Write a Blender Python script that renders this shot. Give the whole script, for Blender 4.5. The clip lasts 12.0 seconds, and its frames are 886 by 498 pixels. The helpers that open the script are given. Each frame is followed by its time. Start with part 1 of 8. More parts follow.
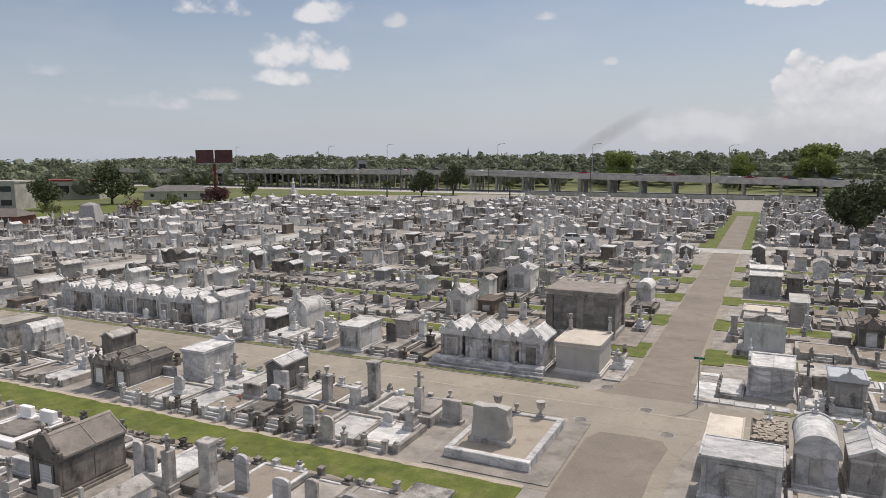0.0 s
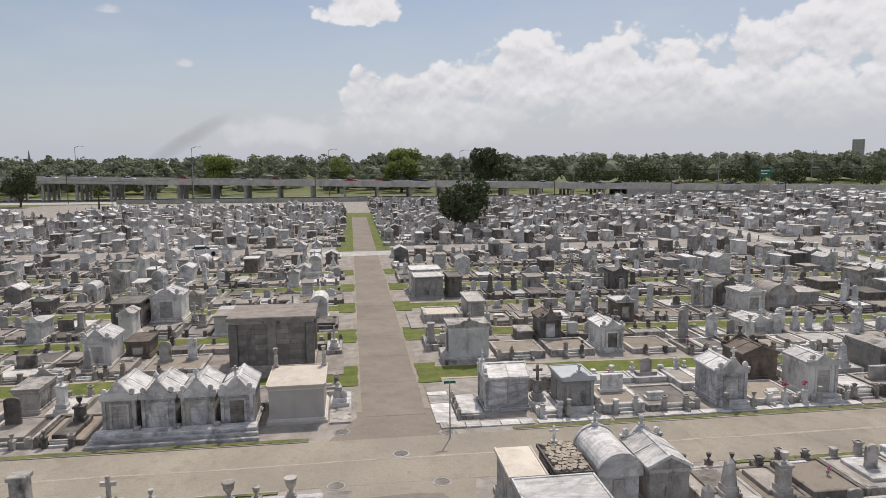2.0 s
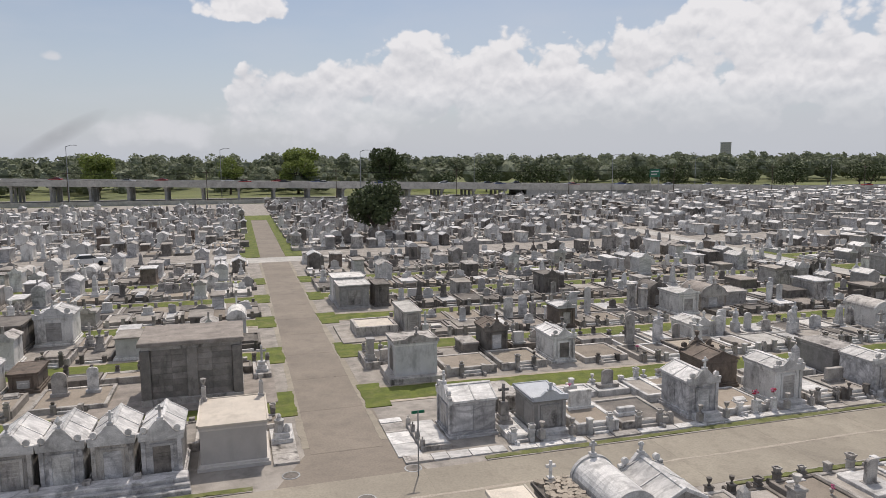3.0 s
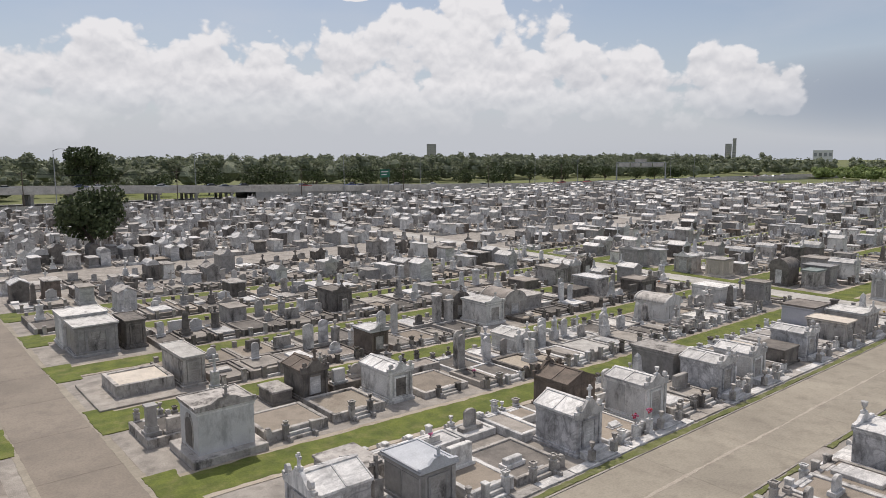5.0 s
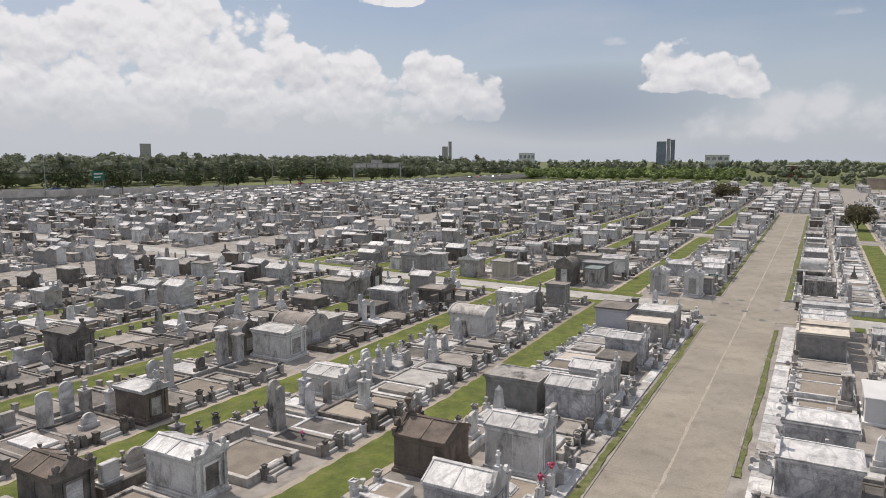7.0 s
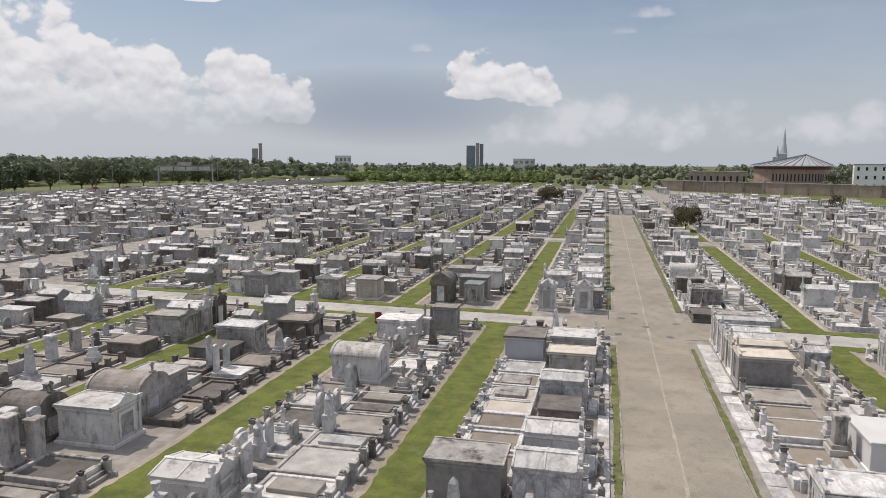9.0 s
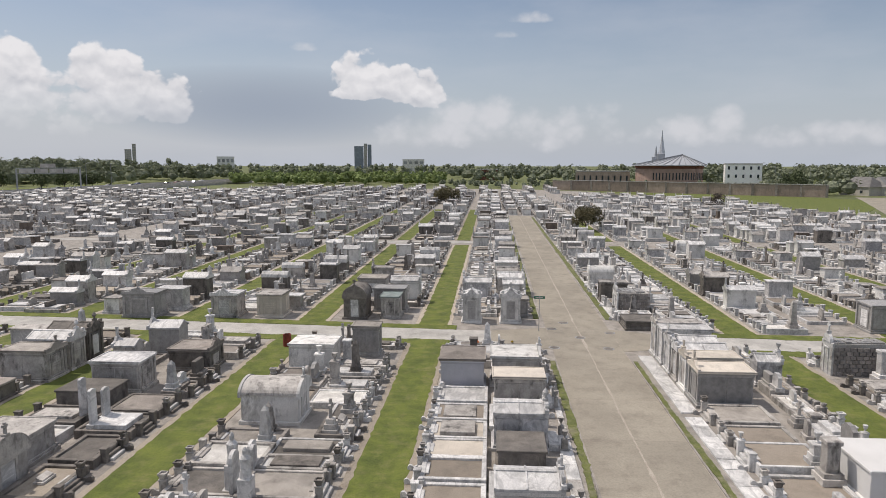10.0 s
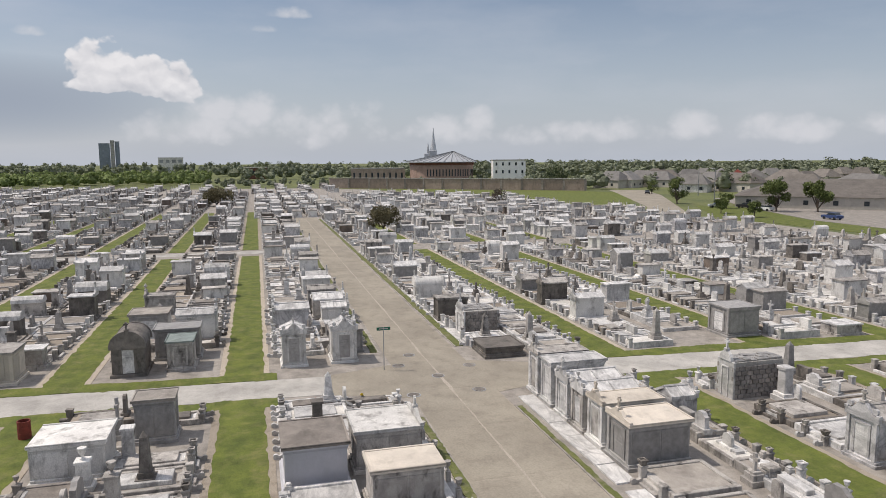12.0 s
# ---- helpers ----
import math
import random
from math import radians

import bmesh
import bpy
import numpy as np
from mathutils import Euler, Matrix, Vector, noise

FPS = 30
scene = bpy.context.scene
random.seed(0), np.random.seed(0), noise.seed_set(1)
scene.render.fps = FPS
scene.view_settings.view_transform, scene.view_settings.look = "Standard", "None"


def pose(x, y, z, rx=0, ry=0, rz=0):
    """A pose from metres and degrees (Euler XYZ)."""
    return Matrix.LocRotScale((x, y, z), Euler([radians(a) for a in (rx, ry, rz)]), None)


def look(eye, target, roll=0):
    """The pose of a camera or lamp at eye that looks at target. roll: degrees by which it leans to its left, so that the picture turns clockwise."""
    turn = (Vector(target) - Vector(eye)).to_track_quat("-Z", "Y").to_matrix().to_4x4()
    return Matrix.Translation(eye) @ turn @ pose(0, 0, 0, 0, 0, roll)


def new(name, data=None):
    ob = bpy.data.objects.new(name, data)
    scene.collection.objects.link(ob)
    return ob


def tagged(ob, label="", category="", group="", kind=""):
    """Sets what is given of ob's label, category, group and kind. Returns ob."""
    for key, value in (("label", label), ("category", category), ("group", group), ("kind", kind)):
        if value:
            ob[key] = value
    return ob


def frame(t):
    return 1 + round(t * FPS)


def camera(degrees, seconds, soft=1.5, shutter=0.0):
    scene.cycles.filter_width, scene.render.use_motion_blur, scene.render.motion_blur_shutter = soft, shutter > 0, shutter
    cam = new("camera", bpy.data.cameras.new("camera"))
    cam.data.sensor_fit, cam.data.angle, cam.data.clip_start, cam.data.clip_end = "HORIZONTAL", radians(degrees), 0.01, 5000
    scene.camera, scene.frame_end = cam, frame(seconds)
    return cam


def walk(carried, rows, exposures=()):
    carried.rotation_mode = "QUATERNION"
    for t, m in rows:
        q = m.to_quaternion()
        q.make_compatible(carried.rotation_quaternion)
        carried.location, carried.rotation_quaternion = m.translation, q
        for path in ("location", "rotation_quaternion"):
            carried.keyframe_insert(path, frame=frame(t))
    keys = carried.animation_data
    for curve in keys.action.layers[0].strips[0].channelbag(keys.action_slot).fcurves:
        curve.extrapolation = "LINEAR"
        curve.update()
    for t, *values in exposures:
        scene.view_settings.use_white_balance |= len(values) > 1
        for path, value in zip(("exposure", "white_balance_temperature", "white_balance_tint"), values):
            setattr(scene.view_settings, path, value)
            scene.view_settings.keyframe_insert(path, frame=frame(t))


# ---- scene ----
cam = camera(64.82, 12.0, soft=0.8)
EXPOSURE, TINT = -0.1, 13.0
ROWS = [  # seconds, x, y, z, yaw, pitch, roll
    (0.0, 6.101, -40.171, 14.668, 25.37, -7.54, 0.41),
    (0.5, 3.700, -38.660, 14.553, 17.96, -7.47, 0.47),
    (1.0, 1.500, -36.906, 14.461, 9.90, -7.43, 0.53),
    (1.5, -0.468, -34.931, 14.424, 1.00, -7.42, 0.56),
    (2.0, -2.171, -32.685, 14.378, -7.62, -7.41, 0.49),
    (2.5, -3.622, -30.226, 14.323, -12.14, -7.41, 0.38),
    (3.0, -4.738, -27.695, 14.295, -16.46, -7.42, 0.31),
    (5.0, -6.429, -16.528, 14.239, -39.57, -7.48, 0.25),
    (5.5, -6.041, -13.771, 14.181, -46.36, -7.48, 0.24),
    (6.0, -5.278, -11.072, 14.106, -52.14, -7.47, 0.16),
    (6.5, -4.157, -8.414, 14.041, -57.45, -7.44, 0.11),
    (7.0, -2.748, -5.816, 13.953, -61.67, -7.42, 0.05),
    (9.0, 5.650, 3.269, 13.794, -76.89, -7.16, -0.22),
    (9.5, 8.270, 5.129, 13.773, -81.36, -7.12, -0.11),
    (10.0, 11.143, 6.712, 13.741, -86.06, -7.08, -0.04),
    (10.5, 14.192, 8.059, 13.688, -90.78, -7.09, 0.02),
    (11.0, 17.349, 9.103, 13.640, -95.43, -7.11, 0.13),
    (11.5, 20.617, 9.866, 13.627, -99.98, -7.20, 0.22),
    (12.0, 23.959, 10.325, 13.656, -104.96, -7.33, 0.33),
]
walk(cam, [(t, pose(x, y, z, 90 + pitch, roll, yaw)) for t, x, y, z, yaw, pitch, roll in ROWS],
     exposures=((0.0, EXPOSURE, 6500, TINT), (12.0, EXPOSURE, 6500, TINT)))

# ---- light ----
SUN_AZ, SUN_EL = 22.0, 60.0          # degrees from +y towards +x, above the horizon


def sky_world():
    world = bpy.data.worlds.new("world")
    scene.world = world
    world.use_nodes = True
    nt = world.node_tree
    nt.nodes.clear()
    N, L = nt.nodes.new, nt.links.new

    def math_node(op, a, b=None, c=None, clamp=False):
        n = N("ShaderNodeMath")
        n.operation, n.use_clamp = op, clamp
        for i, v in enumerate((a, b, c)):
            if v is None:
                continue
            if isinstance(v, (int, float)):
                n.inputs[i].default_value = v
            else:
                L(v, n.inputs[i])
        return n.outputs[0]

    sky = N("ShaderNodeTexSky")
    sky.sky_type, sky.sun_disc = "NISHITA", False
    sky.sun_elevation, sky.sun_rotation = radians(SUN_EL), radians(SUN_AZ)
    sky.air_density, sky.dust_density, sky.ozone_density = 1.0, 1.6, 1.0
    coord = N("ShaderNodeTexCoord").outputs["Generated"]
    sep = N("ShaderNodeSeparateXYZ")
    L(coord, sep.inputs[0])
    az = math_node("MULTIPLY", math_node("ARCTAN2", sep.outputs[0], sep.outputs[1]), 57.2958)
    el = math_node("MULTIPLY", math_node("ARCSINE", sep.outputs[2]), 57.2958)
    flat = N("ShaderNodeCombineXYZ")
    L(az, flat.inputs[0])
    L(el, flat.inputs[1])

    def fbm(scale, detail, rough, stretch=(1, 1, 1), off=0.0, lift_by=0.0):
        m = N("ShaderNodeMapping")
        m.inputs["Scale"].default_value, m.inputs["Location"].default_value = stretch, (off, off * 0.7 + lift_by, off)
        L(flat.outputs[0], m.inputs[0])
        t = N("ShaderNodeTexNoise")
        t.inputs["Scale"].default_value, t.inputs["Detail"].default_value = scale, detail
        t.inputs["Roughness"].default_value = rough
        L(m.outputs[0], t.inputs["Vector"])
        return t.outputs["Fac"]

    def billow(scale, off=0.0, lift_by=0.0, detail=2.6):
        """Heaped rounded cells, like the heads of cumulus."""
        m = N("ShaderNodeMapping")
        m.inputs["Scale"].default_value, m.inputs["Location"].default_value = (0.85, 1.0, 1.0), (off, off * 0.7 + lift_by, 0.0)
        bend = N("ShaderNodeTexNoise")
        bend.inputs["Scale"].default_value, bend.inputs["Detail"].default_value = scale * 2.2, 3.0
        L(flat.outputs[0], bend.inputs["Vector"])
        pull = N("ShaderNodeVectorMath")
        pull.operation = "MULTIPLY_ADD"
        L(bend.outputs["Color"], pull.inputs[0])
        pull.inputs[1].default_value = (0.9, 0.9, 0.0)
        L(flat.outputs[0], pull.inputs[2])
        L(pull.outputs[0], m.inputs[0])
        t = N("ShaderNodeTexVoronoi")
        t.feature = "SMOOTH_F1"
        t.inputs["Scale"].default_value, t.inputs["Detail"].default_value, t.inputs["Roughness"].default_value = scale, detail, 0.55
        t.inputs["Lacunarity"].default_value, t.inputs["Smoothness"].default_value = 2.3, 0.35
        L(m.outputs[0], t.inputs["Vector"])
        return math_node("SUBTRACT", 0.86, t.outputs["Distance"])

    puff = fbm(0.36, 6, 0.5, (0.75, 1, 1))
    above = fbm(0.36, 3, 0.5, (0.75, 1, 1), lift_by=0.9)
    soft = fbm(0.16, 5, 0.55, (0.5, 1.6, 1), 9.0)
    head, head_up = billow(0.33), billow(0.33, lift_by=0.5)

    # cumulus: azimuth, elevation of the base, half width, height above and depth below the base, all in degrees
    bold = [(4, 3.6, 6, 3.6, 2.6), (10, 4.0, 5.5, 4.4, 2.6), (14.6, 4.6, 4.0, 6.2, 3.0), (20.6, 4.6, 5.0, 5.7, 3.0), (25.2, 4.4, 4.4, 5.2, 3.0), (30, 4.4, 4.2, 5.5, 3.0), (36, 4.8, 5.0, 6.6, 3.0), (41, 6.0, 6.6, 8.6, 4.0),
            (46.6, 5.0, 5.0, 7.2, 3.0), (51, 4.2, 4.6, 4.6, 2.0), (54.6, 4.4, 3.4, 5.0, 2.4), (57.8, 4.2, 3.2, 2.6, 2.4), (60.6, 4.6, 3.2, 4.0, 2.0), (64.8, 4.5, 3.0, 2.5, 1.6),
            (79.4, 5.4, 3.2, 3.8, 0.6), (82.4, 5.5, 2.6, 2.2, 0.8), (84.9, 5.2, 1.8, 2.2, 1.0), (1.0, 11.0, 3.8, 2.2, 0.8), (57.5, 12.2, 3.2, 1.4, 0.5), (33, 12.4, 2, 1.2, 0.4)]
    faint = [(87.2, 4.0, 2.8, 2.0, 1.8), (89.8, 3.7, 2.2, 1.9, 1.6), (86, 2.4, 7, 1.8, 1.4), (95, 2.6, 4.6, 1.8, 1.6), (99.6, 2.8, 2.6, 2.9, 1.6), (104, 2.2, 4.4, 1.5, 1.2), (107.8, 2.2, 1.9, 2.3, 1.2), (112.5, 1.9, 5, 1.4, 1.0), (119.5, 2.0, 3.6, 1.6, 1.0),
             (124.6, 2.2, 2.6, 1.7, 1.0), (131, 1.9, 5, 1.5, 1.0), (138, 2.4, 4, 1.4, 1.0), (-54.8, 6.1, 1.9, 0.8, 0.4), (-48, 4.0, 4.6, 1.0, 0.5), (-43, 4.7, 2.6, 0.9, 0.4), (-29, 10.3, 1.0, 0.9, 0.3), (-17.3, 10.6, 1.1, 0.6, 0.2),
             (-12.2, 7.2, 0.8, 0.5, 0.3), (3, 2.4, 10, 3.0, 2.0), (-5, 2.2, 8, 1.5, 1.2), (92.8, 11.0, 1.7, 0.8, 0.3), (91.0, 9.9, 1.4, 0.5, 0.3), (75.0, 8.8, 1.4, 0.7, 0.3)]
    puffs = [(-36.4, 7.5, 4.3, 2.2, 0.8), (-37.2, 6.0, 3.2, 1.2, 0.5), (-42.8, 11.0, 3.0, 2.2, 0.7), (-34.8, 10.7, 2.3, 1.7, 0.5)]

    def heap(spots, rough):
        body = None
        for a, e, wa, up, low in spots:
            dx = math_node("MULTIPLY", math_node("SUBTRACT", az, float(a)), 1.0 / wa)
            rise = math_node("SUBTRACT", el, float(e))
            dy = math_node("MAXIMUM", math_node("MULTIPLY", rise, 1.0 / up), math_node("MULTIPLY", rise, -1.0 / low))
            q = math_node("SUBTRACT", 1.0, math_node("ADD", math_node("MULTIPLY", dx, dx), math_node("MULTIPLY", dy, dy)))
            body = q if body is None else math_node("SMOOTH_MAX", body, q, 0.10)
        body = math_node("ADD", math_node("ADD", body, 0.12), math_node("MULTIPLY", head, 1.25 * rough))
        return math_node("ADD", body, math_node("MULTIPLY", math_node("SUBTRACT", puff, 0.52), 1.5 * rough))

    def cover(value, hi, most, lo=0.0):
        n = N("ShaderNodeMapRange")
        n.interpolation_type = "SMOOTHSTEP"
        n.inputs["From Min"].default_value, n.inputs["From Max"].default_value, n.inputs["To Max"].default_value = lo, hi, most
        L(value, n.inputs["Value"])
        return n.outputs[0]

    shape = heap(bold, 1.0)
    edge, thin, tuft = cover(shape, 0.34, 1.0), cover(heap(faint, 1.0), 1.3, 0.80), cover(heap(puffs, 1.1), 0.9, 0.95)
    # the foot of the heap melts into the haze
    edge = math_node("MULTIPLY", edge, cover(el, 6.2, 1.0, 0.9))
    # lit heads and grey bellies: the relief of the heads as lit from above
    tone = N("ShaderNodeValToRGB")
    tone.color_ramp.elements[0].position, tone.color_ramp.elements[0].color = 0.10, (0.57, 0.59, 0.625, 1)
    tone.color_ramp.elements[1].position, tone.color_ramp.elements[1].color = 0.88, (0.85, 0.85, 0.855, 1)
    lift = math_node("ADD", 0.56, math_node("MULTIPLY", math_node("SUBTRACT", head, head_up), 0.8))
    lift = math_node("ADD", lift, math_node("MULTIPLY", math_node("SUBTRACT", puff, above), 1.0))
    lift = math_node("ADD", lift, math_node("MULTIPLY", math_node("SUBTRACT", el, 5.2), 0.045))
    L(lift, tone.inputs[0])
    # thin high veil and the grey rain shade under the heap
    veil = N("ShaderNodeMapRange")
    veil.inputs["From Min"].default_value, veil.inputs["From Max"].default_value = 0.46, 0.75
    veil.inputs["To Max"].default_value = 0.26
    L(soft, veil.inputs["Value"])

    def oval(a, e, wa, he):
        dx = math_node("MULTIPLY", math_node("SUBTRACT", az, a), 1.0 / wa)
        dy = math_node("MULTIPLY", math_node("SUBTRACT", el, e), 1.0 / he)
        return math_node("SUBTRACT", 1.0, math_node("ADD", math_node("MULTIPLY", dx, dx), math_node("MULTIPLY", dy, dy)), clamp=True)

    rain = oval(72.0, 4.3, 14.0, 3.2)
    pall = oval(36.0, 1.6, 34.0, 2.6)
    # smoke that leans over to the east as it rises
    lean = math_node("SUBTRACT", az, math_node("MULTIPLY", el, 1.5))
    smoke_x = math_node("MULTIPLY", math_node("SUBTRACT", lean, -14.6), 1 / 1.3)
    smoke_y = math_node("MULTIPLY", math_node("SUBTRACT", el, 1.6), 1 / 2.2)
    smoke = math_node("SUBTRACT", 1.0, math_node("ADD", math_node("MULTIPLY", smoke_x, smoke_x), math_node("MULTIPLY", smoke_y, smoke_y)), clamp=True)

    def mix(fac, a, b):
        m = N("ShaderNodeMix")
        m.data_type = "RGBA"
        if isinstance(fac, float):
            m.inputs[0].default_value = fac
        else:
            L(fac, m.inputs[0])
        for sock, v in ((m.inputs[6], a), (m.inputs[7], b)):
            if isinstance(v, tuple):
                sock.default_value = v
            else:
                L(v, sock)
        return m.outputs[2]

    gain = N("ShaderNodeVectorMath")
    gain.operation = "SCALE"
    gain.inputs["Scale"].default_value = SKY_GAIN
    L(sky.outputs[0], gain.inputs[0])
    haze = N("ShaderNodeMapRange")
    haze.inputs["From Min"].default_value, haze.inputs["From Max"].default_value = 14.0, -0.5
    haze.inputs["To Min"].default_value, haze.inputs["To Max"].default_value = 0.06, 0.76
    L(el, haze.inputs["Value"])
    base = mix(haze.outputs[0], gain.outputs[0], (0.60, 0.66, 0.745, 1))
    high = N("ShaderNodeMapRange")
    high.inputs["From Min"].default_value, high.inputs["From Max"].default_value, high.inputs["To Max"].default_value = 13.0, 40.0, 0.40
    L(el, high.inputs["Value"])
    base = mix(math_node("MULTIPLY", high.outputs[0], math_node("ADD", soft, 0.5), clamp=True), base, (1.12, 1.12, 1.14, 1))
    base = mix(veil.outputs[0], base, (0.62, 0.65, 0.70, 1))
    base = mix(math_node("MULTIPLY", rain, 0.9, clamp=True), base, (0.34, 0.395, 0.475, 1))
    base = mix(math_node("MULTIPLY", pall, 0.75), base, (0.56, 0.59, 0.63, 1))
    base = mix(thin, base, (0.70, 0.715, 0.74, 1))
    base = mix(tuft, base, (0.80, 0.805, 0.815, 1))
    base = mix(edge, base, tone.outputs[0])
    base = mix(math_node("MULTIPLY", math_node("MULTIPLY", smoke, puff), 0.9), base, (0.30, 0.31, 0.33, 1))
    back = N("ShaderNodeBackground")
    L(base, back.inputs[0])
    back.inputs[1].default_value = 1.0
    out = N("ShaderNodeOutputWorld")
    L(back.outputs[0], out.inputs[0])


SKY_GAIN = 0.09
sky_world()
sun = new("sun", bpy.data.lights.new("sun", "SUN"))
sun.data.energy, sun.data.angle, sun.data.color = 3.3, radians(0.6), (1.0, 0.92, 0.80)
sun.matrix_world = look((0, 0, 60), (-math.sin(radians(SUN_AZ)) * 60 / math.tan(radians(SUN_EL)), -math.cos(radians(SUN_AZ)) * 60 / math.tan(radians(SUN_EL)), 0))

# ---- materials ----
def material(name, light, dark, stain=(0.05, 0.05, 0.045), stains=0.3, scale=1.6, rough=0.8, bump=0.3, streak=True, metal=0.0, vary=0.25, grain=22.0, leaf=False, veins=0.0, speck=0.5, relief=0.03):
    """Weathered surface: two tones by a broad noise, fine grain, and stains that run down or lie in patches."""
    m = bpy.data.materials.new(name)
    m.use_nodes = True
    nt = m.node_tree
    b = nt.nodes["Principled BSDF"]
    N, L = nt.nodes.new, nt.links.new
    place = N("ShaderNodeNewGeometry").outputs["Position"]
    info = N("ShaderNodeObjectInfo")
    island = N("ShaderNodeNewGeometry").outputs["Random Per Island"]

    def noise_of(s, detail, rough_, stretch=(1, 1, 1)):
        mp = N("ShaderNodeMapping")
        mp.inputs["Scale"].default_value = stretch
        L(place, mp.inputs[0])
        t = N("ShaderNodeTexNoise")
        t.inputs["Scale"].default_value, t.inputs["Detail"].default_value, t.inputs["Roughness"].default_value = s, detail, rough_
        L(mp.outputs[0], t.inputs["Vector"])
        return t.outputs["Fac"]

    def ramp(fac, a, b_, lo, hi):
        r = N("ShaderNodeValToRGB")
        r.color_ramp.elements[0].position, r.color_ramp.elements[1].position = lo, hi
        r.color_ramp.elements[0].color, r.color_ramp.elements[1].color = (*a, 1), (*b_, 1)
        L(fac, r.inputs[0])
        return r.outputs[0]

    broad = noise_of(scale, 6, 0.62)
    fine = noise_of(grain, 4, 0.6)
    col = ramp(broad, dark, light, 0.36, 0.62)
    mixn = N("ShaderNodeMix")
    mixn.data_type, mixn.blend_type = "RGBA", "MULTIPLY"
    mixn.inputs[0].default_value = speck
    L(col, mixn.inputs[6])
    L(ramp(fine, (0.5, 0.5, 0.5), (1, 1, 1), 0.34, 0.58), mixn.inputs[7])
    col = mixn.outputs[2]
    if stains:
        s = noise_of(1.1 if streak else 0.9, 9, 0.68, (1.2, 1.2, 0.6) if streak else (1, 1, 1))
        f = N("ShaderNodeMapRange")
        f.inputs["From Min"].default_value, f.inputs["From Max"].default_value = (0.52, 0.66) if streak else (0.5, 0.74)
        f.inputs["To Max"].default_value = min(1.0, stains * 1.6)
        L(s, f.inputs["Value"])
        st = N("ShaderNodeMix")
        st.data_type = "RGBA"
        L(f.outputs[0], st.inputs[0])
        L(col, st.inputs[6])
        st.inputs[7].default_value = (*stain, 1)
        col = st.outputs[2]
    if veins:
        # marble veins: thin wavering dark lines that lie aslant
        mp = N("ShaderNodeMapping")
        mp.inputs["Rotation"].default_value, mp.inputs["Scale"].default_value = (0.5, 0.6, 0.5), (0.45, 1.3, 1.0)
        L(place, mp.inputs[0])
        vn = N("ShaderNodeTexNoise")
        vn.inputs["Scale"].default_value, vn.inputs["Detail"].default_value, vn.inputs["Distortion"].default_value = 0.9, 7, 1.3
        L(mp.outputs[0], vn.inputs["Vector"])
        off = N("ShaderNodeMath")
        off.operation = "SUBTRACT"
        L(vn.outputs["Fac"], off.inputs[0])
        off.inputs[1].default_value = 0.5
        ab = N("ShaderNodeMath")
        ab.operation = "ABSOLUTE"
        L(off.outputs[0], ab.inputs[0])
        vm = N("ShaderNodeMapRange")
        vm.inputs["From Min"].default_value, vm.inputs["From Max"].default_value = 0.0, 0.075
        vm.inputs["To Min"].default_value, vm.inputs["To Max"].default_value = veins, 0.0
        L(ab.outputs[0], vm.inputs["Value"])
        vx = N("ShaderNodeMix")
        vx.data_type = "RGBA"
        L(vm.outputs[0], vx.inputs[0])
        L(col, vx.inputs[6])
        vx.inputs[7].default_value = (0.15, 0.15, 0.155, 1)
        col = vx.outputs[2]
    if stains and streak:
        # narrow soot streaks that run down
        sk = noise_of(2.4, 7, 0.66, (1.5, 1.5, 0.3))
        sf = N("ShaderNodeMapRange")
        sf.inputs["From Min"].default_value, sf.inputs["From Max"].default_value = 0.60, 0.71
        sf.inputs["To Max"].default_value = min(0.85, stains * 1.1)
        L(sk, sf.inputs["Value"])
        sx = N("ShaderNodeMix")
        sx.data_type = "RGBA"
        L(sf.outputs[0], sx.inputs[0])
        L(col, sx.inputs[6])
        sx.inputs[7].default_value = (*stain, 1)
        col = sx.outputs[2]
    if vary:
        add = N("ShaderNodeMath")
        add.operation = "ADD"
        L(info.outputs["Random"], add.inputs[0])
        L(island, add.inputs[1])
        fr = N("ShaderNodeMath")
        fr.operation = "FRACT"
        L(add.outputs[0], fr.inputs[0])
        v = N("ShaderNodeMapRange")
        v.inputs["To Min"].default_value, v.inputs["To Max"].default_value = 1 - vary, 1 + vary * 0.6
        L(fr.outputs[0], v.inputs["Value"])
        hsv = N("ShaderNodeHueSaturation")
        L(v.outputs[0], hsv.inputs["Value"])
        L(col, hsv.inputs["Color"])
        col = hsv.outputs[0]
    L(col, b.inputs["Base Color"])
    rr = N("ShaderNodeMapRange")
    rr.inputs["To Min"].default_value, rr.inputs["To Max"].default_value = max(0.05, rough - 0.15), min(1.0, rough + 0.12)
    L(broad, rr.inputs["Value"])
    L(rr.outputs[0], b.inputs["Roughness"])
    b.inputs["Metallic"].default_value = metal
    b.inputs["Specular IOR Level"].default_value = 0.35
    if bump:
        bp = N("ShaderNodeBump")
        bp.inputs["Strength"].default_value, bp.inputs["Distance"].default_value = min(1.0, bump * 1.6), relief
        L(fine, bp.inputs["Height"])
        L(bp.outputs[0], b.inputs["Normal"])
    if leaf:
        # leaves let part of the light through
        tr, mx = N("ShaderNodeBsdfTranslucent"), N("ShaderNodeMixShader")
        L(col, tr.inputs[0])
        mx.inputs[0].default_value = 0.4
        L(b.outputs[0], mx.inputs[1])
        L(tr.outputs[0], mx.inputs[2])
        L(mx.outputs[0], nt.nodes["Material Output"].inputs[0])
    return m


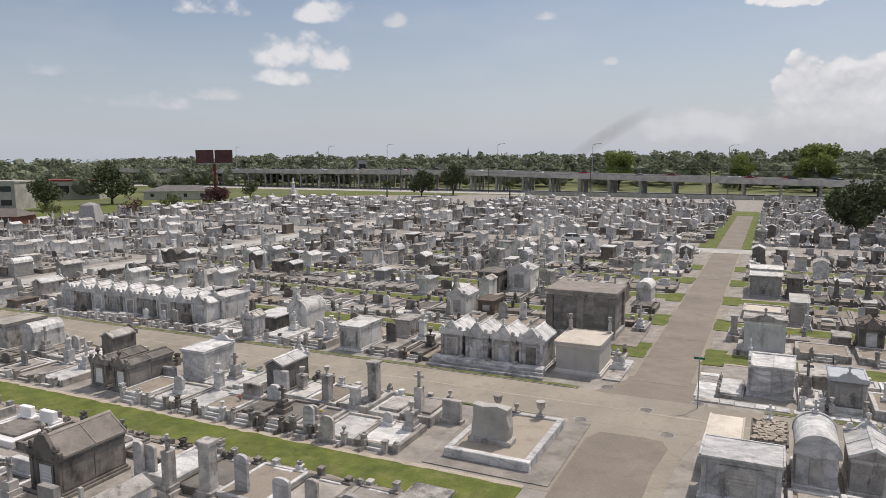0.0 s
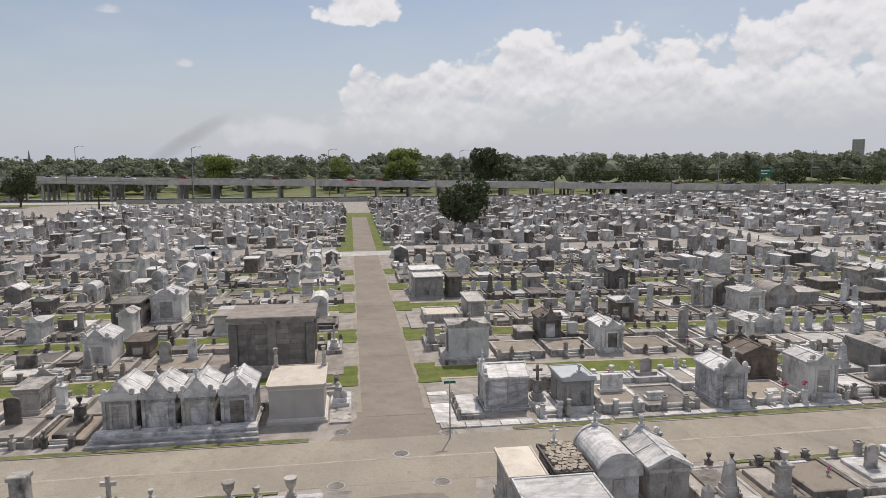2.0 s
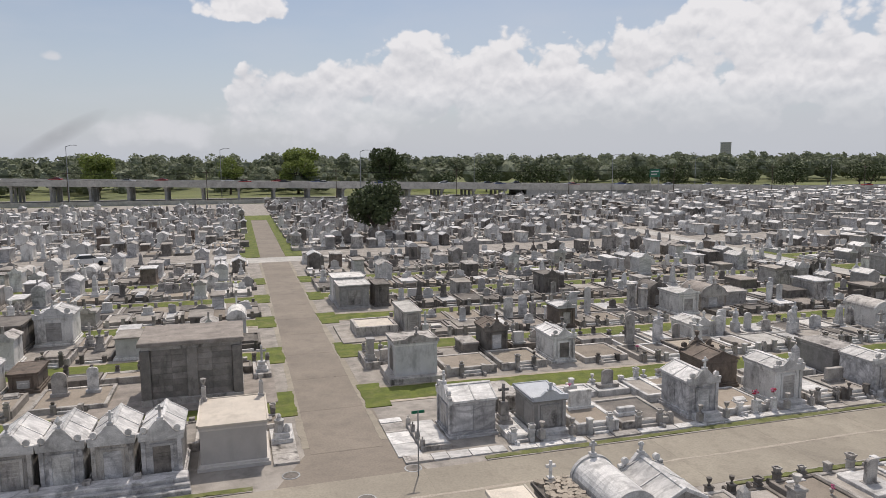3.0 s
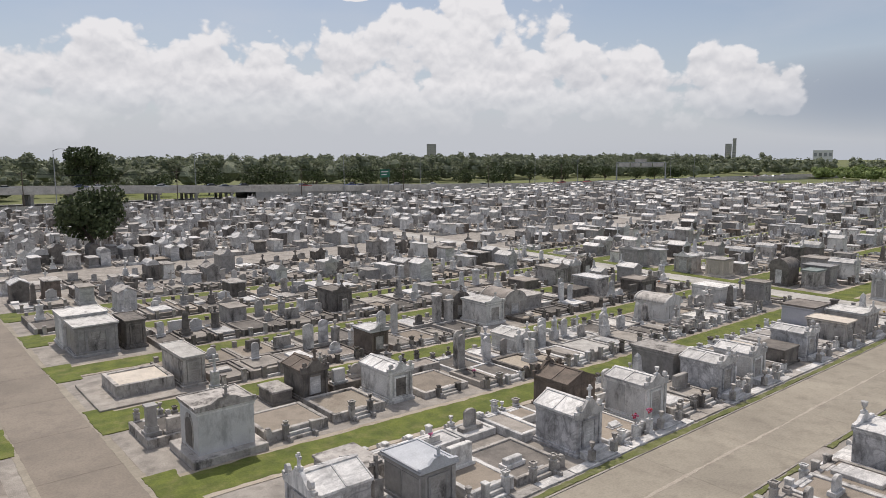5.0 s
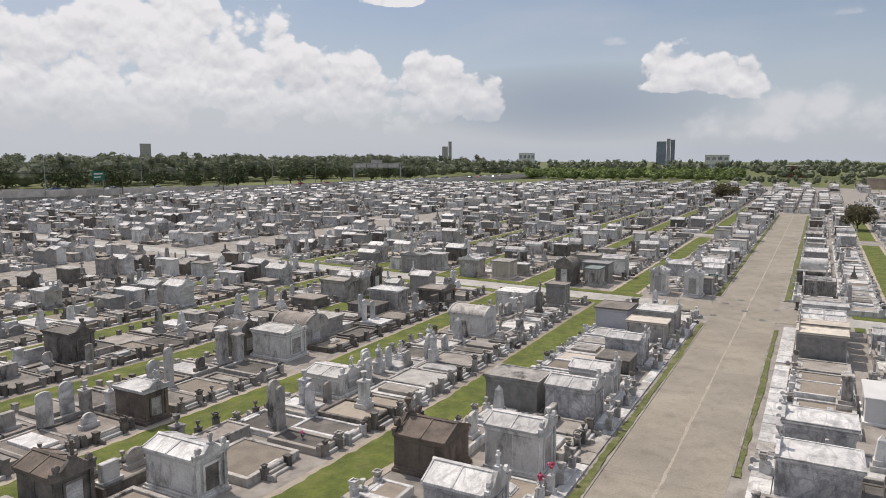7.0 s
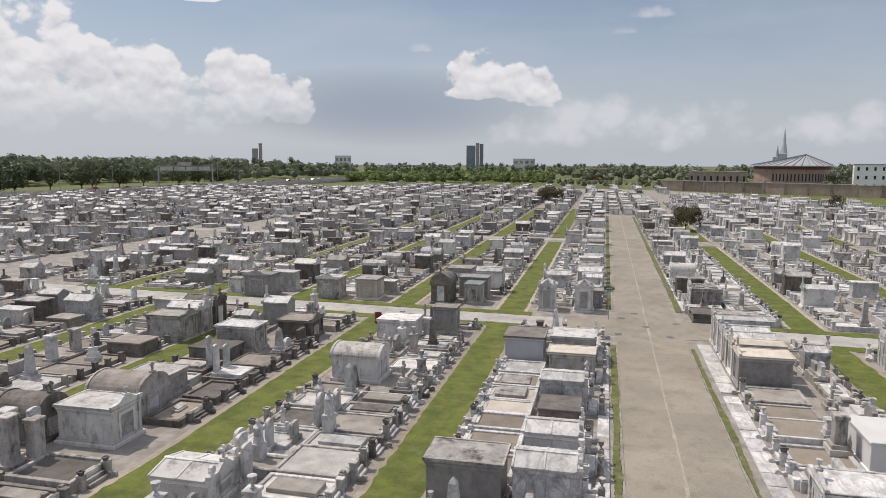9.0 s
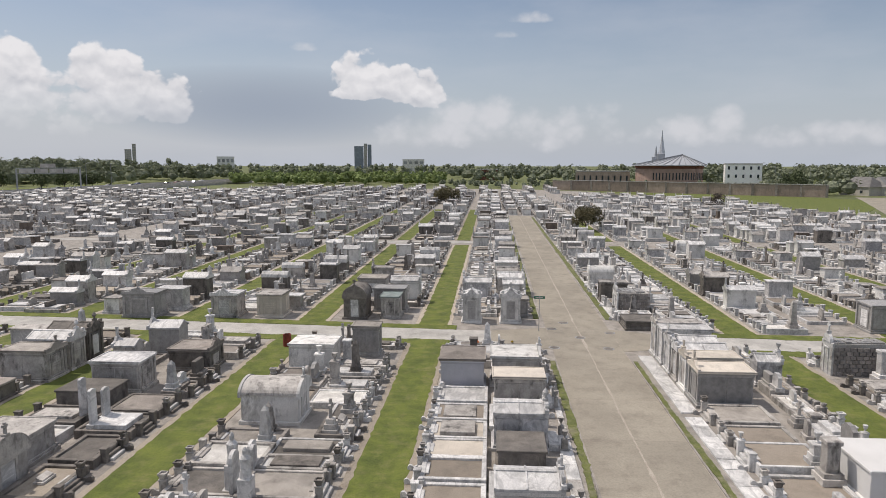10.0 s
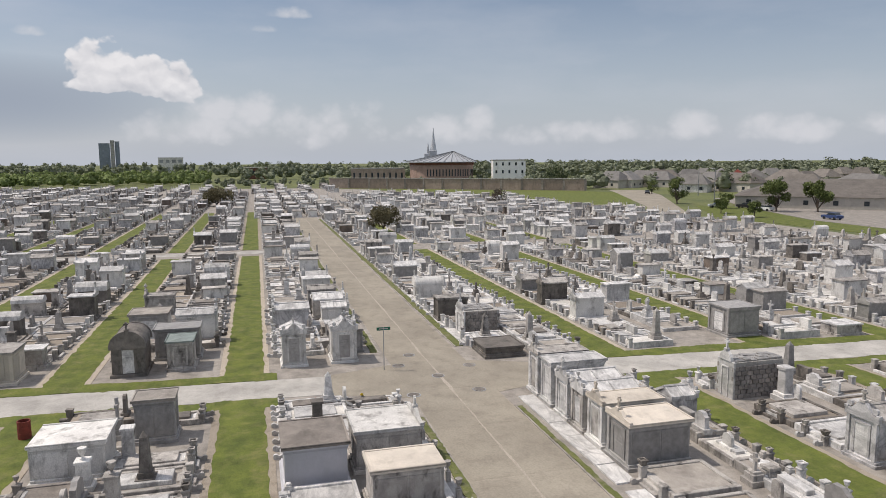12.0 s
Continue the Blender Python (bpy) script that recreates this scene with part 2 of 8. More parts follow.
MARBLE = material("white_marble", (0.78, 0.765, 0.745), (0.60, 0.59, 0.58), (0.17, 0.165, 0.16), 0.34, 1.2, 0.55, 0.25, veins=0.36)
VEINED = material("grey_veined_marble", (0.70, 0.685, 0.685), (0.50, 0.49, 0.49), (0.09, 0.088, 0.086), 0.40, 1.3, 0.5, 0.25, veins=0.5)
ROUGHSTONE = material("rough_dark_granite", (0.34, 0.31, 0.285), (0.23, 0.212, 0.195), (0.10, 0.092, 0.084), 0.4, 2.0, 0.85, 0.5)
ROOFCEMENT = material("brownish_roof_cement", (0.37, 0.33, 0.295), (0.25, 0.222, 0.198), (0.10, 0.09, 0.08), 0.45, 1.0, 0.9, 0.3, streak=False)
TANBED = material("brown_sandy_earth", (0.40, 0.345, 0.285), (0.275, 0.237, 0.195), (0.14, 0.12, 0.10), 0.4, 0.9, 0.95, 0.6, streak=False, grain=26.0)
LIMESTONE = material("grey_limestone", (0.55, 0.52, 0.485), (0.34, 0.318, 0.297), (0.055, 0.05, 0.046), 0.55)
DARKSTONE = material("mildewed_stone", (0.25, 0.225, 0.20), (0.14, 0.127, 0.115), (0.045, 0.042, 0.038), 0.5)
GRANITE = material("grey_granite", (0.40, 0.385, 0.37), (0.29, 0.28, 0.27), (0.1, 0.1, 0.1), 0.2, 3.0, 0.45, 0.1, grain=60.0)
PLASTER = material("white_plaster", (0.78, 0.765, 0.735), (0.62, 0.605, 0.58), (0.13, 0.122, 0.112), 0.42, 0.9, 0.85, 0.25)
LILAC = material("pale_lilac_plaster", (0.56, 0.56, 0.60), (0.49, 0.49, 0.525), (0.3, 0.29, 0.29), 0.12, 0.9, 0.85, 0.1, speck=0.3)
WHITEWASH = material("fresh_whitewash", (0.86, 0.85, 0.835), (0.80, 0.79, 0.775), (0.5, 0.49, 0.47), 0.06, 0.6, 0.8, 0.08, speck=0.15)
LIMEWASH = material("stained_limewash", (0.84, 0.835, 0.825), (0.70, 0.695, 0.685), (0.22, 0.215, 0.21), 0.30, 0.7, 0.85, 0.15, speck=0.25)
BEIGE = material("smooth_beige_plaster", (0.68, 0.64, 0.60), (0.60, 0.565, 0.53), (0.30, 0.28, 0.26), 0.12, 0.9, 0.85, 0.1, speck=0.3)
CREAM = material("cream_plaster", (0.67, 0.605, 0.52), (0.57, 0.515, 0.445), (0.25, 0.22, 0.18), 0.2, 0.9, 0.85, 0.2, speck=0.35)
BROWN = material("brown_cement", (0.25, 0.20, 0.165), (0.15, 0.125, 0.105), (0.04, 0.035, 0.03), 0.4, 1.1, 0.9, 0.3)
METAL = material("painted_metal_roof", (0.52, 0.54, 0.57), (0.44, 0.46, 0.49), (0.2, 0.2, 0.2), 0.1, 1.5, 0.45, 0.05)
COPPER = material("green_copper_roof", (0.25, 0.29, 0.275), (0.18, 0.21, 0.20), (0.06, 0.08, 0.07), 0.3, 1.5, 0.6, 0.1)
BRICK = material("red_brick", (0.30, 0.13, 0.09), (0.20, 0.09, 0.065), (0.06, 0.04, 0.035), 0.3)
GRAVEL = material("tan_gravel", (0.52, 0.46, 0.38), (0.34, 0.29, 0.235), (0.16, 0.13, 0.10), 0.4, 0.9, 0.95, 0.6, streak=False, grain=30.0)
SHELLS = material("white_shell_fill", (0.74, 0.72, 0.68), (0.52, 0.50, 0.47), (0.3, 0.28, 0.25), 0.3, 1.2, 0.95, 0.6, streak=False, grain=30.0)
CEMENT = material("grey_cement", (0.43, 0.395, 0.355), (0.28, 0.257, 0.232), (0.11, 0.10, 0.09), 0.45, 0.7, 0.92, 0.3, streak=False)
DARKFILL = material("dark_cement_fill", (0.22, 0.20, 0.18), (0.13, 0.12, 0.11), (0.06, 0.055, 0.05), 0.4, 0.8, 0.95, 0.4, streak=False)
ROAD = material("worn_aggregate_road", (0.355, 0.321, 0.262), (0.275, 0.247, 0.202), (0.15, 0.13, 0.11), 0.35, 0.22, 0.93, 0.12, streak=False, vary=0.06, grain=9.0, speck=0.3)
REDROAD = material("brownish_lane_road", (0.272, 0.236, 0.196), (0.215, 0.186, 0.155), (0.13, 0.11, 0.10), 0.3, 0.25, 0.93, 0.12, streak=False, vary=0.06, grain=9.0, speck=0.3)
CONCRETE = material("pale_concrete", (0.53, 0.51, 0.475), (0.38, 0.365, 0.34), (0.2, 0.19, 0.17), 0.35, 0.4, 0.9, 0.25, streak=False, vary=0.08)
PALE = material("pale_joint_mortar", (0.42, 0.37, 0.31), (0.33, 0.288, 0.24), stains=0.1, scale=0.8, streak=False)
SEAM = material("worn_pale_seam", (0.45, 0.40, 0.34), (0.38, 0.335, 0.28), (0.33, 0.29, 0.245), 0.25, 1.4, 0.93, 0.3, streak=False, vary=0.0)
GRASS = material("mown_grass", (0.152, 0.180, 0.036), (0.084, 0.111, 0.021), (0.25, 0.22, 0.10), 0.35, 0.8, 0.95, 0.6, streak=False, vary=0.08, grain=14.0)
VERGEGRASS = material("worn_verge_grass", (0.165, 0.18, 0.06), (0.10, 0.118, 0.036), (0.30, 0.265, 0.20), 0.55, 1.6, 0.95, 0.6, streak=False, vary=0.08, grain=14.0)
TURF = material("rough_turf", (0.16, 0.18, 0.06), (0.09, 0.115, 0.04), (0.26, 0.23, 0.15), 0.5, 0.05, 0.95, 0.4, streak=False, vary=0.05, grain=3.0)
ASPHALT = material("motorway_concrete", (0.42, 0.41, 0.39), (0.33, 0.325, 0.31), (0.2, 0.2, 0.19), 0.3, 0.1, 0.9, 0.1, streak=False)
LEAF = material("oak_leaves", (0.12, 0.15, 0.065), (0.07, 0.092, 0.042), stains=0, scale=1.2, rough=0.75, bump=0, vary=0.45, grain=3.0)
LEAFLIGHT = material("young_leaves", (0.17, 0.21, 0.06), (0.085, 0.115, 0.035), stains=0, scale=1.2, rough=0.75, bump=0, vary=0.4, grain=3.0)
# paler and greyer than leaves: distance haze is put into this green
WOODS = material("hazed_woods_foliage", (0.24, 0.265, 0.18), (0.19, 0.21, 0.145), (0.15, 0.167, 0.115), 0.3, 0.35, 0.9, 0.5, streak=False, relief=0.5, vary=0.25, grain=2.4)
THICKETLEAF = material("thicket_leaves", (0.26, 0.33, 0.11), (0.18, 0.23, 0.075), stains=0, scale=0.6, rough=0.8, bump=0, vary=0.3, grain=2.0, leaf=True)
OLIVE = material("brownish_olive_leaves", (0.20, 0.18, 0.105), (0.125, 0.112, 0.066), stains=0, scale=1.2, rough=0.75, bump=0, vary=0.4, grain=3.0, leaf=True)
THICKET = material("thicket_foliage", (0.24, 0.30, 0.11), (0.17, 0.215, 0.08), stains=0, scale=0.5, rough=0.85, bump=0.4, relief=0.4, vary=0.25, grain=2.4)
# tuft colour lifted for haze as well, close to the woods' green
TUFTS = material("hazed_tree_tufts", (0.23, 0.26, 0.155), (0.155, 0.178, 0.105), stains=0, scale=0.6, rough=0.8, bump=0, vary=0.3, grain=2.0, leaf=True)
BARK = material("bark", (0.14, 0.11, 0.085), (0.07, 0.055, 0.045), stains=0.2, scale=3)
GLASS = material("dark_glazing", (0.06, 0.07, 0.08), (0.04, 0.05, 0.06), stains=0, rough=0.15, bump=0)
RUBBER = material("black_rubber", (0.02, 0.02, 0.02), (0.015, 0.015, 0.015), stains=0, bump=0)
RUST = material("rust_red_paint", (0.26, 0.055, 0.04), (0.16, 0.04, 0.03), (0.06, 0.03, 0.025), 0.3)
SIGNGREEN = material("green_sign_enamel", (0.01, 0.16, 0.09), (0.01, 0.13, 0.075), stains=0, rough=0.4, bump=0)
STEEL = material("galvanised_steel", (0.40, 0.41, 0.42), (0.30, 0.31, 0.32), stains=0.1, rough=0.5, bump=0, metal=0.4)
FLOWERS = {n: material(n + "_petals", c, tuple(v * 0.7 for v in c), stains=0, bump=0) for n, c in
           {"red": (0.55, 0.05, 0.06), "yellow": (0.7, 0.5, 0.05), "pink": (0.7, 0.2, 0.35), "orange": (0.7, 0.22, 0.06)}.items()}
PAINT = {n: material(n + "_car_paint", c, c, stains=0, bump=0, rough=0.35, vary=0.05) for n, c in
         {"white": (0.75, 0.75, 0.75), "silver": (0.45, 0.46, 0.47), "black": (0.03, 0.03, 0.035), "red": (0.35, 0.03, 0.03), "blue": (0.05, 0.08, 0.2)}.items()}

# ---- geometry ----
class Shape:
    """Vertices and faces of one mesh, grown from simple solids."""

    def __init__(self):
        self.v, self.f = [], []

    def add(self, verts, faces):
        o = len(self.v)
        self.v.extend(verts)
        self.f.extend([tuple(i + o for i in f) for f in faces])
        return self

    def box(self, x0, x1, y0, y1, z0, z1, c=0.0):
        if c <= 0:
            v = [(x, y, z) for z in (z0, z1) for y in (y0, y1) for x in (x0, x1)]
            return self.add(v, [(0, 2, 3, 1), (4, 5, 7, 6), (0, 1, 5, 4), (2, 6, 7, 3), (0, 4, 6, 2), (1, 3, 7, 5)])
        # bevelled upright edges and top edge
        a = [(x0 + c, y0), (x1 - c, y0), (x1, y0 + c), (x1, y1 - c), (x1 - c, y1), (x0 + c, y1), (x0, y1 - c), (x0, y0 + c)]
        b = [(x0 + 2 * c, y0 + c), (x1 - 2 * c, y0 + c), (x1 - c, y0 + 2 * c), (x1 - c, y1 - 2 * c), (x1 - 2 * c, y1 - c), (x0 + 2 * c, y1 - c),
             (x0 + c, y1 - 2 * c), (x0 + c, y0 + 2 * c)]
        v = [(x, y, z0) for x, y in a] + [(x, y, z1 - c) for x, y in a] + [(x, y, z1) for x, y in b]
        f = [tuple(range(7, -1, -1)), tuple(range(16, 24))]
        for k in (0, 8):
            f += [(k + i, k + (i + 1) % 8, k + 8 + (i + 1) % 8, k + 8 + i) for i in range(8)]
        return self.add(v, f)

    def prism(self, poly, a, b, axis="y"):
        n = len(poly)
        at = {"y": lambda u, w, s: (u, s, w), "x": lambda u, w, s: (s, u, w), "z": lambda u, w, s: (u, w, s)}[axis]
        v = [at(u, w, a) for u, w in poly] + [at(u, w, b) for u, w in poly]
        f = [tuple(range(n)), tuple(range(2 * n - 1, n - 1, -1))]
        f += [((i + 1) % n, i, n + i, n + (i + 1) % n) for i in range(n)]
        return self.add(v, f)

    def lathe(self, cx, cy, profile, seg=10):
        v, f = [], []
        for r, z in profile:
            v += [(cx + r * math.cos(2 * math.pi * i / seg), cy + r * math.sin(2 * math.pi * i / seg), z) for i in range(seg)]
        for k in range(len(profile) - 1):
            f += [(k * seg + i, k * seg + (i + 1) % seg, (k + 1) * seg + (i + 1) % seg, (k + 1) * seg + i) for i in range(seg)]
        f += [tuple(range(seg - 1, -1, -1)), tuple(range((len(profile) - 1) * seg, len(profile) * seg))]
        return self.add(v, f)

    def cross(self, x, y, z, h, t=0.06):
        w = h * 0.3
        self.box(x - t, x + t, y - t, y + t, z, z + h, t * 0.2)
        self.box(x - w, x - t, y - t * 0.9, y + t * 0.9, z + h * 0.58, z + h * 0.58 + 2 * t)
        return self.box(x + t, x + w, y - t * 0.9, y + t * 0.9, z + h * 0.58, z + h * 0.58 + 2 * t)

    def arch_slab(self, x0, x1, y0, y1, z0, z1, rise, seg=8):
        w, c = (x1 - x0) / 2, (x0 + x1) / 2
        poly = [(x0, z0), (x1, z0)] + [(c + w * math.cos(math.pi * i / seg), z1 - rise + rise * math.sin(math.pi * i / seg)) for i in range(seg + 1)]
        return self.prism(poly, y0, y1)


def mesh_of(name, shape, mat):
    me = bpy.data.meshes.new(name)
    me.from_pydata(shape.v, [], shape.f)
    me.materials.append(mat)
    return me


def part(name, shape, mat, parent, label=""):
    ob = new(name, mesh_of(name, shape, mat))
    ob.parent = parent
    return tagged(ob, label) if label else ob


def thing(name, m, label, category, group="", kind=""):
    ob = new(name)
    ob.empty_display_size = 0.2
    ob.matrix_world = m
    return tagged(ob, label, category, group, kind)


def solid(name, shape, mat, label, category="", kind="structure", m=None, group=""):
    ob = new(name, mesh_of(name, shape, mat))
    if m is not None:
        ob.matrix_world = m
    return tagged(ob, label, category, group, kind)


def sheet(x0, x1, y0, y1, z0, z1):
    return Shape().box(x0, x1, y0, y1, z0, z1)


# ---- ground, road, paths ----
def xs(y):
    """Middle of the cross street at y."""
    return 65.2 + 0.06 * y


def strip_y(c, x):
    """Middle of a grass walk: the walks are not quite parallel to the road."""
    return c + 1.3 * min(1.0, max(0.0, (32 - x) / 27)) if c > 0 else c


ROAD_Y0, ROAD_Y1 = -3.1, 2.05
NORTH = [11.5, 22.2, 33.2] + [44.0 + 10.7 * i for i in range(15)]
SOUTH = [-13.4, -25.7, -36.6, -47.4, -58.0, -68.6, -79.2]
HALF = 1.2                     # half width of a grass walk

solid("ground", sheet(-2500, 2500, -2500, 2500, -1.0, -0.03), TURF, "flat turf and bare earth reaching the horizon", "ground")
yard = Shape().prism([(-165, -90), (150, -92), (230, -66), (345, -40), (372, -10), (385, 120), (330, 186), (-95, 212), (-160, 180)], -0.5, 0.0, "z")
solid("pavement", yard, CEMENT, "stained grey cement ground between the graves", "ground")


def grass_walk(c, x0, x1, half=HALF):
    cuts = [x0] + [x for x in (5.0, 32.0) if x0 < x < x1] + [x1]
    rng = random.Random(int(c * 10 + x0))
    # ragged edges where the turf creeps over the edging
    cnt = max(40, int((x1 - x0) / 0.45))
    near = [x0 + (x1 - x0) * i / cnt for i in range(cnt + 1)]
    top = [(x, strip_y(c, x) + half + rng.gauss(0, 0.045)) for x in near]
    low = [(x, strip_y(c, x) - half + rng.gauss(0, 0.045)) for x in near]
    s = Shape()
    for k in range(cnt):
        s.prism([low[k], low[k + 1], top[k + 1], top[k]], -0.1, 0.04, "z")
    solid("grass_strip", s, GRASS, "straight strip of mown green grass between grave rows", "grass")
    e = Shape()
    for side in (-1, 1):
        a, b = half * side - 0.1 * side, (half + 0.35) * side
        for u, v in zip(cuts, cuts[1:]):
            e.prism([(u, strip_y(c, u) + min(a, b)), (v, strip_y(c, v) + min(a, b)), (v, strip_y(c, v) + max(a, b)), (u, strip_y(c, u) + max(a, b))], -0.1, 0.03, "z")
    solid("path_edge", e, GRAVEL, "bare sandy edging along a grass strip", "path")


for c in NORTH[:5]:
    grass_walk(c, -71, -2.15)
    grass_walk(c, 2.15, xs(c) - 2.9)
    grass_walk(c, xs(c) + 3.0, 127)
    grass_walk(c, 134, 215)
for c in SOUTH[:3]:
    grass_walk(c, -70, -3.4)
    grass_walk(c, 3.4, xs(c) - 3.0)
    grass_walk(c, xs(c) + 3.0, 127)
    grass_walk(c, 134, 190)


def ragged_band(name, pts_a, pts_b, mat, label, category, z, seed, wild=0.06):
    """A band between two lines, each edge frayed."""
    rng, s = random.Random(seed), Shape()
    n = max(8, int(math.dist(pts_a[0], pts_a[1]) / 0.16))
    row_a, row_b = [], []
    drift = [0.0, 0.0]
    across = abs(pts_a[1][0] - pts_a[0][0]) > abs(pts_a[1][1] - pts_a[0][1])
    for i in range(n + 1):
        f = i / n
        for e, (line, row) in enumerate(((pts_a, row_a), (pts_b, row_b))):
            (xa, ya), (xb, yb) = line
            drift[e] = drift[e] * 0.9 + rng.gauss(0, wild * 0.35)
            u, v = drift[e] + rng.gauss(0, wild * 0.3), 0.0
            row.append((xa + (xb - xa) * f + (v if across else u), ya + (yb - ya) * f + (u if across else v)))
    for i in range(n):
        quad = [row_a[i], row_b[i], row_b[i + 1], row_a[i + 1]]
        s.prism(quad[::-1] if across else quad, -0.1, z, "z")
    return solid(name, s, mat, label, category)


def verge(x0, x1, y0, y1):
    """Ragged grass strip behind a low cement kerb on its road side."""
    north = y0 > 0
    kerb = y0 if north else y1
    solid("kerb", sheet(x0, x1, kerb - (0.10 if north else 0.0), kerb + (0.0 if north else 0.10), -0.1, 0.045), CEMENT, "low worn cement kerb along the road", "kerb")
    a, b = (y0 + 0.02, y1) if north else (y0, y1 - 0.02)
    ragged_band("grass_verge", ((x0, a), (x1, a)), ((x0, b), (x1, b)), VERGEGRASS, "narrow ragged grass verge along the cement road", "grass", 0.05, int(x0 * 3 + y0), 0.05)


for x0, x1 in ((-70, -4.6), (6.2, 58.8)):
    verge(x0, x1, 2.15, 2.52)
for x0, x1 in ((-70, -5.6), (15.5, 26.0), (29.0, 59.0)):
    verge(x0, x1, -3.5, -3.22)
verge(72, 188, 2.4, 2.85)
verge(72, 188, -3.95, -3.4)

# concrete streets
solid("street", sheet(-77.5, -73.5, -85, 170, -0.1, 0.02), CONCRETE, "pale concrete cross street between the grave blocks", "street")
for y0, y1 in ((-85, -7.6), (6.6, 120)):
    s = Shape().prism([(xs(y0) - 1.75, y0), (xs(y0) + 1.75, y0), (xs(y1) + 1.75, y1), (xs(y1) - 1.75, y1)], -0.1, 0.02, "z")
    solid("street", s, CONCRETE, "pale concrete cross street between the grave blocks", "street")
for y0, y1 in ((-7.6, -3.1), (2.05, 6.6)):
    wide = 3.4
    near_, far_ = (1.85, wide) if y0 < 0 else (wide, 1.85)
    mouth = Shape().prism([(xs(y0) - near_, y0), (xs(y0) + near_, y0), (xs(y1) + far_, y1), (xs(y1) - far_, y1)], -0.1, 0.014, "z")
    solid("street", mouth, ROAD, "worn tan mouth of the cross street", "street")
solid("street", sheet(129.5, 132.5, 2.1, 200, -0.1, 0.02), CONCRETE, "narrow pale concrete lane", "street")
solid("street", sheet(188.5, 192.5, -3.2, 14, -0.1, 0.012), ROAD, "worn tan end of the road turning off", "street")
solid("street", sheet(-9, 9, 71.5, 76.5, -0.1, 0.02), CONCRETE, "pale concrete crossing on the lane", "street")
for x0, x1, tag in ((-4.6, -1.8, 0), (1.8, 4.6, 0)):
    solid("grass_verge", sheet(x0, x1, 77, 148, -0.1, 0.05), GRASS, "broad grass verge beside the far lane", "grass")
solid("grass_verge", sheet(-6, 6, 142, 156, -0.1, 0.045), GRASS, "green lawn at the end of the lane", "grass")


for k, (y0, y1) in enumerate(((-60, -9.0), (9.5, 60))):
    for side in (-1, 1):
        ragged_band("grass_verge", ((xs(y0) + side * 2.5 - 0.75, y0), (xs(y1) + side * 2.5 - 0.75, y1)), ((xs(y0) + side * 2.5 + 0.75, y0), (xs(y1) + side * 2.5 + 0.75, y1)), GRASS,
                    "grass verge along the pale cross street", "grass", 0.035, 50 + k * 2 + side, 0.1)
for side in (-1, 1):
    ragged_band("path_edge", ((side * 2.0 - 0.16, 6), (side * 1.9 - 0.16, 146)), ((side * 2.0 + 0.2, 6), (side * 1.9 + 0.2, 146)), ROAD, "sandy crumbling edge of the lane", "path", 0.0155, 60 + side, 0.05)
    for c in NORTH[:5]:
        y = strip_y(c, 0) - 1.5
        ragged_band("grass_verge", ((side * 2.7 - 0.75, y - 0.6), (side * 2.7 - 0.75, y + 3.7)), ((side * 2.7 + 0.75, y - 0.6), (side * 2.7 + 0.75, y + 3.7)), GRASS, "worn grass corner beside the lane", "grass", 0.045, int(c) + side, 0.06)

# ---- road slabs ----
road = thing("road", pose(0, 0, 0), "worn tan cement road with a pale seam along its middle", "road", kind="structure")
part("bed", sheet(-75, 189, ROAD_Y0, ROAD_Y1, -0.3, 0.009), PALE, road)
lane = [mesh_of("slab", sheet(-2.995, 2.995, -1.26, 1.26, -0.2, 0.014), ROAD)]
for i in range(44):
    for j, yc in enumerate((-1.81, 0.77)):
        ob = new("slab", lane[0])
        ob.parent, ob.location = road, (-72 + 6 * i, yc, 0.0)
ragged_band("road_seam", ((-74, -0.58), (188, -0.58)), ((-74, -0.45), (188, -0.45)), SEAM, "worn pale seam along the middle of the road", "road", 0.018, 5, 0.035)
alley = thing("lane", pose(0, 0, 0), "brownish aggregate lane with cracked pale edges", "road", kind="structure")
part("bed", Shape().prism([(-3.6, 2.05), (3.2, 2.05), (2.3, 5.2), (2.0, 75), (1.8, 147), (-1.8, 147), (-2.0, 75), (-2.1, 5.2)], -0.3, 0.006, "z"), REDROAD, alley)
slab = mesh_of("slab", sheet(-1.8, 1.8, -2.99, 2.99, -0.2, 0.016), REDROAD)
for i in range(23):
    ob = new("slab", slab)
    ob.parent, ob.location = alley, (0.0, 8.2 + 6 * i, 0.0)
s = Shape().prism([(-2.6, -62), (1.4, -62), (1.6, -8), (1.9, -5.2), (1.5, -4.3), (0.2, -4.15), (-1.7, -4.3), (-2.2, -5.4)], -0.3, 0.014, "z")
part("apron", s, REDROAD, alley)
part("mouth", Shape().prism([(-3.2, -12), (2.3, -12), (2.5, -6.5), (3.2, -3.1), (-3.8, -3.1), (-2.8, -6)], -0.3, 0.01, "z"), ROAD, alley)
for x, y in ((0, 0), (-2.9, 3.2), (2.6, 2.3), (-3.1, -3.0), (1.6, -3.3), (65.6, -0.4), (62.35, -2.1), (67.3, -3.0), (62.4, 1.9), (68.4, 1.6), (70.7, 0.4)):
    lid = thing("manhole_cover", pose(x, y, 0.012), "round rusty iron manhole cover set in the road", "manhole cover", "manhole covers")
    part("ring", Shape().lathe(0, 0, [(0.42, 0.0), (0.42, 0.012), (0.36, 0.016)], 18), STEEL, lid)
    part("plate", Shape().lathe(0, 0, [(0.35, 0.0), (0.35, 0.02), (0.1, 0.024)], 18), DARKSTONE, lid)

# ---- tombs and graves ----
# every builder gives parts (name, shape, material, label); the front is at y = 0 and faces -y, the depth runs to +y


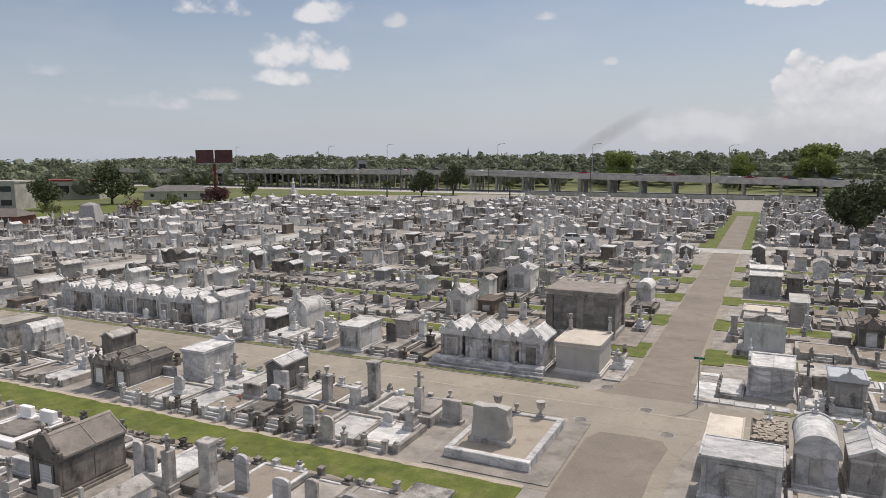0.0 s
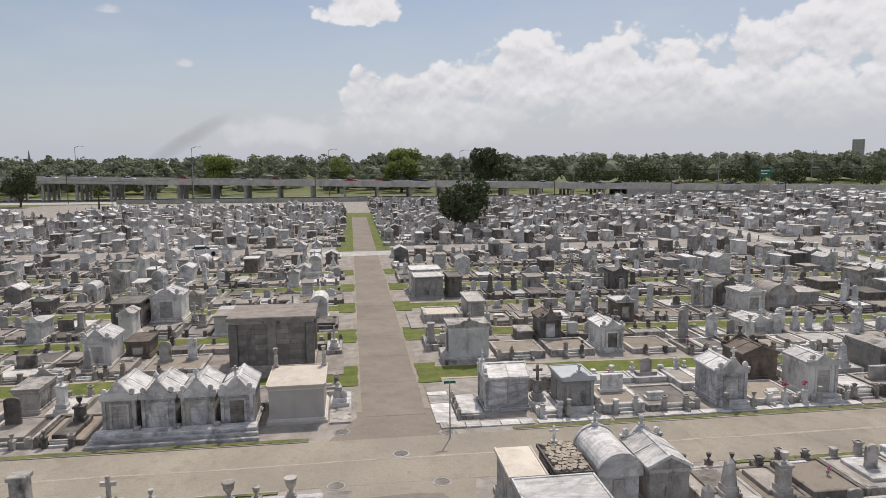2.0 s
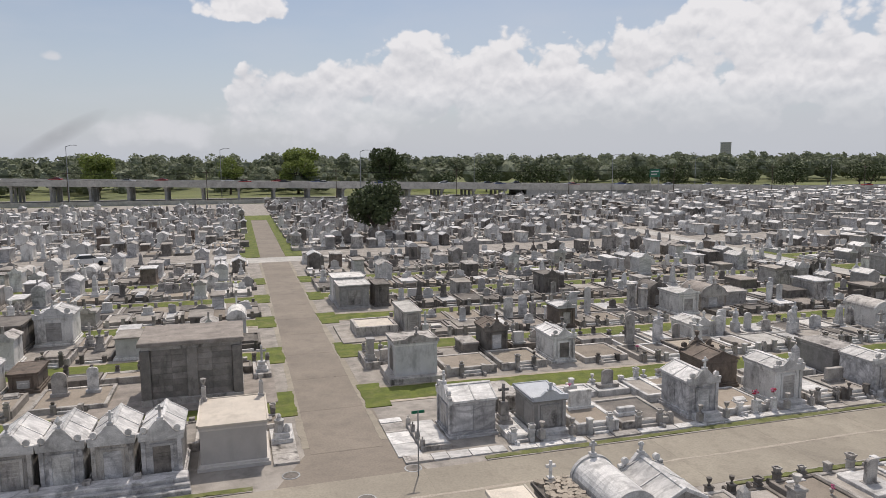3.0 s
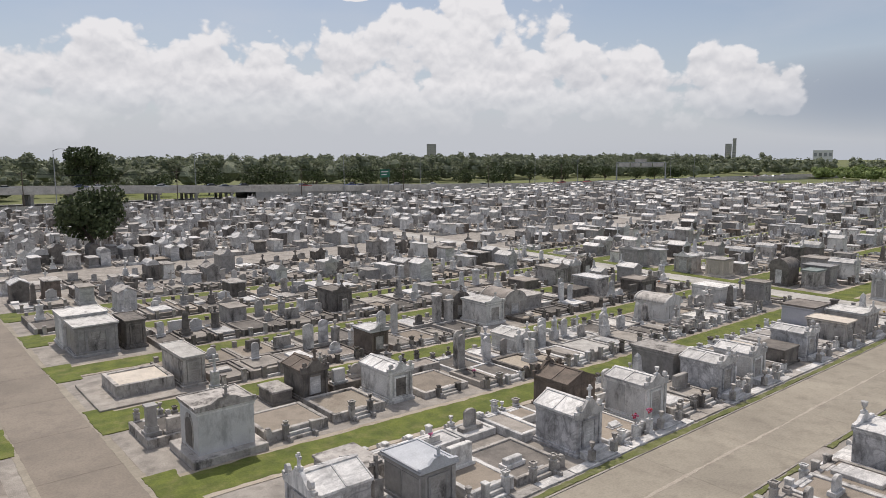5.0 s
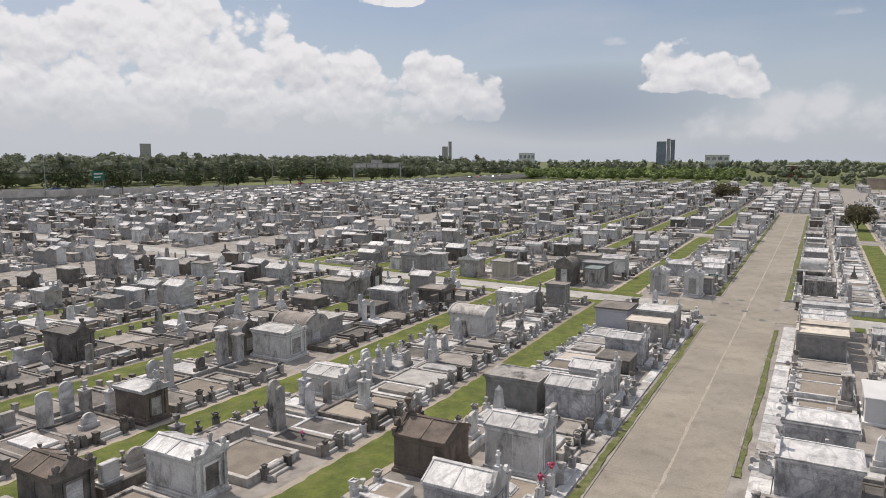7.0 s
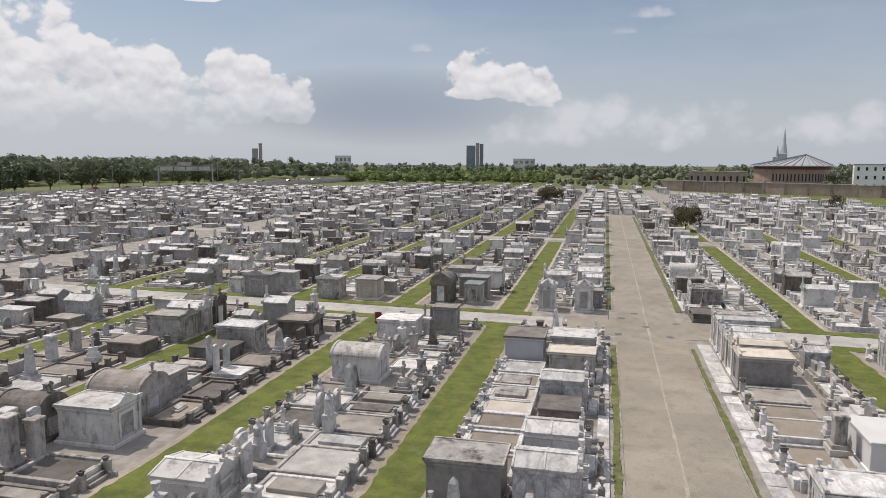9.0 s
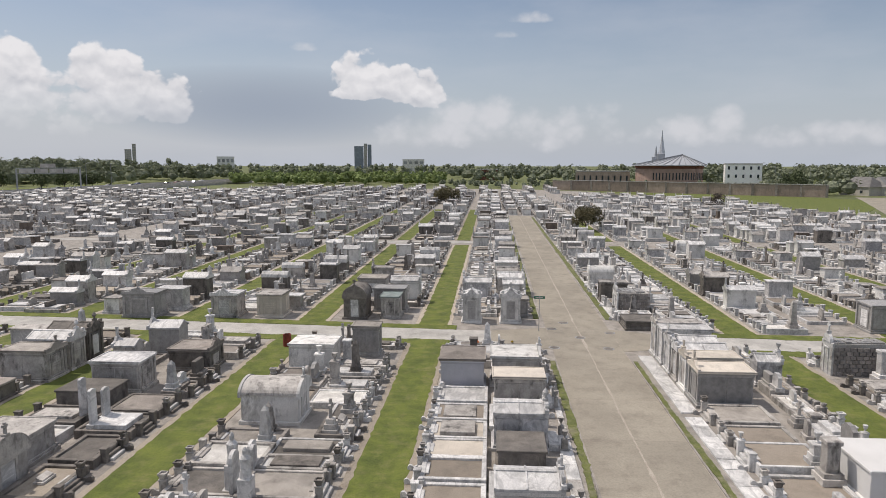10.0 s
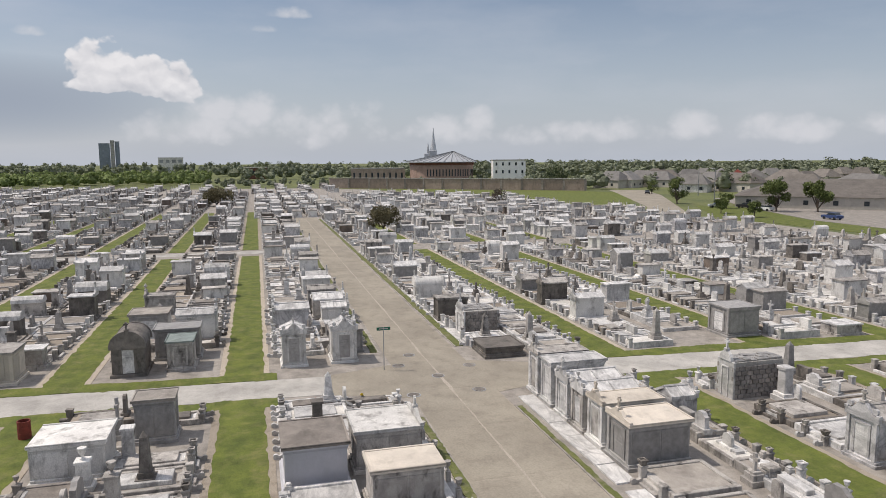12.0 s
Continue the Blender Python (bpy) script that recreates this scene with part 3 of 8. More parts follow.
def urn(s, x, y, z, h, seg=8):
    r = h * 0.30
    return s.lathe(x, y, [(r * 0.75, z), (r * 0.75, z + h * 0.1), (r * 0.3, z + h * 0.2), (r * 0.45, z + h * 0.35), (r, z + h * 0.6), (r * 1.05, z + h * 0.85), (r * 1.25, z + h * 0.92), (r * 1.2, z + h)], seg)


def finial(s, rng, x, y, z, size, lite, kind=None):
    kind = kind or rng.choice(["cross", "cross", "urn", "ball"])
    if lite:
        return s.box(x - 0.07, x + 0.07, y - 0.07, y + 0.07, z, z + size)
    s.box(x - 0.13, x + 0.13, y - 0.13, y + 0.13, z, z + size * 0.22, 0.015)
    z += size * 0.22
    if kind == "cross":
        s.cross(x, y, z, size * 0.8, 0.055)
    elif kind == "urn":
        urn(s, x, y, z, size * 0.7)
    else:
        s.lathe(x, y, [(0.07, z), (0.05, z + 0.1), (0.14, z + 0.2), (0.15, z + 0.3), (0.08, z + 0.4), (0.02, z + 0.5)], 8)
    return s


def panel(s, x0, x1, z0, z1, y, t=0.05):
    """The frame of a panel standing proud of the face at y."""
    w = (x1 - x0) * 0.12
    return s.prism([(x0, z0), (x0 + w, z0), (x0 + w, z1 - w), (x1 - w, z1 - w), (x1 - w, z0), (x1, z0), (x1, z1), (x0, z1)], y - t, y)


def inset(s, x0, x1, z0, z1, y, t=0.05):
    """The slab inside such a frame, with lines of worn lettering."""
    w = (x1 - x0) * 0.12
    s.box(x0 + w + 0.004, x1 - w - 0.004, y - t * 0.4, y, z0, z1 - w - 0.004)
    for k in range(4):
        z = z1 - w - 0.2 - 0.16 * k
        s.box(x0 + w + 0.08 + 0.03 * (k % 2), x1 - w - 0.08 - 0.03 * (k % 2), y - t * 0.5, y - t * 0.4, z, z + 0.04)
    return s


def gable_tomb(rng, w, d, h, wall=None, roof=None, lite=False, rise=None, fin=None, door=None):
    wall, roof = wall or rng.choice([LIMESTONE, VEINED, MARBLE, PLASTER, PLASTER, DARKSTONE]), roof or rng.choice([MARBLE, MARBLE, LIMESTONE])
    c, rise = 0 if lite else 0.02, rise or w * 0.24
    hw, zb = w / 2, 0.28
    out = []
    pl = Shape().box(-hw, hw, 0, d, 0, 0.16, c)
    pl.box(-hw + 0.07, hw - 0.07, 0.07, d - 0.07, 0.16, zb, c)
    out.append(("plinth", pl, wall, ""))
    bx = hw - 0.15
    body = Shape().prism([(-bx, zb), (bx, zb), (bx, h), (0, h + rise * 0.86), (-bx, h)], 0.14, d - 0.14)
    out.append(("body", body, wall, ""))
    if not lite:
        out.append(("cornice", Shape().box(-bx - 0.07, bx + 0.07, 0.16, d - 0.12, h - 0.22, h - 0.08, 0.012), wall, ""))
        for sgn in (-1, 1):
            for e in range(2):
                # slabs of the side wall, each a little proud
                u2, v2 = sorted((sgn * (bx - 0.01), sgn * (bx + 0.022)))
                y2 = 0.2 + (d - 0.4) * 0.5 * e
                out.append(("side_panel", Shape().box(u2, v2, y2 + 0.02, y2 + (d - 0.4) * 0.5 - 0.02, zb + 0.1, h - 0.25, 0.008), wall, ""))
    ov = hw - 0.02
    sl = rise / ov
    for sgn in (-1, 1):
        poly = [(sgn * ov, h - 0.06), (sgn * ov, h + 0.05), (0, h + rise + 0.05), (0, h + rise - 0.06)]
        slab_ = Shape().prism(poly if sgn < 0 else poly[::-1], 0.22, d - 0.08)
        if not lite:
            # raised joints across the slope and a cap at the ridge
            for k in range(3):
                e = 0.24 + (d - 0.4) * (0.0, 0.5, 1.0)[k]
                up = [(sgn * ov, h + 0.05), (sgn * ov, h + 0.085), (0, h + rise + 0.085), (0, h + rise + 0.05)]
                slab_.prism(up if sgn < 0 else up[::-1], e, e + 0.07)
            cap = [(sgn * 0.1, h + rise + 0.05 - sl * 0.1), (sgn * 0.1, h + rise + 0.1 - sl * 0.1), (0, h + rise + 0.11), (0, h + rise + 0.05)]
            slab_.prism(cap if sgn < 0 else cap[::-1], 0.2, d - 0.06)
        out.append(("roof_slab", slab_, roof, ""))
    fr = Shape()
    # stepped front gable with shoulders
    fr.prism([(-hw + 0.03, h - 0.12), (hw - 0.03, h - 0.12), (hw - 0.03, h + 0.16), (hw * 0.62, h + 0.2), (hw * 0.45, h + rise * 0.75), (hw * 0.2, h + rise + 0.16), (-hw * 0.2, h + rise + 0.16),
              (-hw * 0.45, h + rise * 0.75), (-hw * 0.62, h + 0.2), (-hw + 0.03, h + 0.16)], 0.04, 0.22)
    if not lite:
        for sgn in (-1, 1):
            cx, r = sgn * hw * 0.72, hw * 0.15
            fr.prism([(cx + r * math.cos(math.pi * 2 * k / 8), h + 0.24 + r + r * math.sin(math.pi * 2 * k / 8)) for k in range(8)], 0.05, 0.2)
            fr.box(sgn * (hw - 0.1) - 0.1, sgn * (hw - 0.1) + 0.1, 0.02, 0.22, h + 0.12, h + 0.26, 0.01)
    out.append(("pediment", fr, roof if roof is MARBLE else wall, ""))
    if not lite:
        for sgn in (-1, 1):
            x = sgn * (hw - 0.22)
            out.append(("pilaster", Shape().box(x - 0.09, x + 0.09, 0.06, 0.14, zb, h - 0.12, 0.01), wall, ""))
        out.append(("tablet", panel(Shape(), -hw * 0.5, hw * 0.5, zb + 0.1, h - 0.3, 0.14), wall, "framed burial tablet"))
        out.append(("inscription@tablet", inset(Shape(), -hw * 0.5, hw * 0.5, zb + 0.1, h - 0.3, 0.14), door or rng.choice([MARBLE, GRANITE, LIMESTONE]), ""))
    out.append(("finial" if lite else "finial@pediment", finial(Shape(), rng, 0, 0.13, h + rise + 0.16, rng.uniform(0.45, 0.75), lite, fin), roof, ""))
    return out


def flat_tomb(rng, w, d, h, wall=None, roof=None, lite=False, front=True, fin=None, door=None, plain=False):
    wall, roof = wall or rng.choice([LIMESTONE, VEINED, MARBLE, PLASTER, PLASTER, DARKSTONE, GRANITE, BROWN]), roof or rng.choice([MARBLE, LIMESTONE, LIMESTONE, CEMENT])
    c, hw = 0 if lite else 0.02, w / 2
    pl = Shape().box(-hw, hw, 0, d, 0, 0.18, c)
    pl.box(-hw + 0.08, hw - 0.08, 0.08, d - 0.08, 0.18, 0.3, c)
    out = [("plinth", pl, wall, "")]
    out.append(("body", Shape().box(-hw + 0.16, hw - 0.16, 0.16, d - 0.16, 0.3, h - (0.1 if lite else 0.2), c), wall, ""))
    co = Shape().box(-hw + 0.1, hw - 0.1, 0.1, d - 0.1, h - 0.2, h - 0.1, c)
    if not lite:
        out.append(("cornice", co, wall, ""))
        for sgn in (-1, 1):
            for e in range(2):
                u2, v2 = sorted((sgn * (hw - 0.17), sgn * (hw - 0.136)))
                y2 = 0.22 + (d - 0.44) * 0.5 * e
                if not plain:
                    out.append(("side_panel", Shape().box(u2, v2, y2 + 0.03, y2 + (d - 0.44) * 0.5 - 0.03, 0.38, h - 0.36, 0.008), wall, ""))
    k = rng.uniform(0.03, 0.16)
    x, y0, y1 = hw - 0.03, 0.03, d - 0.03
    rf = Shape().add([(-x, y0, h - 0.1), (x, y0, h - 0.1), (x, y1, h - 0.1), (-x, y1, h - 0.1), (-x, y0, h), (x, y0, h), (x, y1, h), (-x, y1, h), (0, y0 + w * 0.3, h + k), (0, y1 - w * 0.3, h + k)],
                     [(3, 2, 1, 0), (0, 1, 5, 4), (1, 2, 6, 5), (2, 3, 7, 6), (3, 0, 4, 7), (4, 5, 8), (5, 6, 9, 8), (6, 7, 9), (7, 4, 8, 9)])
    if not lite:
        for sgn in (-1, 1):
            u, v = sorted((sgn * x, sgn * (x - 0.09)))
            rf.box(u, v, y0, y1, h - 0.02, h + 0.05, 0.01)
        rf.box(-x + 0.1, x - 0.1, y1 - 0.09, y1, h - 0.02, h + 0.05, 0.01)
        co.box(-hw + 0.13, hw - 0.13, 0.13, d - 0.13, h - 0.3, h - 0.21, 0.01)
    out.append(("roof_slab", rf, roof, ""))
    if front:
        out.append(("parapet", Shape().prism([(-hw + 0.05, h), (hw - 0.05, h), (hw - 0.05, h + 0.14), (hw * 0.5, h + 0.18), (hw * 0.25, h + 0.4), (-hw * 0.25, h + 0.4), (-hw * 0.5, h + 0.18), (-hw + 0.05, h + 0.14)], 0.04, 0.2), roof, ""))
        out.append(("finial" if lite else "finial@parapet", finial(Shape(), rng, 0, 0.12, h + 0.4, rng.uniform(0.4, 0.7), lite, fin), roof, ""))
    if not lite and not plain:
        for sgn in (-1, 1):
            x = sgn * (hw - 0.26)
            out.append(("pilaster", Shape().box(x - 0.1, x + 0.1, 0.08, 0.16, 0.3, h - 0.2, 0.01), wall, ""))
        out.append(("tablet", panel(Shape(), -hw * 0.5, hw * 0.5, 0.36, h - 0.35, 0.16), wall, "framed burial tablet"))
        out.append(("inscription@tablet", inset(Shape(), -hw * 0.5, hw * 0.5, 0.36, h - 0.35, 0.16), door or rng.choice([wall, wall, MARBLE, LIMESTONE]), ""))
    return out


def barrel_tomb(rng, w, d, h, wall=None, roof=None, lite=False, rise=None):
    wall = wall or rng.choice([LIMESTONE, MARBLE, PLASTER, DARKSTONE])
    roof = roof or rng.choice([wall, MARBLE])
    c, hw, rise = 0 if lite else 0.02, w / 2, rise or w * 0.42
    pl = Shape().box(-hw, hw, 0, d, 0, 0.2, c)
    out = [("plinth", pl, wall, ""), ("body", Shape().box(-hw + 0.12, hw - 0.12, 0.12, d - 0.12, 0.2, h, c), wall, "")]
    n, r = (6 if lite else 14), hw - 0.04
    out.append(("barrel_roof", Shape().prism([(r * math.cos(math.pi * i / n), h + rise * math.sin(math.pi * i / n)) for i in range(n + 1)], 0.1, d - 0.06), roof, ""))
    if not lite:
        r2 = hw
        out.append(("front_arch", Shape().prism([(r2, h - 0.15)] + [(r2 * math.cos(math.pi * i / n), h + (rise + 0.08) * math.sin(math.pi * i / n)) for i in range(n + 1)] + [(-r2, h - 0.15)], 0.0, 0.16), wall, ""))
        out.append(("back_arch", Shape().prism([(r2, h - 0.15)] + [(r2 * math.cos(math.pi * i / n), h + (rise + 0.05) * math.sin(math.pi * i / n)) for i in range(n + 1)] + [(-r2, h - 0.15)], d - 0.14, d), wall, ""))
        out.append(("tablet", panel(Shape(), -hw * 0.42, hw * 0.42, 0.26, h - 0.1, 0.12), wall, "framed burial tablet"))
        out.append(("inscription@tablet", inset(Shape(), -hw * 0.42, hw * 0.42, 0.26, h - 0.1, 0.12), MARBLE, ""))
        out.append(("niche", Shape().box(-hw * 0.3, hw * 0.3, d - 0.12, d - 0.07, 0.3, h - 0.3, 0.01), LIMESTONE, ""))
    out.append(("finial", finial(Shape(), rng, 0, 0.1, h + rise + 0.05, 0.6, lite, "cross"), wall, ""))
    return out


def low_tomb(rng, w, d, h, lite=False, wall=None, lid=None):
    wall = wall or rng.choice([DARKSTONE, BROWN, LIMESTONE, LIMESTONE, CEMENT, GRANITE])
    c, hw = 0 if lite else 0.02, w / 2
    out = [("plinth", Shape().box(-hw, hw, 0, d, 0, 0.15, c), wall, ""), ("body", Shape().box(-hw + 0.1, hw - 0.1, 0.1, d - 0.1, 0.15, h - 0.12, c), wall, "")]
    out.append(("lid", Shape().box(-hw + 0.03, hw - 0.03, 0.03, d - 0.03, h - 0.12, h, c * 1.5), lid or rng.choice([wall, MARBLE, LIMESTONE]), ""))
    return out


def planter(s, x, y, z, h):
    """Square stone planter, wider at the rim and hollow at the top."""
    a, b, r = h * 0.42, h * 0.6, h * 0.7
    v = [(-a, -a, 0), (a, -a, 0), (a, a, 0), (-a, a, 0), (-b, -b, h * 0.75), (b, -b, h * 0.75), (b, b, h * 0.75), (-b, b, h * 0.75)]
    s.add([(x + p, y + q, z + w) for p, q, w in v], [(3, 2, 1, 0), (0, 1, 5, 4), (1, 2, 6, 5), (2, 3, 7, 6), (3, 0, 4, 7), (4, 5, 6, 7)])
    t = r * 0.3
    for e in ((-r, r, -r, -r + t), (-r, r, r - t, r), (-r, -r + t, -r + t, r - t), (r - t, r, -r + t, r - t)):
        s.box(x + e[0], x + e[1], y + e[2], y + e[3], z + h * 0.75, z + h)
    return s


def scroll(s, x, t, y0, hc):
    """Scrolled cheek that sweeps down beside the steps and ends in a volute."""
    prof = [(-0.12, 0), (y0, 0), (y0, hc)]
    for k in range(1, 6):
        f = k / 6
        prof.append((y0 - (y0 - 0.05) * f, 0.17 + (hc - 0.17) * (1 - f) ** 2))
    for k in range(5):
        a = math.pi * (0.35 + 0.2 * k)
        prof.append((-0.02 + 0.13 * math.cos(a), 0.14 + 0.13 * math.sin(a)))
    return s.prism(prof, x - t, x + t, "x")


def plot(rng, w, d, lite=False, wall=None, fill=None, pale=False, dark=False):
    """A coping wall round a raised bed, with steps between posts at the front."""
    wall = wall or rng.choice([LIMESTONE, DARKSTONE, ROUGHSTONE] if dark else [MARBLE, MARBLE, LIMESTONE] if pale else [LIMESTONE, LIMESTONE, CEMENT, MARBLE, DARKSTONE])
    fill = fill or rng.choice([DARKFILL, DARKFILL, ROOFCEMENT, TANBED, CEMENT] if dark else [MARBLE, SHELLS, TANBED, TANBED, CEMENT, MARBLE] if pale else [GRAVEL, TANBED, TANBED, CEMENT, CEMENT, SHELLS, DARKFILL, DARKFILL, MARBLE, TANBED])
    hc, t, hw, c = rng.uniform(0.28, 0.55), rng.uniform(0.16, 0.24), w / 2 - 0.03, 0 if lite else 0.02
    y0 = 0.55
    sw = min(rng.uniform(0.4, 0.62), hw * 0.48)
    out = []
    sides = [("coping", -hw, -hw + t, y0, d), ("coping", hw - t, hw, y0, d), ("coping", -hw + t, hw - t, d - t, d),
             ("coping", -hw + t, -sw, y0, y0 + t), ("coping", sw, hw - t, y0, y0 + t)]
    if lite:
        co = Shape()
        for _, a, b, e, f in sides[:3]:
            co.box(a, b, e, f, 0, hc)
        out.append(("coping", co, wall, ""))
    else:
        out += [(n, Shape().box(a, b, e, f, 0, hc, c), wall, "") for n, a, b, e, f in sides[:3]]
        out.append(("coping", Shape().box(-hw + t, hw - t, y0, y0 + t, 0, hc, c), wall, ""))
    out.append(("bed", Shape().box(-hw + t, hw - t, y0 + t * 0.5, d - t, 0, hc - rng.uniform(0.04, 0.12)), fill, ""))
    n = 3 if hc > 0.36 else 2
    for i in range(n):
        st = Shape().box(-sw, sw, y0 - 0.18 * (n - i) + 0.155, y0 + 0.36 if i == n - 1 else y0 - 0.18 * (n - i) + 0.33, 0, hc * (i + 1) / (n + 0.2), c)
        if not lite or i == 0:
            out.append(("step", st, MARBLE if pale or rng.random() < 0.5 else wall, ""))
    pm = wall if pale else rng.choice([wall, wall, DARKSTONE, LIMESTONE])
    for sgn in (-1, 1):
        x, hp = sgn * (sw + 0.17), hc + rng.uniform(0.05, 0.3)
        ps = Shape().box(x - 0.13, x + 0.13, y0 - 0.25, y0 + 0.05, 0, hp, c)
        ps.box(x - 0.16, x + 0.16, y0 - 0.28, y0 + 0.08, hp, hp + 0.07, c)
        out.append(("post", ps, pm, ""))
        top = rng.random()
        if not lite and top < 0.15:
            out.append(("urn@post", urn(Shape(), x, y0 - 0.11, hp + 0.07, 0.34), pm, ""))
        elif not lite and top < 0.65:
            out.append(("planter@post", planter(Shape(), x, y0 - 0.11, hp + 0.07, rng.uniform(0.16, 0.27)), rng.choice([pm, DARKSTONE, LIMESTONE]), ""))
        if not lite and rng.random() < 0.65:
            out.append(("cheek", scroll(Shape(), sgn * (sw + 0.12), 0.07, y0, hc), wall, ""))
        if not lite and rng.random() < 0.22:
            out.append(("corner_post", Shape().box(sgn * (hw - 0.13) - 0.15, sgn * (hw - 0.13) + 0.15, y0 - 0.03, y0 + 0.27, 0, hc + 0.16, c).box(sgn * (hw - 0.13) - 0.11, sgn * (hw - 0.13) + 0.11, y0 + 0.01, y0 + 0.23, hc + 0.16, hc + 0.24, c), pm, ""))
    if rng.random() < 0.35:
        lw = hw * rng.uniform(0.45, 0.7)
        out.append(("ledger", Shape().box(-lw, lw, y0 + 0.5, d - 0.6, hc * 0.5, hc + rng.uniform(0.02, 0.14), c), rng.choice([MARBLE, LIMESTONE, CEMENT, DARKSTONE]), ""))
    return out, hc - 0.1


def headstone(rng, lite=False, kind=None, mat=None, tall=None):
    """A monument that stands on a bed: slab, block, column, cross or obelisk."""
    mat = mat or rng.choice([LIMESTONE, LIMESTONE, MARBLE, MARBLE, GRANITE, PLASTER, DARKSTONE])
    kind = kind or rng.choice(["slab", "slab", "slab", "block", "column", "cross", "obelisk", "scroll", "tablet", "tablet"])
    c = 0 if lite else 0.015
    if kind == "slab":
        w, h = rng.uniform(0.25, 0.42), tall or rng.uniform(0.7, 1.4)
        return "headstone", [("base", Shape().box(-w - 0.1, w + 0.1, -0.2, 0.2, 0, 0.22, c), mat, ""), ("slab", Shape().arch_slab(-w, w, -0.08, 0.08, 0.22, h, w * rng.uniform(0.3, 0.9), 4 if lite else 8), mat, "")]
    if kind == "block":
        w, h = rng.uniform(0.4, 0.7), tall or rng.uniform(0.6, 1.0)
        return "headstone", [("base", Shape().box(-w - 0.12, w + 0.12, -0.25, 0.25, 0, 0.2, c), mat, ""), ("block", Shape().box(-w, w, -0.16, 0.16, 0.2, h, c * 2), mat, "")]
    if kind == "tablet":
        w, h = rng.uniform(0.3, 0.5), rng.uniform(0.25, 0.4)
        return "headstone", [("base", Shape().box(-w - 0.08, w + 0.08, -0.22, 0.22, 0, 0.1, c), mat, ""), ("slab", Shape().prism([(-0.15, 0.1), (0.15, 0.1), (0.15, h), (-0.15, h * 0.6)], -w, w, "x"), mat, "")]
    if kind == "scroll":
        w, h = rng.uniform(0.4, 0.6), rng.uniform(0.7, 1.2)
        return "headstone", [("base", Shape().box(-w - 0.12, w + 0.12, -0.25, 0.25, 0, 0.25, c), mat, ""),
                             ("slab", Shape().prism([(-w, 0.25), (w, 0.25), (w, h * 0.8), (w * 0.7, h * 0.86), (w * 0.4, h), (-w * 0.4, h), (-w * 0.7, h * 0.86), (-w, h * 0.8)], -0.12, 0.12), mat, "")]
    if kind == "pillar":
        h = tall or 1.8
        return "pillar_monument", [("base", Shape().box(-0.55, 0.55, -0.5, 0.5, 0, 0.3, c).box(-0.45, 0.45, -0.42, 0.42, 0.3, 0.5, c), mat, ""), ("shaft", Shape().box(-0.3, 0.3, -0.28, 0.28, 0.5, h - 0.18, c * 2), mat, ""),
                                   ("cap", Shape().box(-0.37, 0.37, -0.34, 0.34, h - 0.18, h, c * 2), mat, "")]
    ped = Shape().box(-0.4, 0.4, -0.4, 0.4, 0, 0.25, c)
    ped.box(-0.3, 0.3, -0.3, 0.3, 0.25, 0.5, c)
    if kind == "column":
        h = tall - 0.62 if tall else rng.uniform(0.9, 1.5)
        sh = Shape().box(-0.24, 0.24, -0.24, 0.24, 0.5, h, c)
        cap = Shape().box(-0.3, 0.3, -0.3, 0.3, h, h + 0.12, c)
        parts = [("base", ped, mat, ""), ("shaft", sh, mat, ""), ("cap", cap, mat, "")]
        if rng.random() < 0.6:
            parts.append(("urn", urn(Shape(), 0, 0, h + 0.12, 0.5, 6 if lite else 10), mat, ""))
        return "pedestal_monument", parts
    if kind == "cross":
        h = max(0.6, tall - 0.85) if tall else rng.uniform(0.7, 1.0)
        return "cross_monument", [("base", ped, mat, ""), ("shaft", Shape().box(-0.22, 0.22, -0.22, 0.22, 0.5, h, c), mat, ""), ("cross", Shape().cross(0, 0, h, rng.uniform(0.7, 1.1), 0.075), mat, "")]
    h = tall - 0.25 if tall else rng.uniform(1.3, 2.1)
    ob = Shape().add([(-0.24, -0.24, 0.5), (0.24, -0.24, 0.5), (0.24, 0.24, 0.5), (-0.24, 0.24, 0.5), (-0.16, -0.16, h), (0.16, -0.16, h), (0.16, 0.16, h), (-0.16, 0.16, h), (0, 0, h + 0.25)],
                     [(3, 2, 1, 0), (0, 1, 5, 4), (1, 2, 6, 5), (2, 3, 7, 6), (3, 0, 4, 7), (4, 5, 8), (5, 6, 8), (6, 7, 8), (7, 4, 8)])
    return "obelisk_monument", [("base", ped, mat, ""), ("shaft", ob, mat, "")]


def flower_vase(rng, m):
    colour = rng.choice(sorted(FLOWERS))
    v = thing("flower_vase", m, "small stone vase holding %s flowers on a grave" % colour, "vase", "flower vases")
    part("vase", urn(Shape(), 0, 0, 0, 0.26), LIMESTONE, v)
    bl = Shape()
    for _ in range(14):
        a, r = rng.uniform(0, 6.28), rng.uniform(0, 0.12)
        x, y, z = r * math.cos(a), r * math.sin(a), 0.3 + rng.uniform(0, 0.14)
        bl.add([(x - 0.05, y, z), (x, y - 0.05, z), (x + 0.05, y, z), (x, y + 0.05, z), (x, y, z + 0.05), (x, y, z - 0.05)],
               [(0, 1, 4), (1, 2, 4), (2, 3, 4), (3, 0, 4), (1, 0, 5), (2, 1, 5), (3, 2, 5), (0, 3, 5)])
    part("blossom", bl, FLOWERS[colour], v, colour + " blossoms")


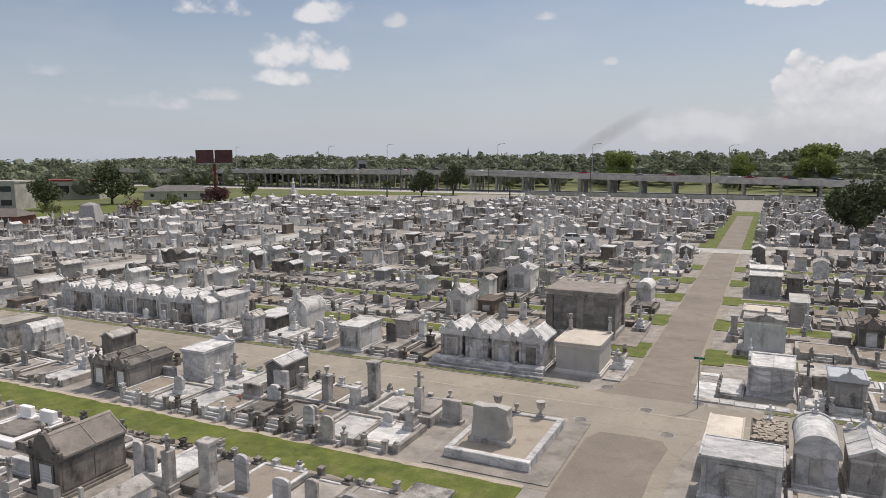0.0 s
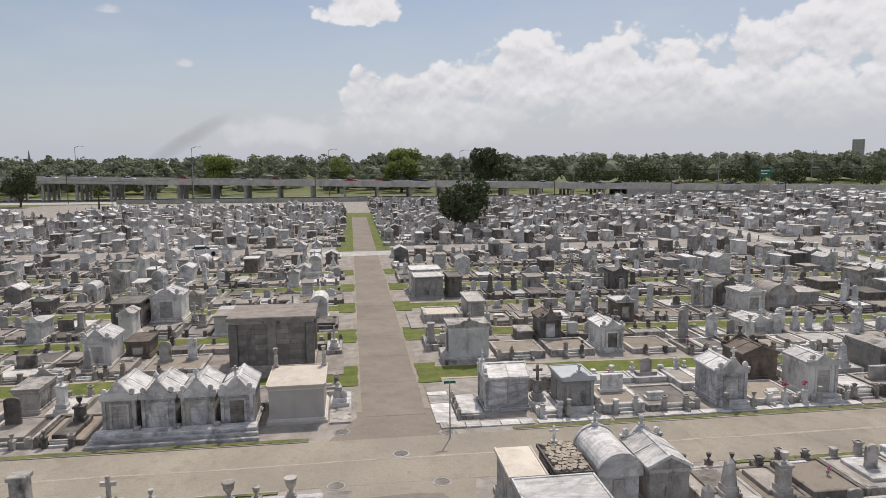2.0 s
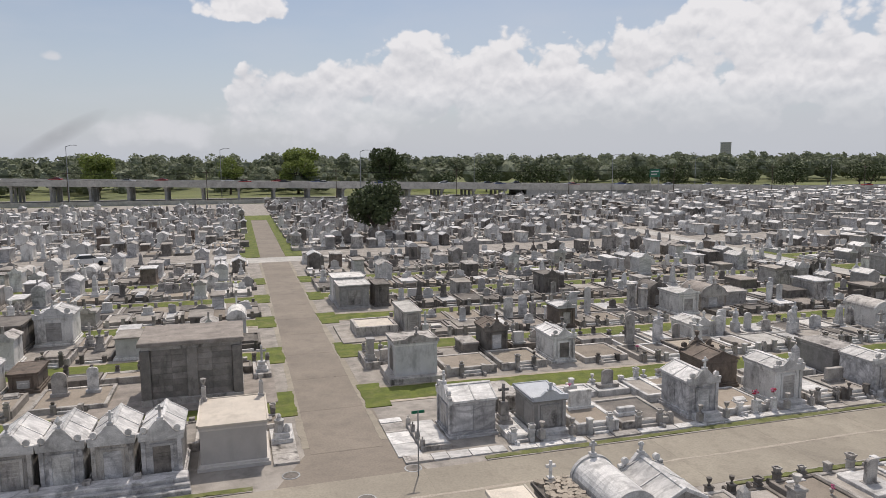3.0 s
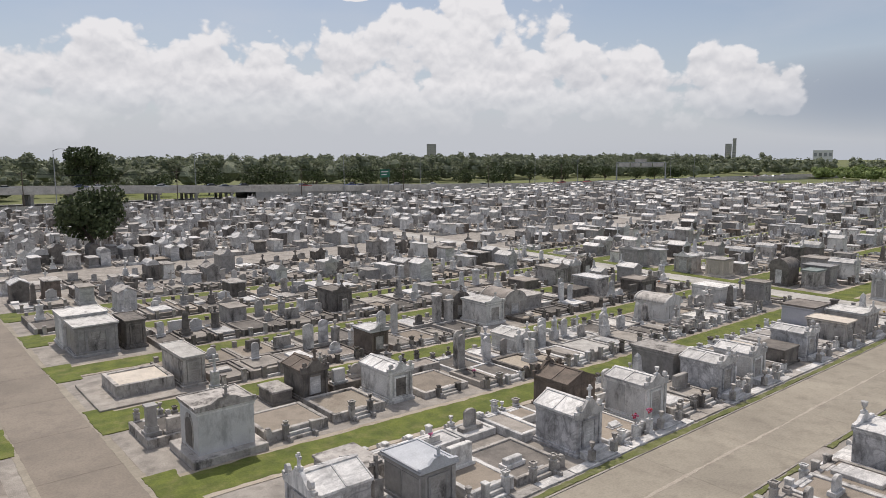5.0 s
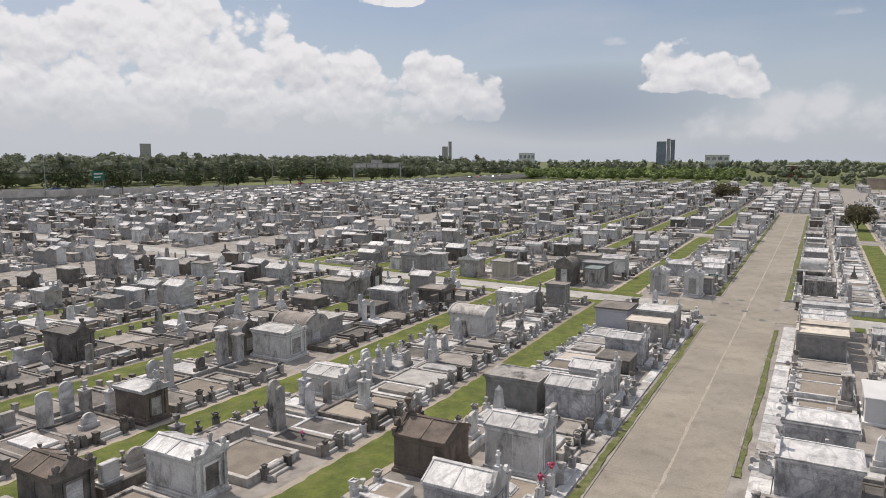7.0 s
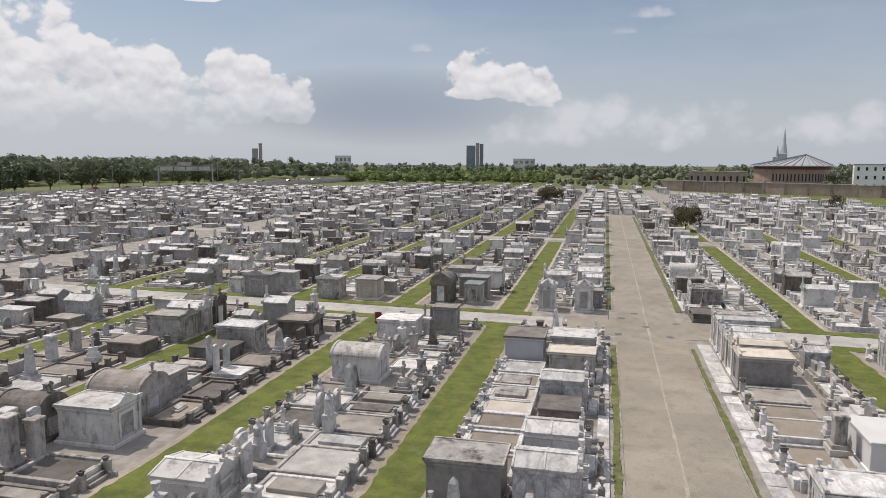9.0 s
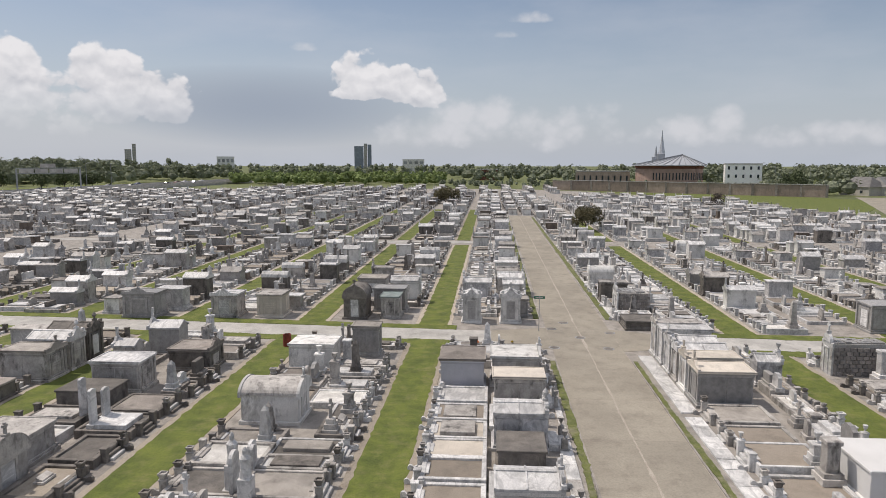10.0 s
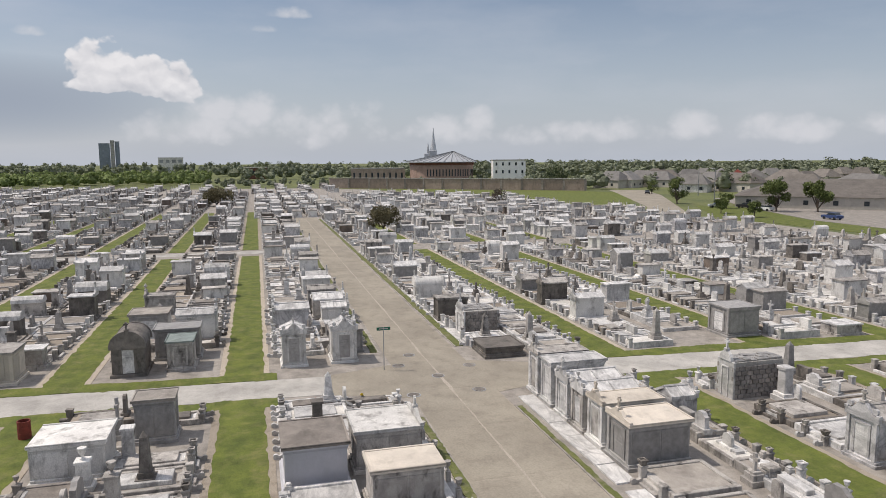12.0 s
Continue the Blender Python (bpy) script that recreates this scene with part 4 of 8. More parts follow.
WORDS = {}
for m_, w_ in ((MARBLE, "white marble"), (LIMESTONE, "weathered grey stone"), (DARKSTONE, "dark mildewed stone"), (GRANITE, "grey granite"), (PLASTER, "white plastered"), (CREAM, "cream plastered"), (BEIGE, "smooth beige plastered"), (LIMEWASH, "stained limewashed"), (WHITEWASH, "fresh whitewashed"), (LILAC, "pale lilac plastered"),
               (BROWN, "brown cement"), (CEMENT, "grey cement"), (METAL, "grey painted"), (COPPER, "green copper"), (GRAVEL, "tan gravel"), (SHELLS, "white shell"), (DARKFILL, "dark cement"), (GRASS, "grass"), (BRICK, "red brick"), (VEINED, "grey veined marble"), (ROUGHSTONE, "rough dark granite"), (TANBED, "brown earth"), (ROOFCEMENT, "brownish cement")):
    WORDS[m_.name] = w_

FAR = {}                        # far fields: block -> vertices, faces, material numbers
FAR_MATS = []


def to_far(block, parts, m):
    verts, faces, mats = FAR.setdefault(block, ([], [], []))
    a, b, tx, c_, d_, ty, tz = m[0][0], m[0][1], m[0][3], m[1][0], m[1][1], m[1][3], m[2][3]
    for _, s, mat, _ in parts:
        if mat not in FAR_MATS:
            FAR_MATS.append(mat)
        k, o = FAR_MATS.index(mat), len(verts)
        verts.extend((a * x + b * y + tx, c_ * x + d_ * y + ty, z + tz) for x, y, z in s.v)
        faces.extend(tuple(i + o for i in f) for f in s.f)
        mats.extend([k] * len(s.f))


def stand(name, parts, m, label, category, group=""):
    ob = thing(name, m, label, category, group)
    made = {}
    for n, s, mat, lab in parts:
        n, _, over = n.partition("@")
        made[n] = part(n, s, mat, made[over] if over else ob, lab)
    return ob


# single monuments: kind, place and height
MARKS = [
    ("block", -20.8, -6.9, 1.4), ("column", -19.9, -6.0, 1.5), ("column", -17.2, -7.2, 2.2), ("column", -15.2, -7.3, 1.8),
    ("pillar", -14.7, -6.0, 2.5), ("cross", -11.3, -6.8, 2.5), ("slab", -15.6, -11.2, 1.4), ("slab", -14.3, -11.4, 1.1), ("block", -9.5, -6.3, 1.0),
    ("statue", -39.0, -7.8, 2.4), ("column", -24.7, -8.1, 1.7), ("slab", -19.6, -18.7, 1.6), ("slab", -19.2, -18.4, 1.4),
    ("cross", -17.3, -19.1, 2.6), ("pillar", -15.4, -18.7, 2.4), ("slab", -14.0, -18.2, 1.8), ("block", -29.6, -7.5, 0.7), ("slab", 13.5, 18.2, 1.8),
    ("slab", 13.9, 17.9, 2.3), ("column", 14.3, 16.9, 1.8), ("slab", 17.4, 6.2, 2.2), ("block", 13.4, 7.2, 1.6), ("slab", 23.8, 18.5, 2.3),
    ("column", 26.4, 18.6, 2.1), ("slab", 31.9, 18.3, 1.8), ("statue", 37.1, 16.4, 2.5), ("block", 34.4, 17.8, 1.2), ("cross", 9.1, 24.3, 1.9),
    ("block", 15.5, 4.7, 0.7), ("slab", 17.7, 28.3, 1.9), ("slab", 19.3, 28.9, 1.9), ("column", 20.1, 28.5, 1.8), ("column", 21.4, 28.2, 1.4),
    ("slab", 23.3, 27.0, 2.3), ("slab", 25.3, 28.1, 2.4), ("block", 23.2, 28.0, 1.2), ("pillar", 30.6, 29.2, 2.4), ("pillar", 30.9, 28.0, 2.0),
    ("slab", 23.2, 17.5, 2.3), ("slab", 25.5, 17.5, 1.8), ("slab", 27.5, 17.9, 1.2), ("cross", 20.4, 17.8, 2.2), ("slab", 32.1, 18.5, 1.9),
    ("statue", 33.2, 18.2, 2.3), ("statue", 38.1, 17.3, 2.7), ("slab", 40.4, 17.3, 1.1), ("slab", 36.1, 18.4, 1.2), ("pillar", 30.0, 28.5, 2.4),
    ("slab", 31.3, 28.4, 2.3), ("slab", 33.7, 29.3, 1.4), ("slab", 37.7, 17.1, 1.8), ("slab", 31.4, 17.8, 1.6), ("slab", 39.7, 17.0, 1.2),
    ("slab", 35.1, 17.1, 1.3), ("slab", 33.7, 17.1, 1.2), ("obelisk", 44.4, 17.8, 1.5), ("slab", 45.3, 28.1, 2.2), ("slab", 47.5, 28.1, 1.4),
    ("pillar", 44.4, 39.4, 1.8), ("pillar", 46.7, 39.5, 1.7), ("pillar", 47.9, -7.3, 2.3), ("pillar", 55.8, -18.1, 1.7),
    ("slab", 55.2, -18.4, 0.8), ("slab", 49.4, -17.4, 1.9), ("slab", 46.7, -8.1, 1.2), ("cross", 47.6, -9.5, 1.1), ("slab", 45.9, -9.2, 0.7),
    ("pillar", 70.1, -6.9, 2.2), ("column", 47.6, -10.3, 0.9), ("column", 56.5, 16.3, 2.1), ("column", 80.3, -17.9, 2.3), ("slab", 81.2, -19.2, 1.8),
]
TAKEN = []                      # footprints of single tombs: x0, x1, y0, y1


def is_near(x, y):
    return (-33 < x < 62 and -20 < y < 26.5) or (68 < x < 92 and -16 < y < 20)


def monuments(rng, x, y, face, w, d, z, near, block):
    n = rng.choice([0, 0, 1, 1, 1, 2] if near else [0, 1, 1, 1, 2])
    for i in range(n):
        name, parts = headstone(rng, not near)
        lx = 0 if n == 1 else (-0.27 + 0.54 * i) * w
        ly = d - rng.uniform(0.45, 0.9) if rng.random() < 0.75 else d * 0.55
        m = pose(x, y, 0, 0, 0, 180 if face > 0 else 0) @ pose(lx, ly, z + 0.001)
        if any(abs(m[0][3] - q[1]) < 1.4 and abs(m[1][3] - q[2]) < 1.4 for q in MARKS):
            continue
        if near:
            mat = WORDS[parts[-1][2].name]
            kind = {"headstone": "headstone", "pedestal_monument": "pedestal monument", "cross_monument": "cross on a pedestal", "obelisk_monument": "obelisk monument"}[name]
            stand(name, parts, m, "%s %s on a raised grave bed" % (mat, kind), "monument", "grave monuments")
        else:
            to_far(block, parts, m)
    if near and rng.random() < 0.10:
        flower_vase(rng, pose(x, y, 0, 0, 0, 180 if face > 0 else 0) @ pose(rng.uniform(-0.3, 0.3) * w, d * 0.6, z))


def lot(rng, x, y, face, w, d, share, block):
    """One grave lot with its front at y, looking along face (-1 or 1)."""
    near = is_near(x, y - face * d * 0.5)
    m = pose(x, y, 0, 0, 0, 180 if face > 0 else 0)
    if rng.random() < share:
        k = rng.random()
        light = y < -10 and x > 0 and rng.random() < 0.75 or x > 100 and rng.random() < 0.4
        sooty = x > 0 and y > 30 and rng.random() < 0.5
        wl = rng.choice([PLASTER, PLASTER, MARBLE, GRANITE, VEINED]) if light or x < 0 and rng.random() < 0.3 else rng.choice([LIMESTONE, GRANITE, DARKSTONE, MARBLE]) if sooty else None
        wt, dt, h = min(w - 0.12, rng.uniform(1.35, 2.0)), min(d - 0.4, rng.uniform(2.3, 3.1)), rng.uniform(1.3, 2.2)
        if k < 0.42:
            name, parts = "gable_tomb", gable_tomb(rng, wt, dt, h, wall=wl, lite=not near)
        elif k < 0.80:
            name, parts = "flat_tomb", flat_tomb(rng, wt, dt, h, wall=wl, lite=not near, front=rng.random() < 0.55)
        elif k < 0.87:
            name, parts = "barrel_tomb", barrel_tomb(rng, wt, dt, h * 0.85, wall=wl, lite=not near)
        else:
            name, parts = "low_tomb", low_tomb(rng, wt, dt, rng.uniform(0.7, 1.2), lite=not near)
        m = m @ pose(rng.uniform(-0.05, 0.05), rng.uniform(0.15, 0.5), 0, 0, 0, rng.uniform(-1, 1))
        if near:
            roof = [p for p in parts if p[0] in ("roof_slab", "barrel_roof", "lid")][0]
            label = "%s %s with a %s top" % (WORDS[parts[1][2].name], {"gable_tomb": "gabled tomb", "flat_tomb": "flat-roofed tomb", "barrel_tomb": "barrel-roofed tomb", "low_tomb": "low box tomb"}[name], WORDS[roof[2].name])
            stand(name, parts, m, label, "tomb", "tombs in rows")
        elif -24 < x < 62 and 26 < y < 52 or 68 < x < 110 and -26 < y < 26:
            stand(name, parts, m, "%s tomb with a %s roof" % (WORDS[parts[1][2].name], WORDS[parts[2][2].name]), "tomb", "tombs in rows")
        else:
            to_far(block, parts, m)
        return
    bright = y < -10 and x > 60 and rng.random() < 0.8
    parts, z = plot(rng, w, d, lite=not near, fill=rng.choice([MARBLE, SHELLS, SHELLS, CEMENT]) if bright else None, wall=MARBLE if bright else None, dark=20 < y < 70 and -70 < x < 62 and rng.random() < 0.6, pale=-9 < y < -3 and x > 20 or 2 < y < 11 and x > 0 or rng.random() < (0.75 if y < -10 and x > 0 else 0.4 if 11 < y < 20 and x > 0 else 0.55 if -13 < y < 8 and x < 0 else 0.15))
    if near:
        stand("grave_plot", parts, m, "grave plot of %s coping filled with %s" % (WORDS[parts[0][2].name], WORDS[[p for p in parts if p[0] == "bed"][0][2].name]), "grave plot", "grave plots in rows")
    else:
        to_far(block, parts, m)
    monuments(rng, x, y, face, w, d, z, near, block)


def row(seed, c, side, face, depth, x0, x1, share, block, skip=0.0):
    """A row of lots along the walk or road whose edge lies at side of its middle line c."""
    rng = random.Random(seed)
    x = x0
    while x < x1 - 1.2:
        deep = depth
        w = min(rng.choice([1.6, 2.0, 2.2, 2.4, 2.6, 3.0]), x1 - x)
        y = (strip_y(c, x + w / 2) if c is not None else 0) + side
        a, b = sorted((y, y - face * depth))
        if any(x < t[1] and x + w > t[0] and a < t[3] - 0.1 and b > t[2] + 0.1 for t in TAKEN):
            deep = depth * 0.56
            a, b = sorted((y, y - face * deep))
        if not any(x < t[1] and x + w > t[0] and a < t[3] - 0.1 and b > t[2] + 0.1 for t in TAKEN):
            inside = 0 < x < 62 and -13 < y < 24 or -45 < x < 0 and -16 < y < 24
            lot(rng, x + w / 2, y, face, w, deep, share * 0.35 if 24 <= y < 50 and 0 < x < 62 else (0.0 if -11 < y < 10.6 and 0 < x < 62 else share * 0.15) if inside or deep < depth else share, block)
            x += w
        else:
            x += 0.4
    return


def hero(kind, x0, x1, y0, y1, face, label, h=2.0, seed=1, **kw):
    """A single tomb on the footprint x0..x1, y0..y1."""
    TAKEN.append((x0, x1, y0, y1))
    rng = random.Random(seed)
    w, d = x1 - x0, y1 - y0
    m = pose((x0 + x1) / 2, y1 if face > 0 else y0, 0, 0, 0, 180 if face > 0 else 0)
    parts = {"gable_tomb": gable_tomb, "flat_tomb": flat_tomb, "barrel_tomb": barrel_tomb, "low_tomb": low_tomb}[kind](rng, w, d, h, **kw)
    return stand(kind, parts, m, label, "tomb", "tombs in rows")

# ---- single tombs ----
def front_steps(ob, w, run, rise, mat):
    """Marble steps and a pavement slab before the front of a tomb."""
    part("step", Shape().box(-w * 0.5, w * 0.5, -run * 0.5, -0.01, 0, rise, 0.02), mat, ob)
    part("step", Shape().box(-w * 0.5, w * 0.5, -run, -run * 0.5 - 0.01, 0, rise * 0.5, 0.02), mat, ob)
    for sgn in (-1, 1):
        p = Shape().box(sgn * w * 0.5 - 0.14, sgn * w * 0.5 + 0.14, -run * 0.9, -run * 0.6, rise * 0.5, rise + 0.3, 0.02)
        urn(p, sgn * w * 0.5, -run * 0.75, rise + 0.3, 0.42)
        part("urn_post", p, LIMESTONE, ob, "carved stone urn on a post")


# four vaults on one terrace
for i, (x, fin) in enumerate(((-14.35, "urn"), (-12.4, "ball"), (-10.4, "cross"), (-8.4, "cross"))):
    hero("gable_tomb", x - 0.97, x + 0.97, 4.05, 7.3, -1, "white marble gabled vault tomb in a row of four", 2.15, 3 + i, wall=(LIMESTONE, VEINED)[i % 2], roof=MARBLE, fin=fin, rise=0.62, door=(LIMESTONE, PLASTER, VEINED, DARKSTONE)[i])
terrace = thing("tomb_terrace", pose(0, 0, 0), "stained grey veined marble terrace before four vault tombs", "terrace")
part("platform", Shape().box(-15.5, -7.3, 3.25, 4.04, 0, 0.55, 0.03), VEINED, terrace)
part("step", Shape().box(-15.6, -7.2, 2.98, 3.24, 0, 0.36, 0.03), VEINED, terrace)
part("step", Shape().box(-15.7, -7.15, 2.72, 2.97, 0, 0.18, 0.03), VEINED, terrace)
for x in (-13.4, -11.4, -9.4):
    part("joint_block", Shape().box(x - 0.16, x + 0.16, 3.6, 3.95, 0.55, 0.72, 0.02), LIMESTONE, terrace)
TAKEN.append((-15.7, -7.2, 2.6, 4.1))
hero("flat_tomb", -7.0, -3.7, 4.7, 8.6, -1, "plain smooth beige tomb with a cream roof slab", 2.2, 9, wall=BEIGE, roof=CREAM, front=False, plain=True)
for x in (-6.75, -3.95):
    col = thing("stone_urn", pose(x, 8.3, 2.2), "slender stone column with an urn on a tomb roof", "urn", "stone urns")
    part("shaft", Shape().box(-0.16, 0.16, -0.16, 0.16, 0, 0.16, 0.02).box(-0.11, 0.11, -0.11, 0.11, 0.16, 0.75, 0.02), LIMESTONE, col)
    part("urn", urn(Shape(), 0, 0, 0.75, 0.42, 10), LIMESTONE, col)
group_m = Shape().box(-0.55, 0.55, -0.5, 0.5, 0, 0.25, 0.03).box(-0.4, 0.4, -0.35, 0.35, 0.25, 0.5, 0.03)
group_m.lathe(-0.1, 0.05, [(0.3, 0.5), (0.22, 0.85), (0.26, 1.1), (0.1, 1.2), (0.12, 1.32), (0.03, 1.42)], 10)
group_m.lathe(0.25, -0.1, [(0.2, 0.5), (0.16, 0.75), (0.05, 0.9)], 8)
solid("statue", group_m, MARBLE, "white marble statue group on a stepped base beside a tomb", "statue", "", pose(-3.05, 7.3, 0.06), "grave monuments")

# north side of the road, facing it
TAKEN.append((3.4, 7.9, 3.9, 7.45))
stand("gable_tomb", gable_tomb(random.Random(30), 2.5, 2.75, 1.95, wall=VEINED, roof=MARBLE, rise=0.5, fin="cross"), pose(5.1, 6.15, 0, 0, 0, -90), "stained veined marble gabled tomb with a cross on its front", "tomb", "tombs in rows")
ob = thing("grave_plot", pose(4.2, 5.7, 0), "low marble grave bed with short posts beside a tomb", "grave plot", "grave plots in rows")
part("coping", Shape().box(-0.75, 0.8, -1.7, 1.7, 0, 0.22, 0.02), LIMESTONE, ob)
part("slab", Shape().box(-0.6, 0.65, -1.55, 1.55, 0.22, 0.3, 0.02), MARBLE, ob)
for y in (-1.5, -0.5, 0.5, 1.5):
    part("post", urn(Shape().box(-0.76, -0.54, y - 0.11, y + 0.11, 0.2, 0.55, 0.02), -0.65, y, 0.55, 0.14, 8), LIMESTONE, ob)
A = [("flat_tomb", 9.4, 11.5, 4.15, 7.0, 1.9, "grey tomb under a painted metal roof with a cross", dict(wall=GRANITE, roof=METAL, fin="cross")),
     ("gable_tomb", 18.5, 20.6, 3.8, 6.7, 2.0, "veined marble gabled tomb crowned with a cross", dict(wall=VEINED, roof=MARBLE, fin="cross")),
     ("gable_tomb", 24.4, 26.5, 4.0, 6.9, 2.15, "soot-streaked plastered tomb with a bright marble roof", dict(wall=PLASTER, roof=MARBLE, fin="urn", rise=0.3)),
     ("gable_tomb", 31.4, 33.6, 3.75, 6.6, 2.0, "long veined marble tomb with urns on its front", dict(wall=VEINED, roof=MARBLE, fin="urn", rise=0.3)),
     ("gable_tomb", 35.4, 37.5, 3.85, 6.6, 1.85, "marble tomb with a stepped gable and cross", dict(wall=PLASTER, roof=MARBLE, fin="cross", rise=0.3)),
     ("low_tomb", 40.5, 42.9, 4.1, 6.4, 1.2, "low dark box tomb with a flat dark top", dict(wall=DARKSTONE, lid=DARKFILL)),
     ("gable_tomb", 43.2, 45.4, 3.85, 6.6, 1.85, "grey tomb with a pale marble roof", dict(wall=VEINED, roof=MARBLE, fin="ball", rise=0.2)),
     ("flat_tomb", 49.1, 51.2, 3.5, 6.6, 1.8, "grey tomb with a cream roof slab", dict(wall=LIMESTONE, roof=CREAM, front=False)),
     ("flat_tomb", 52.9, 55.9, 3.5, 6.7, 1.9, "white plastered tomb with a mended roof edge", dict(wall=LIMESTONE, roof=PLASTER, fin="cross"))]
for i, (kind, x0, x1, y0, y1, h, label, kw) in enumerate(A):
    ob = hero(kind, x0, x1, y0, y1, -1, label, h, 31 + i, **kw)
    if kind != "low_tomb":
        front_steps(ob, (x1 - x0) * 0.8, min(1.0, y0 - 2.8), 0.34, MARBLE)
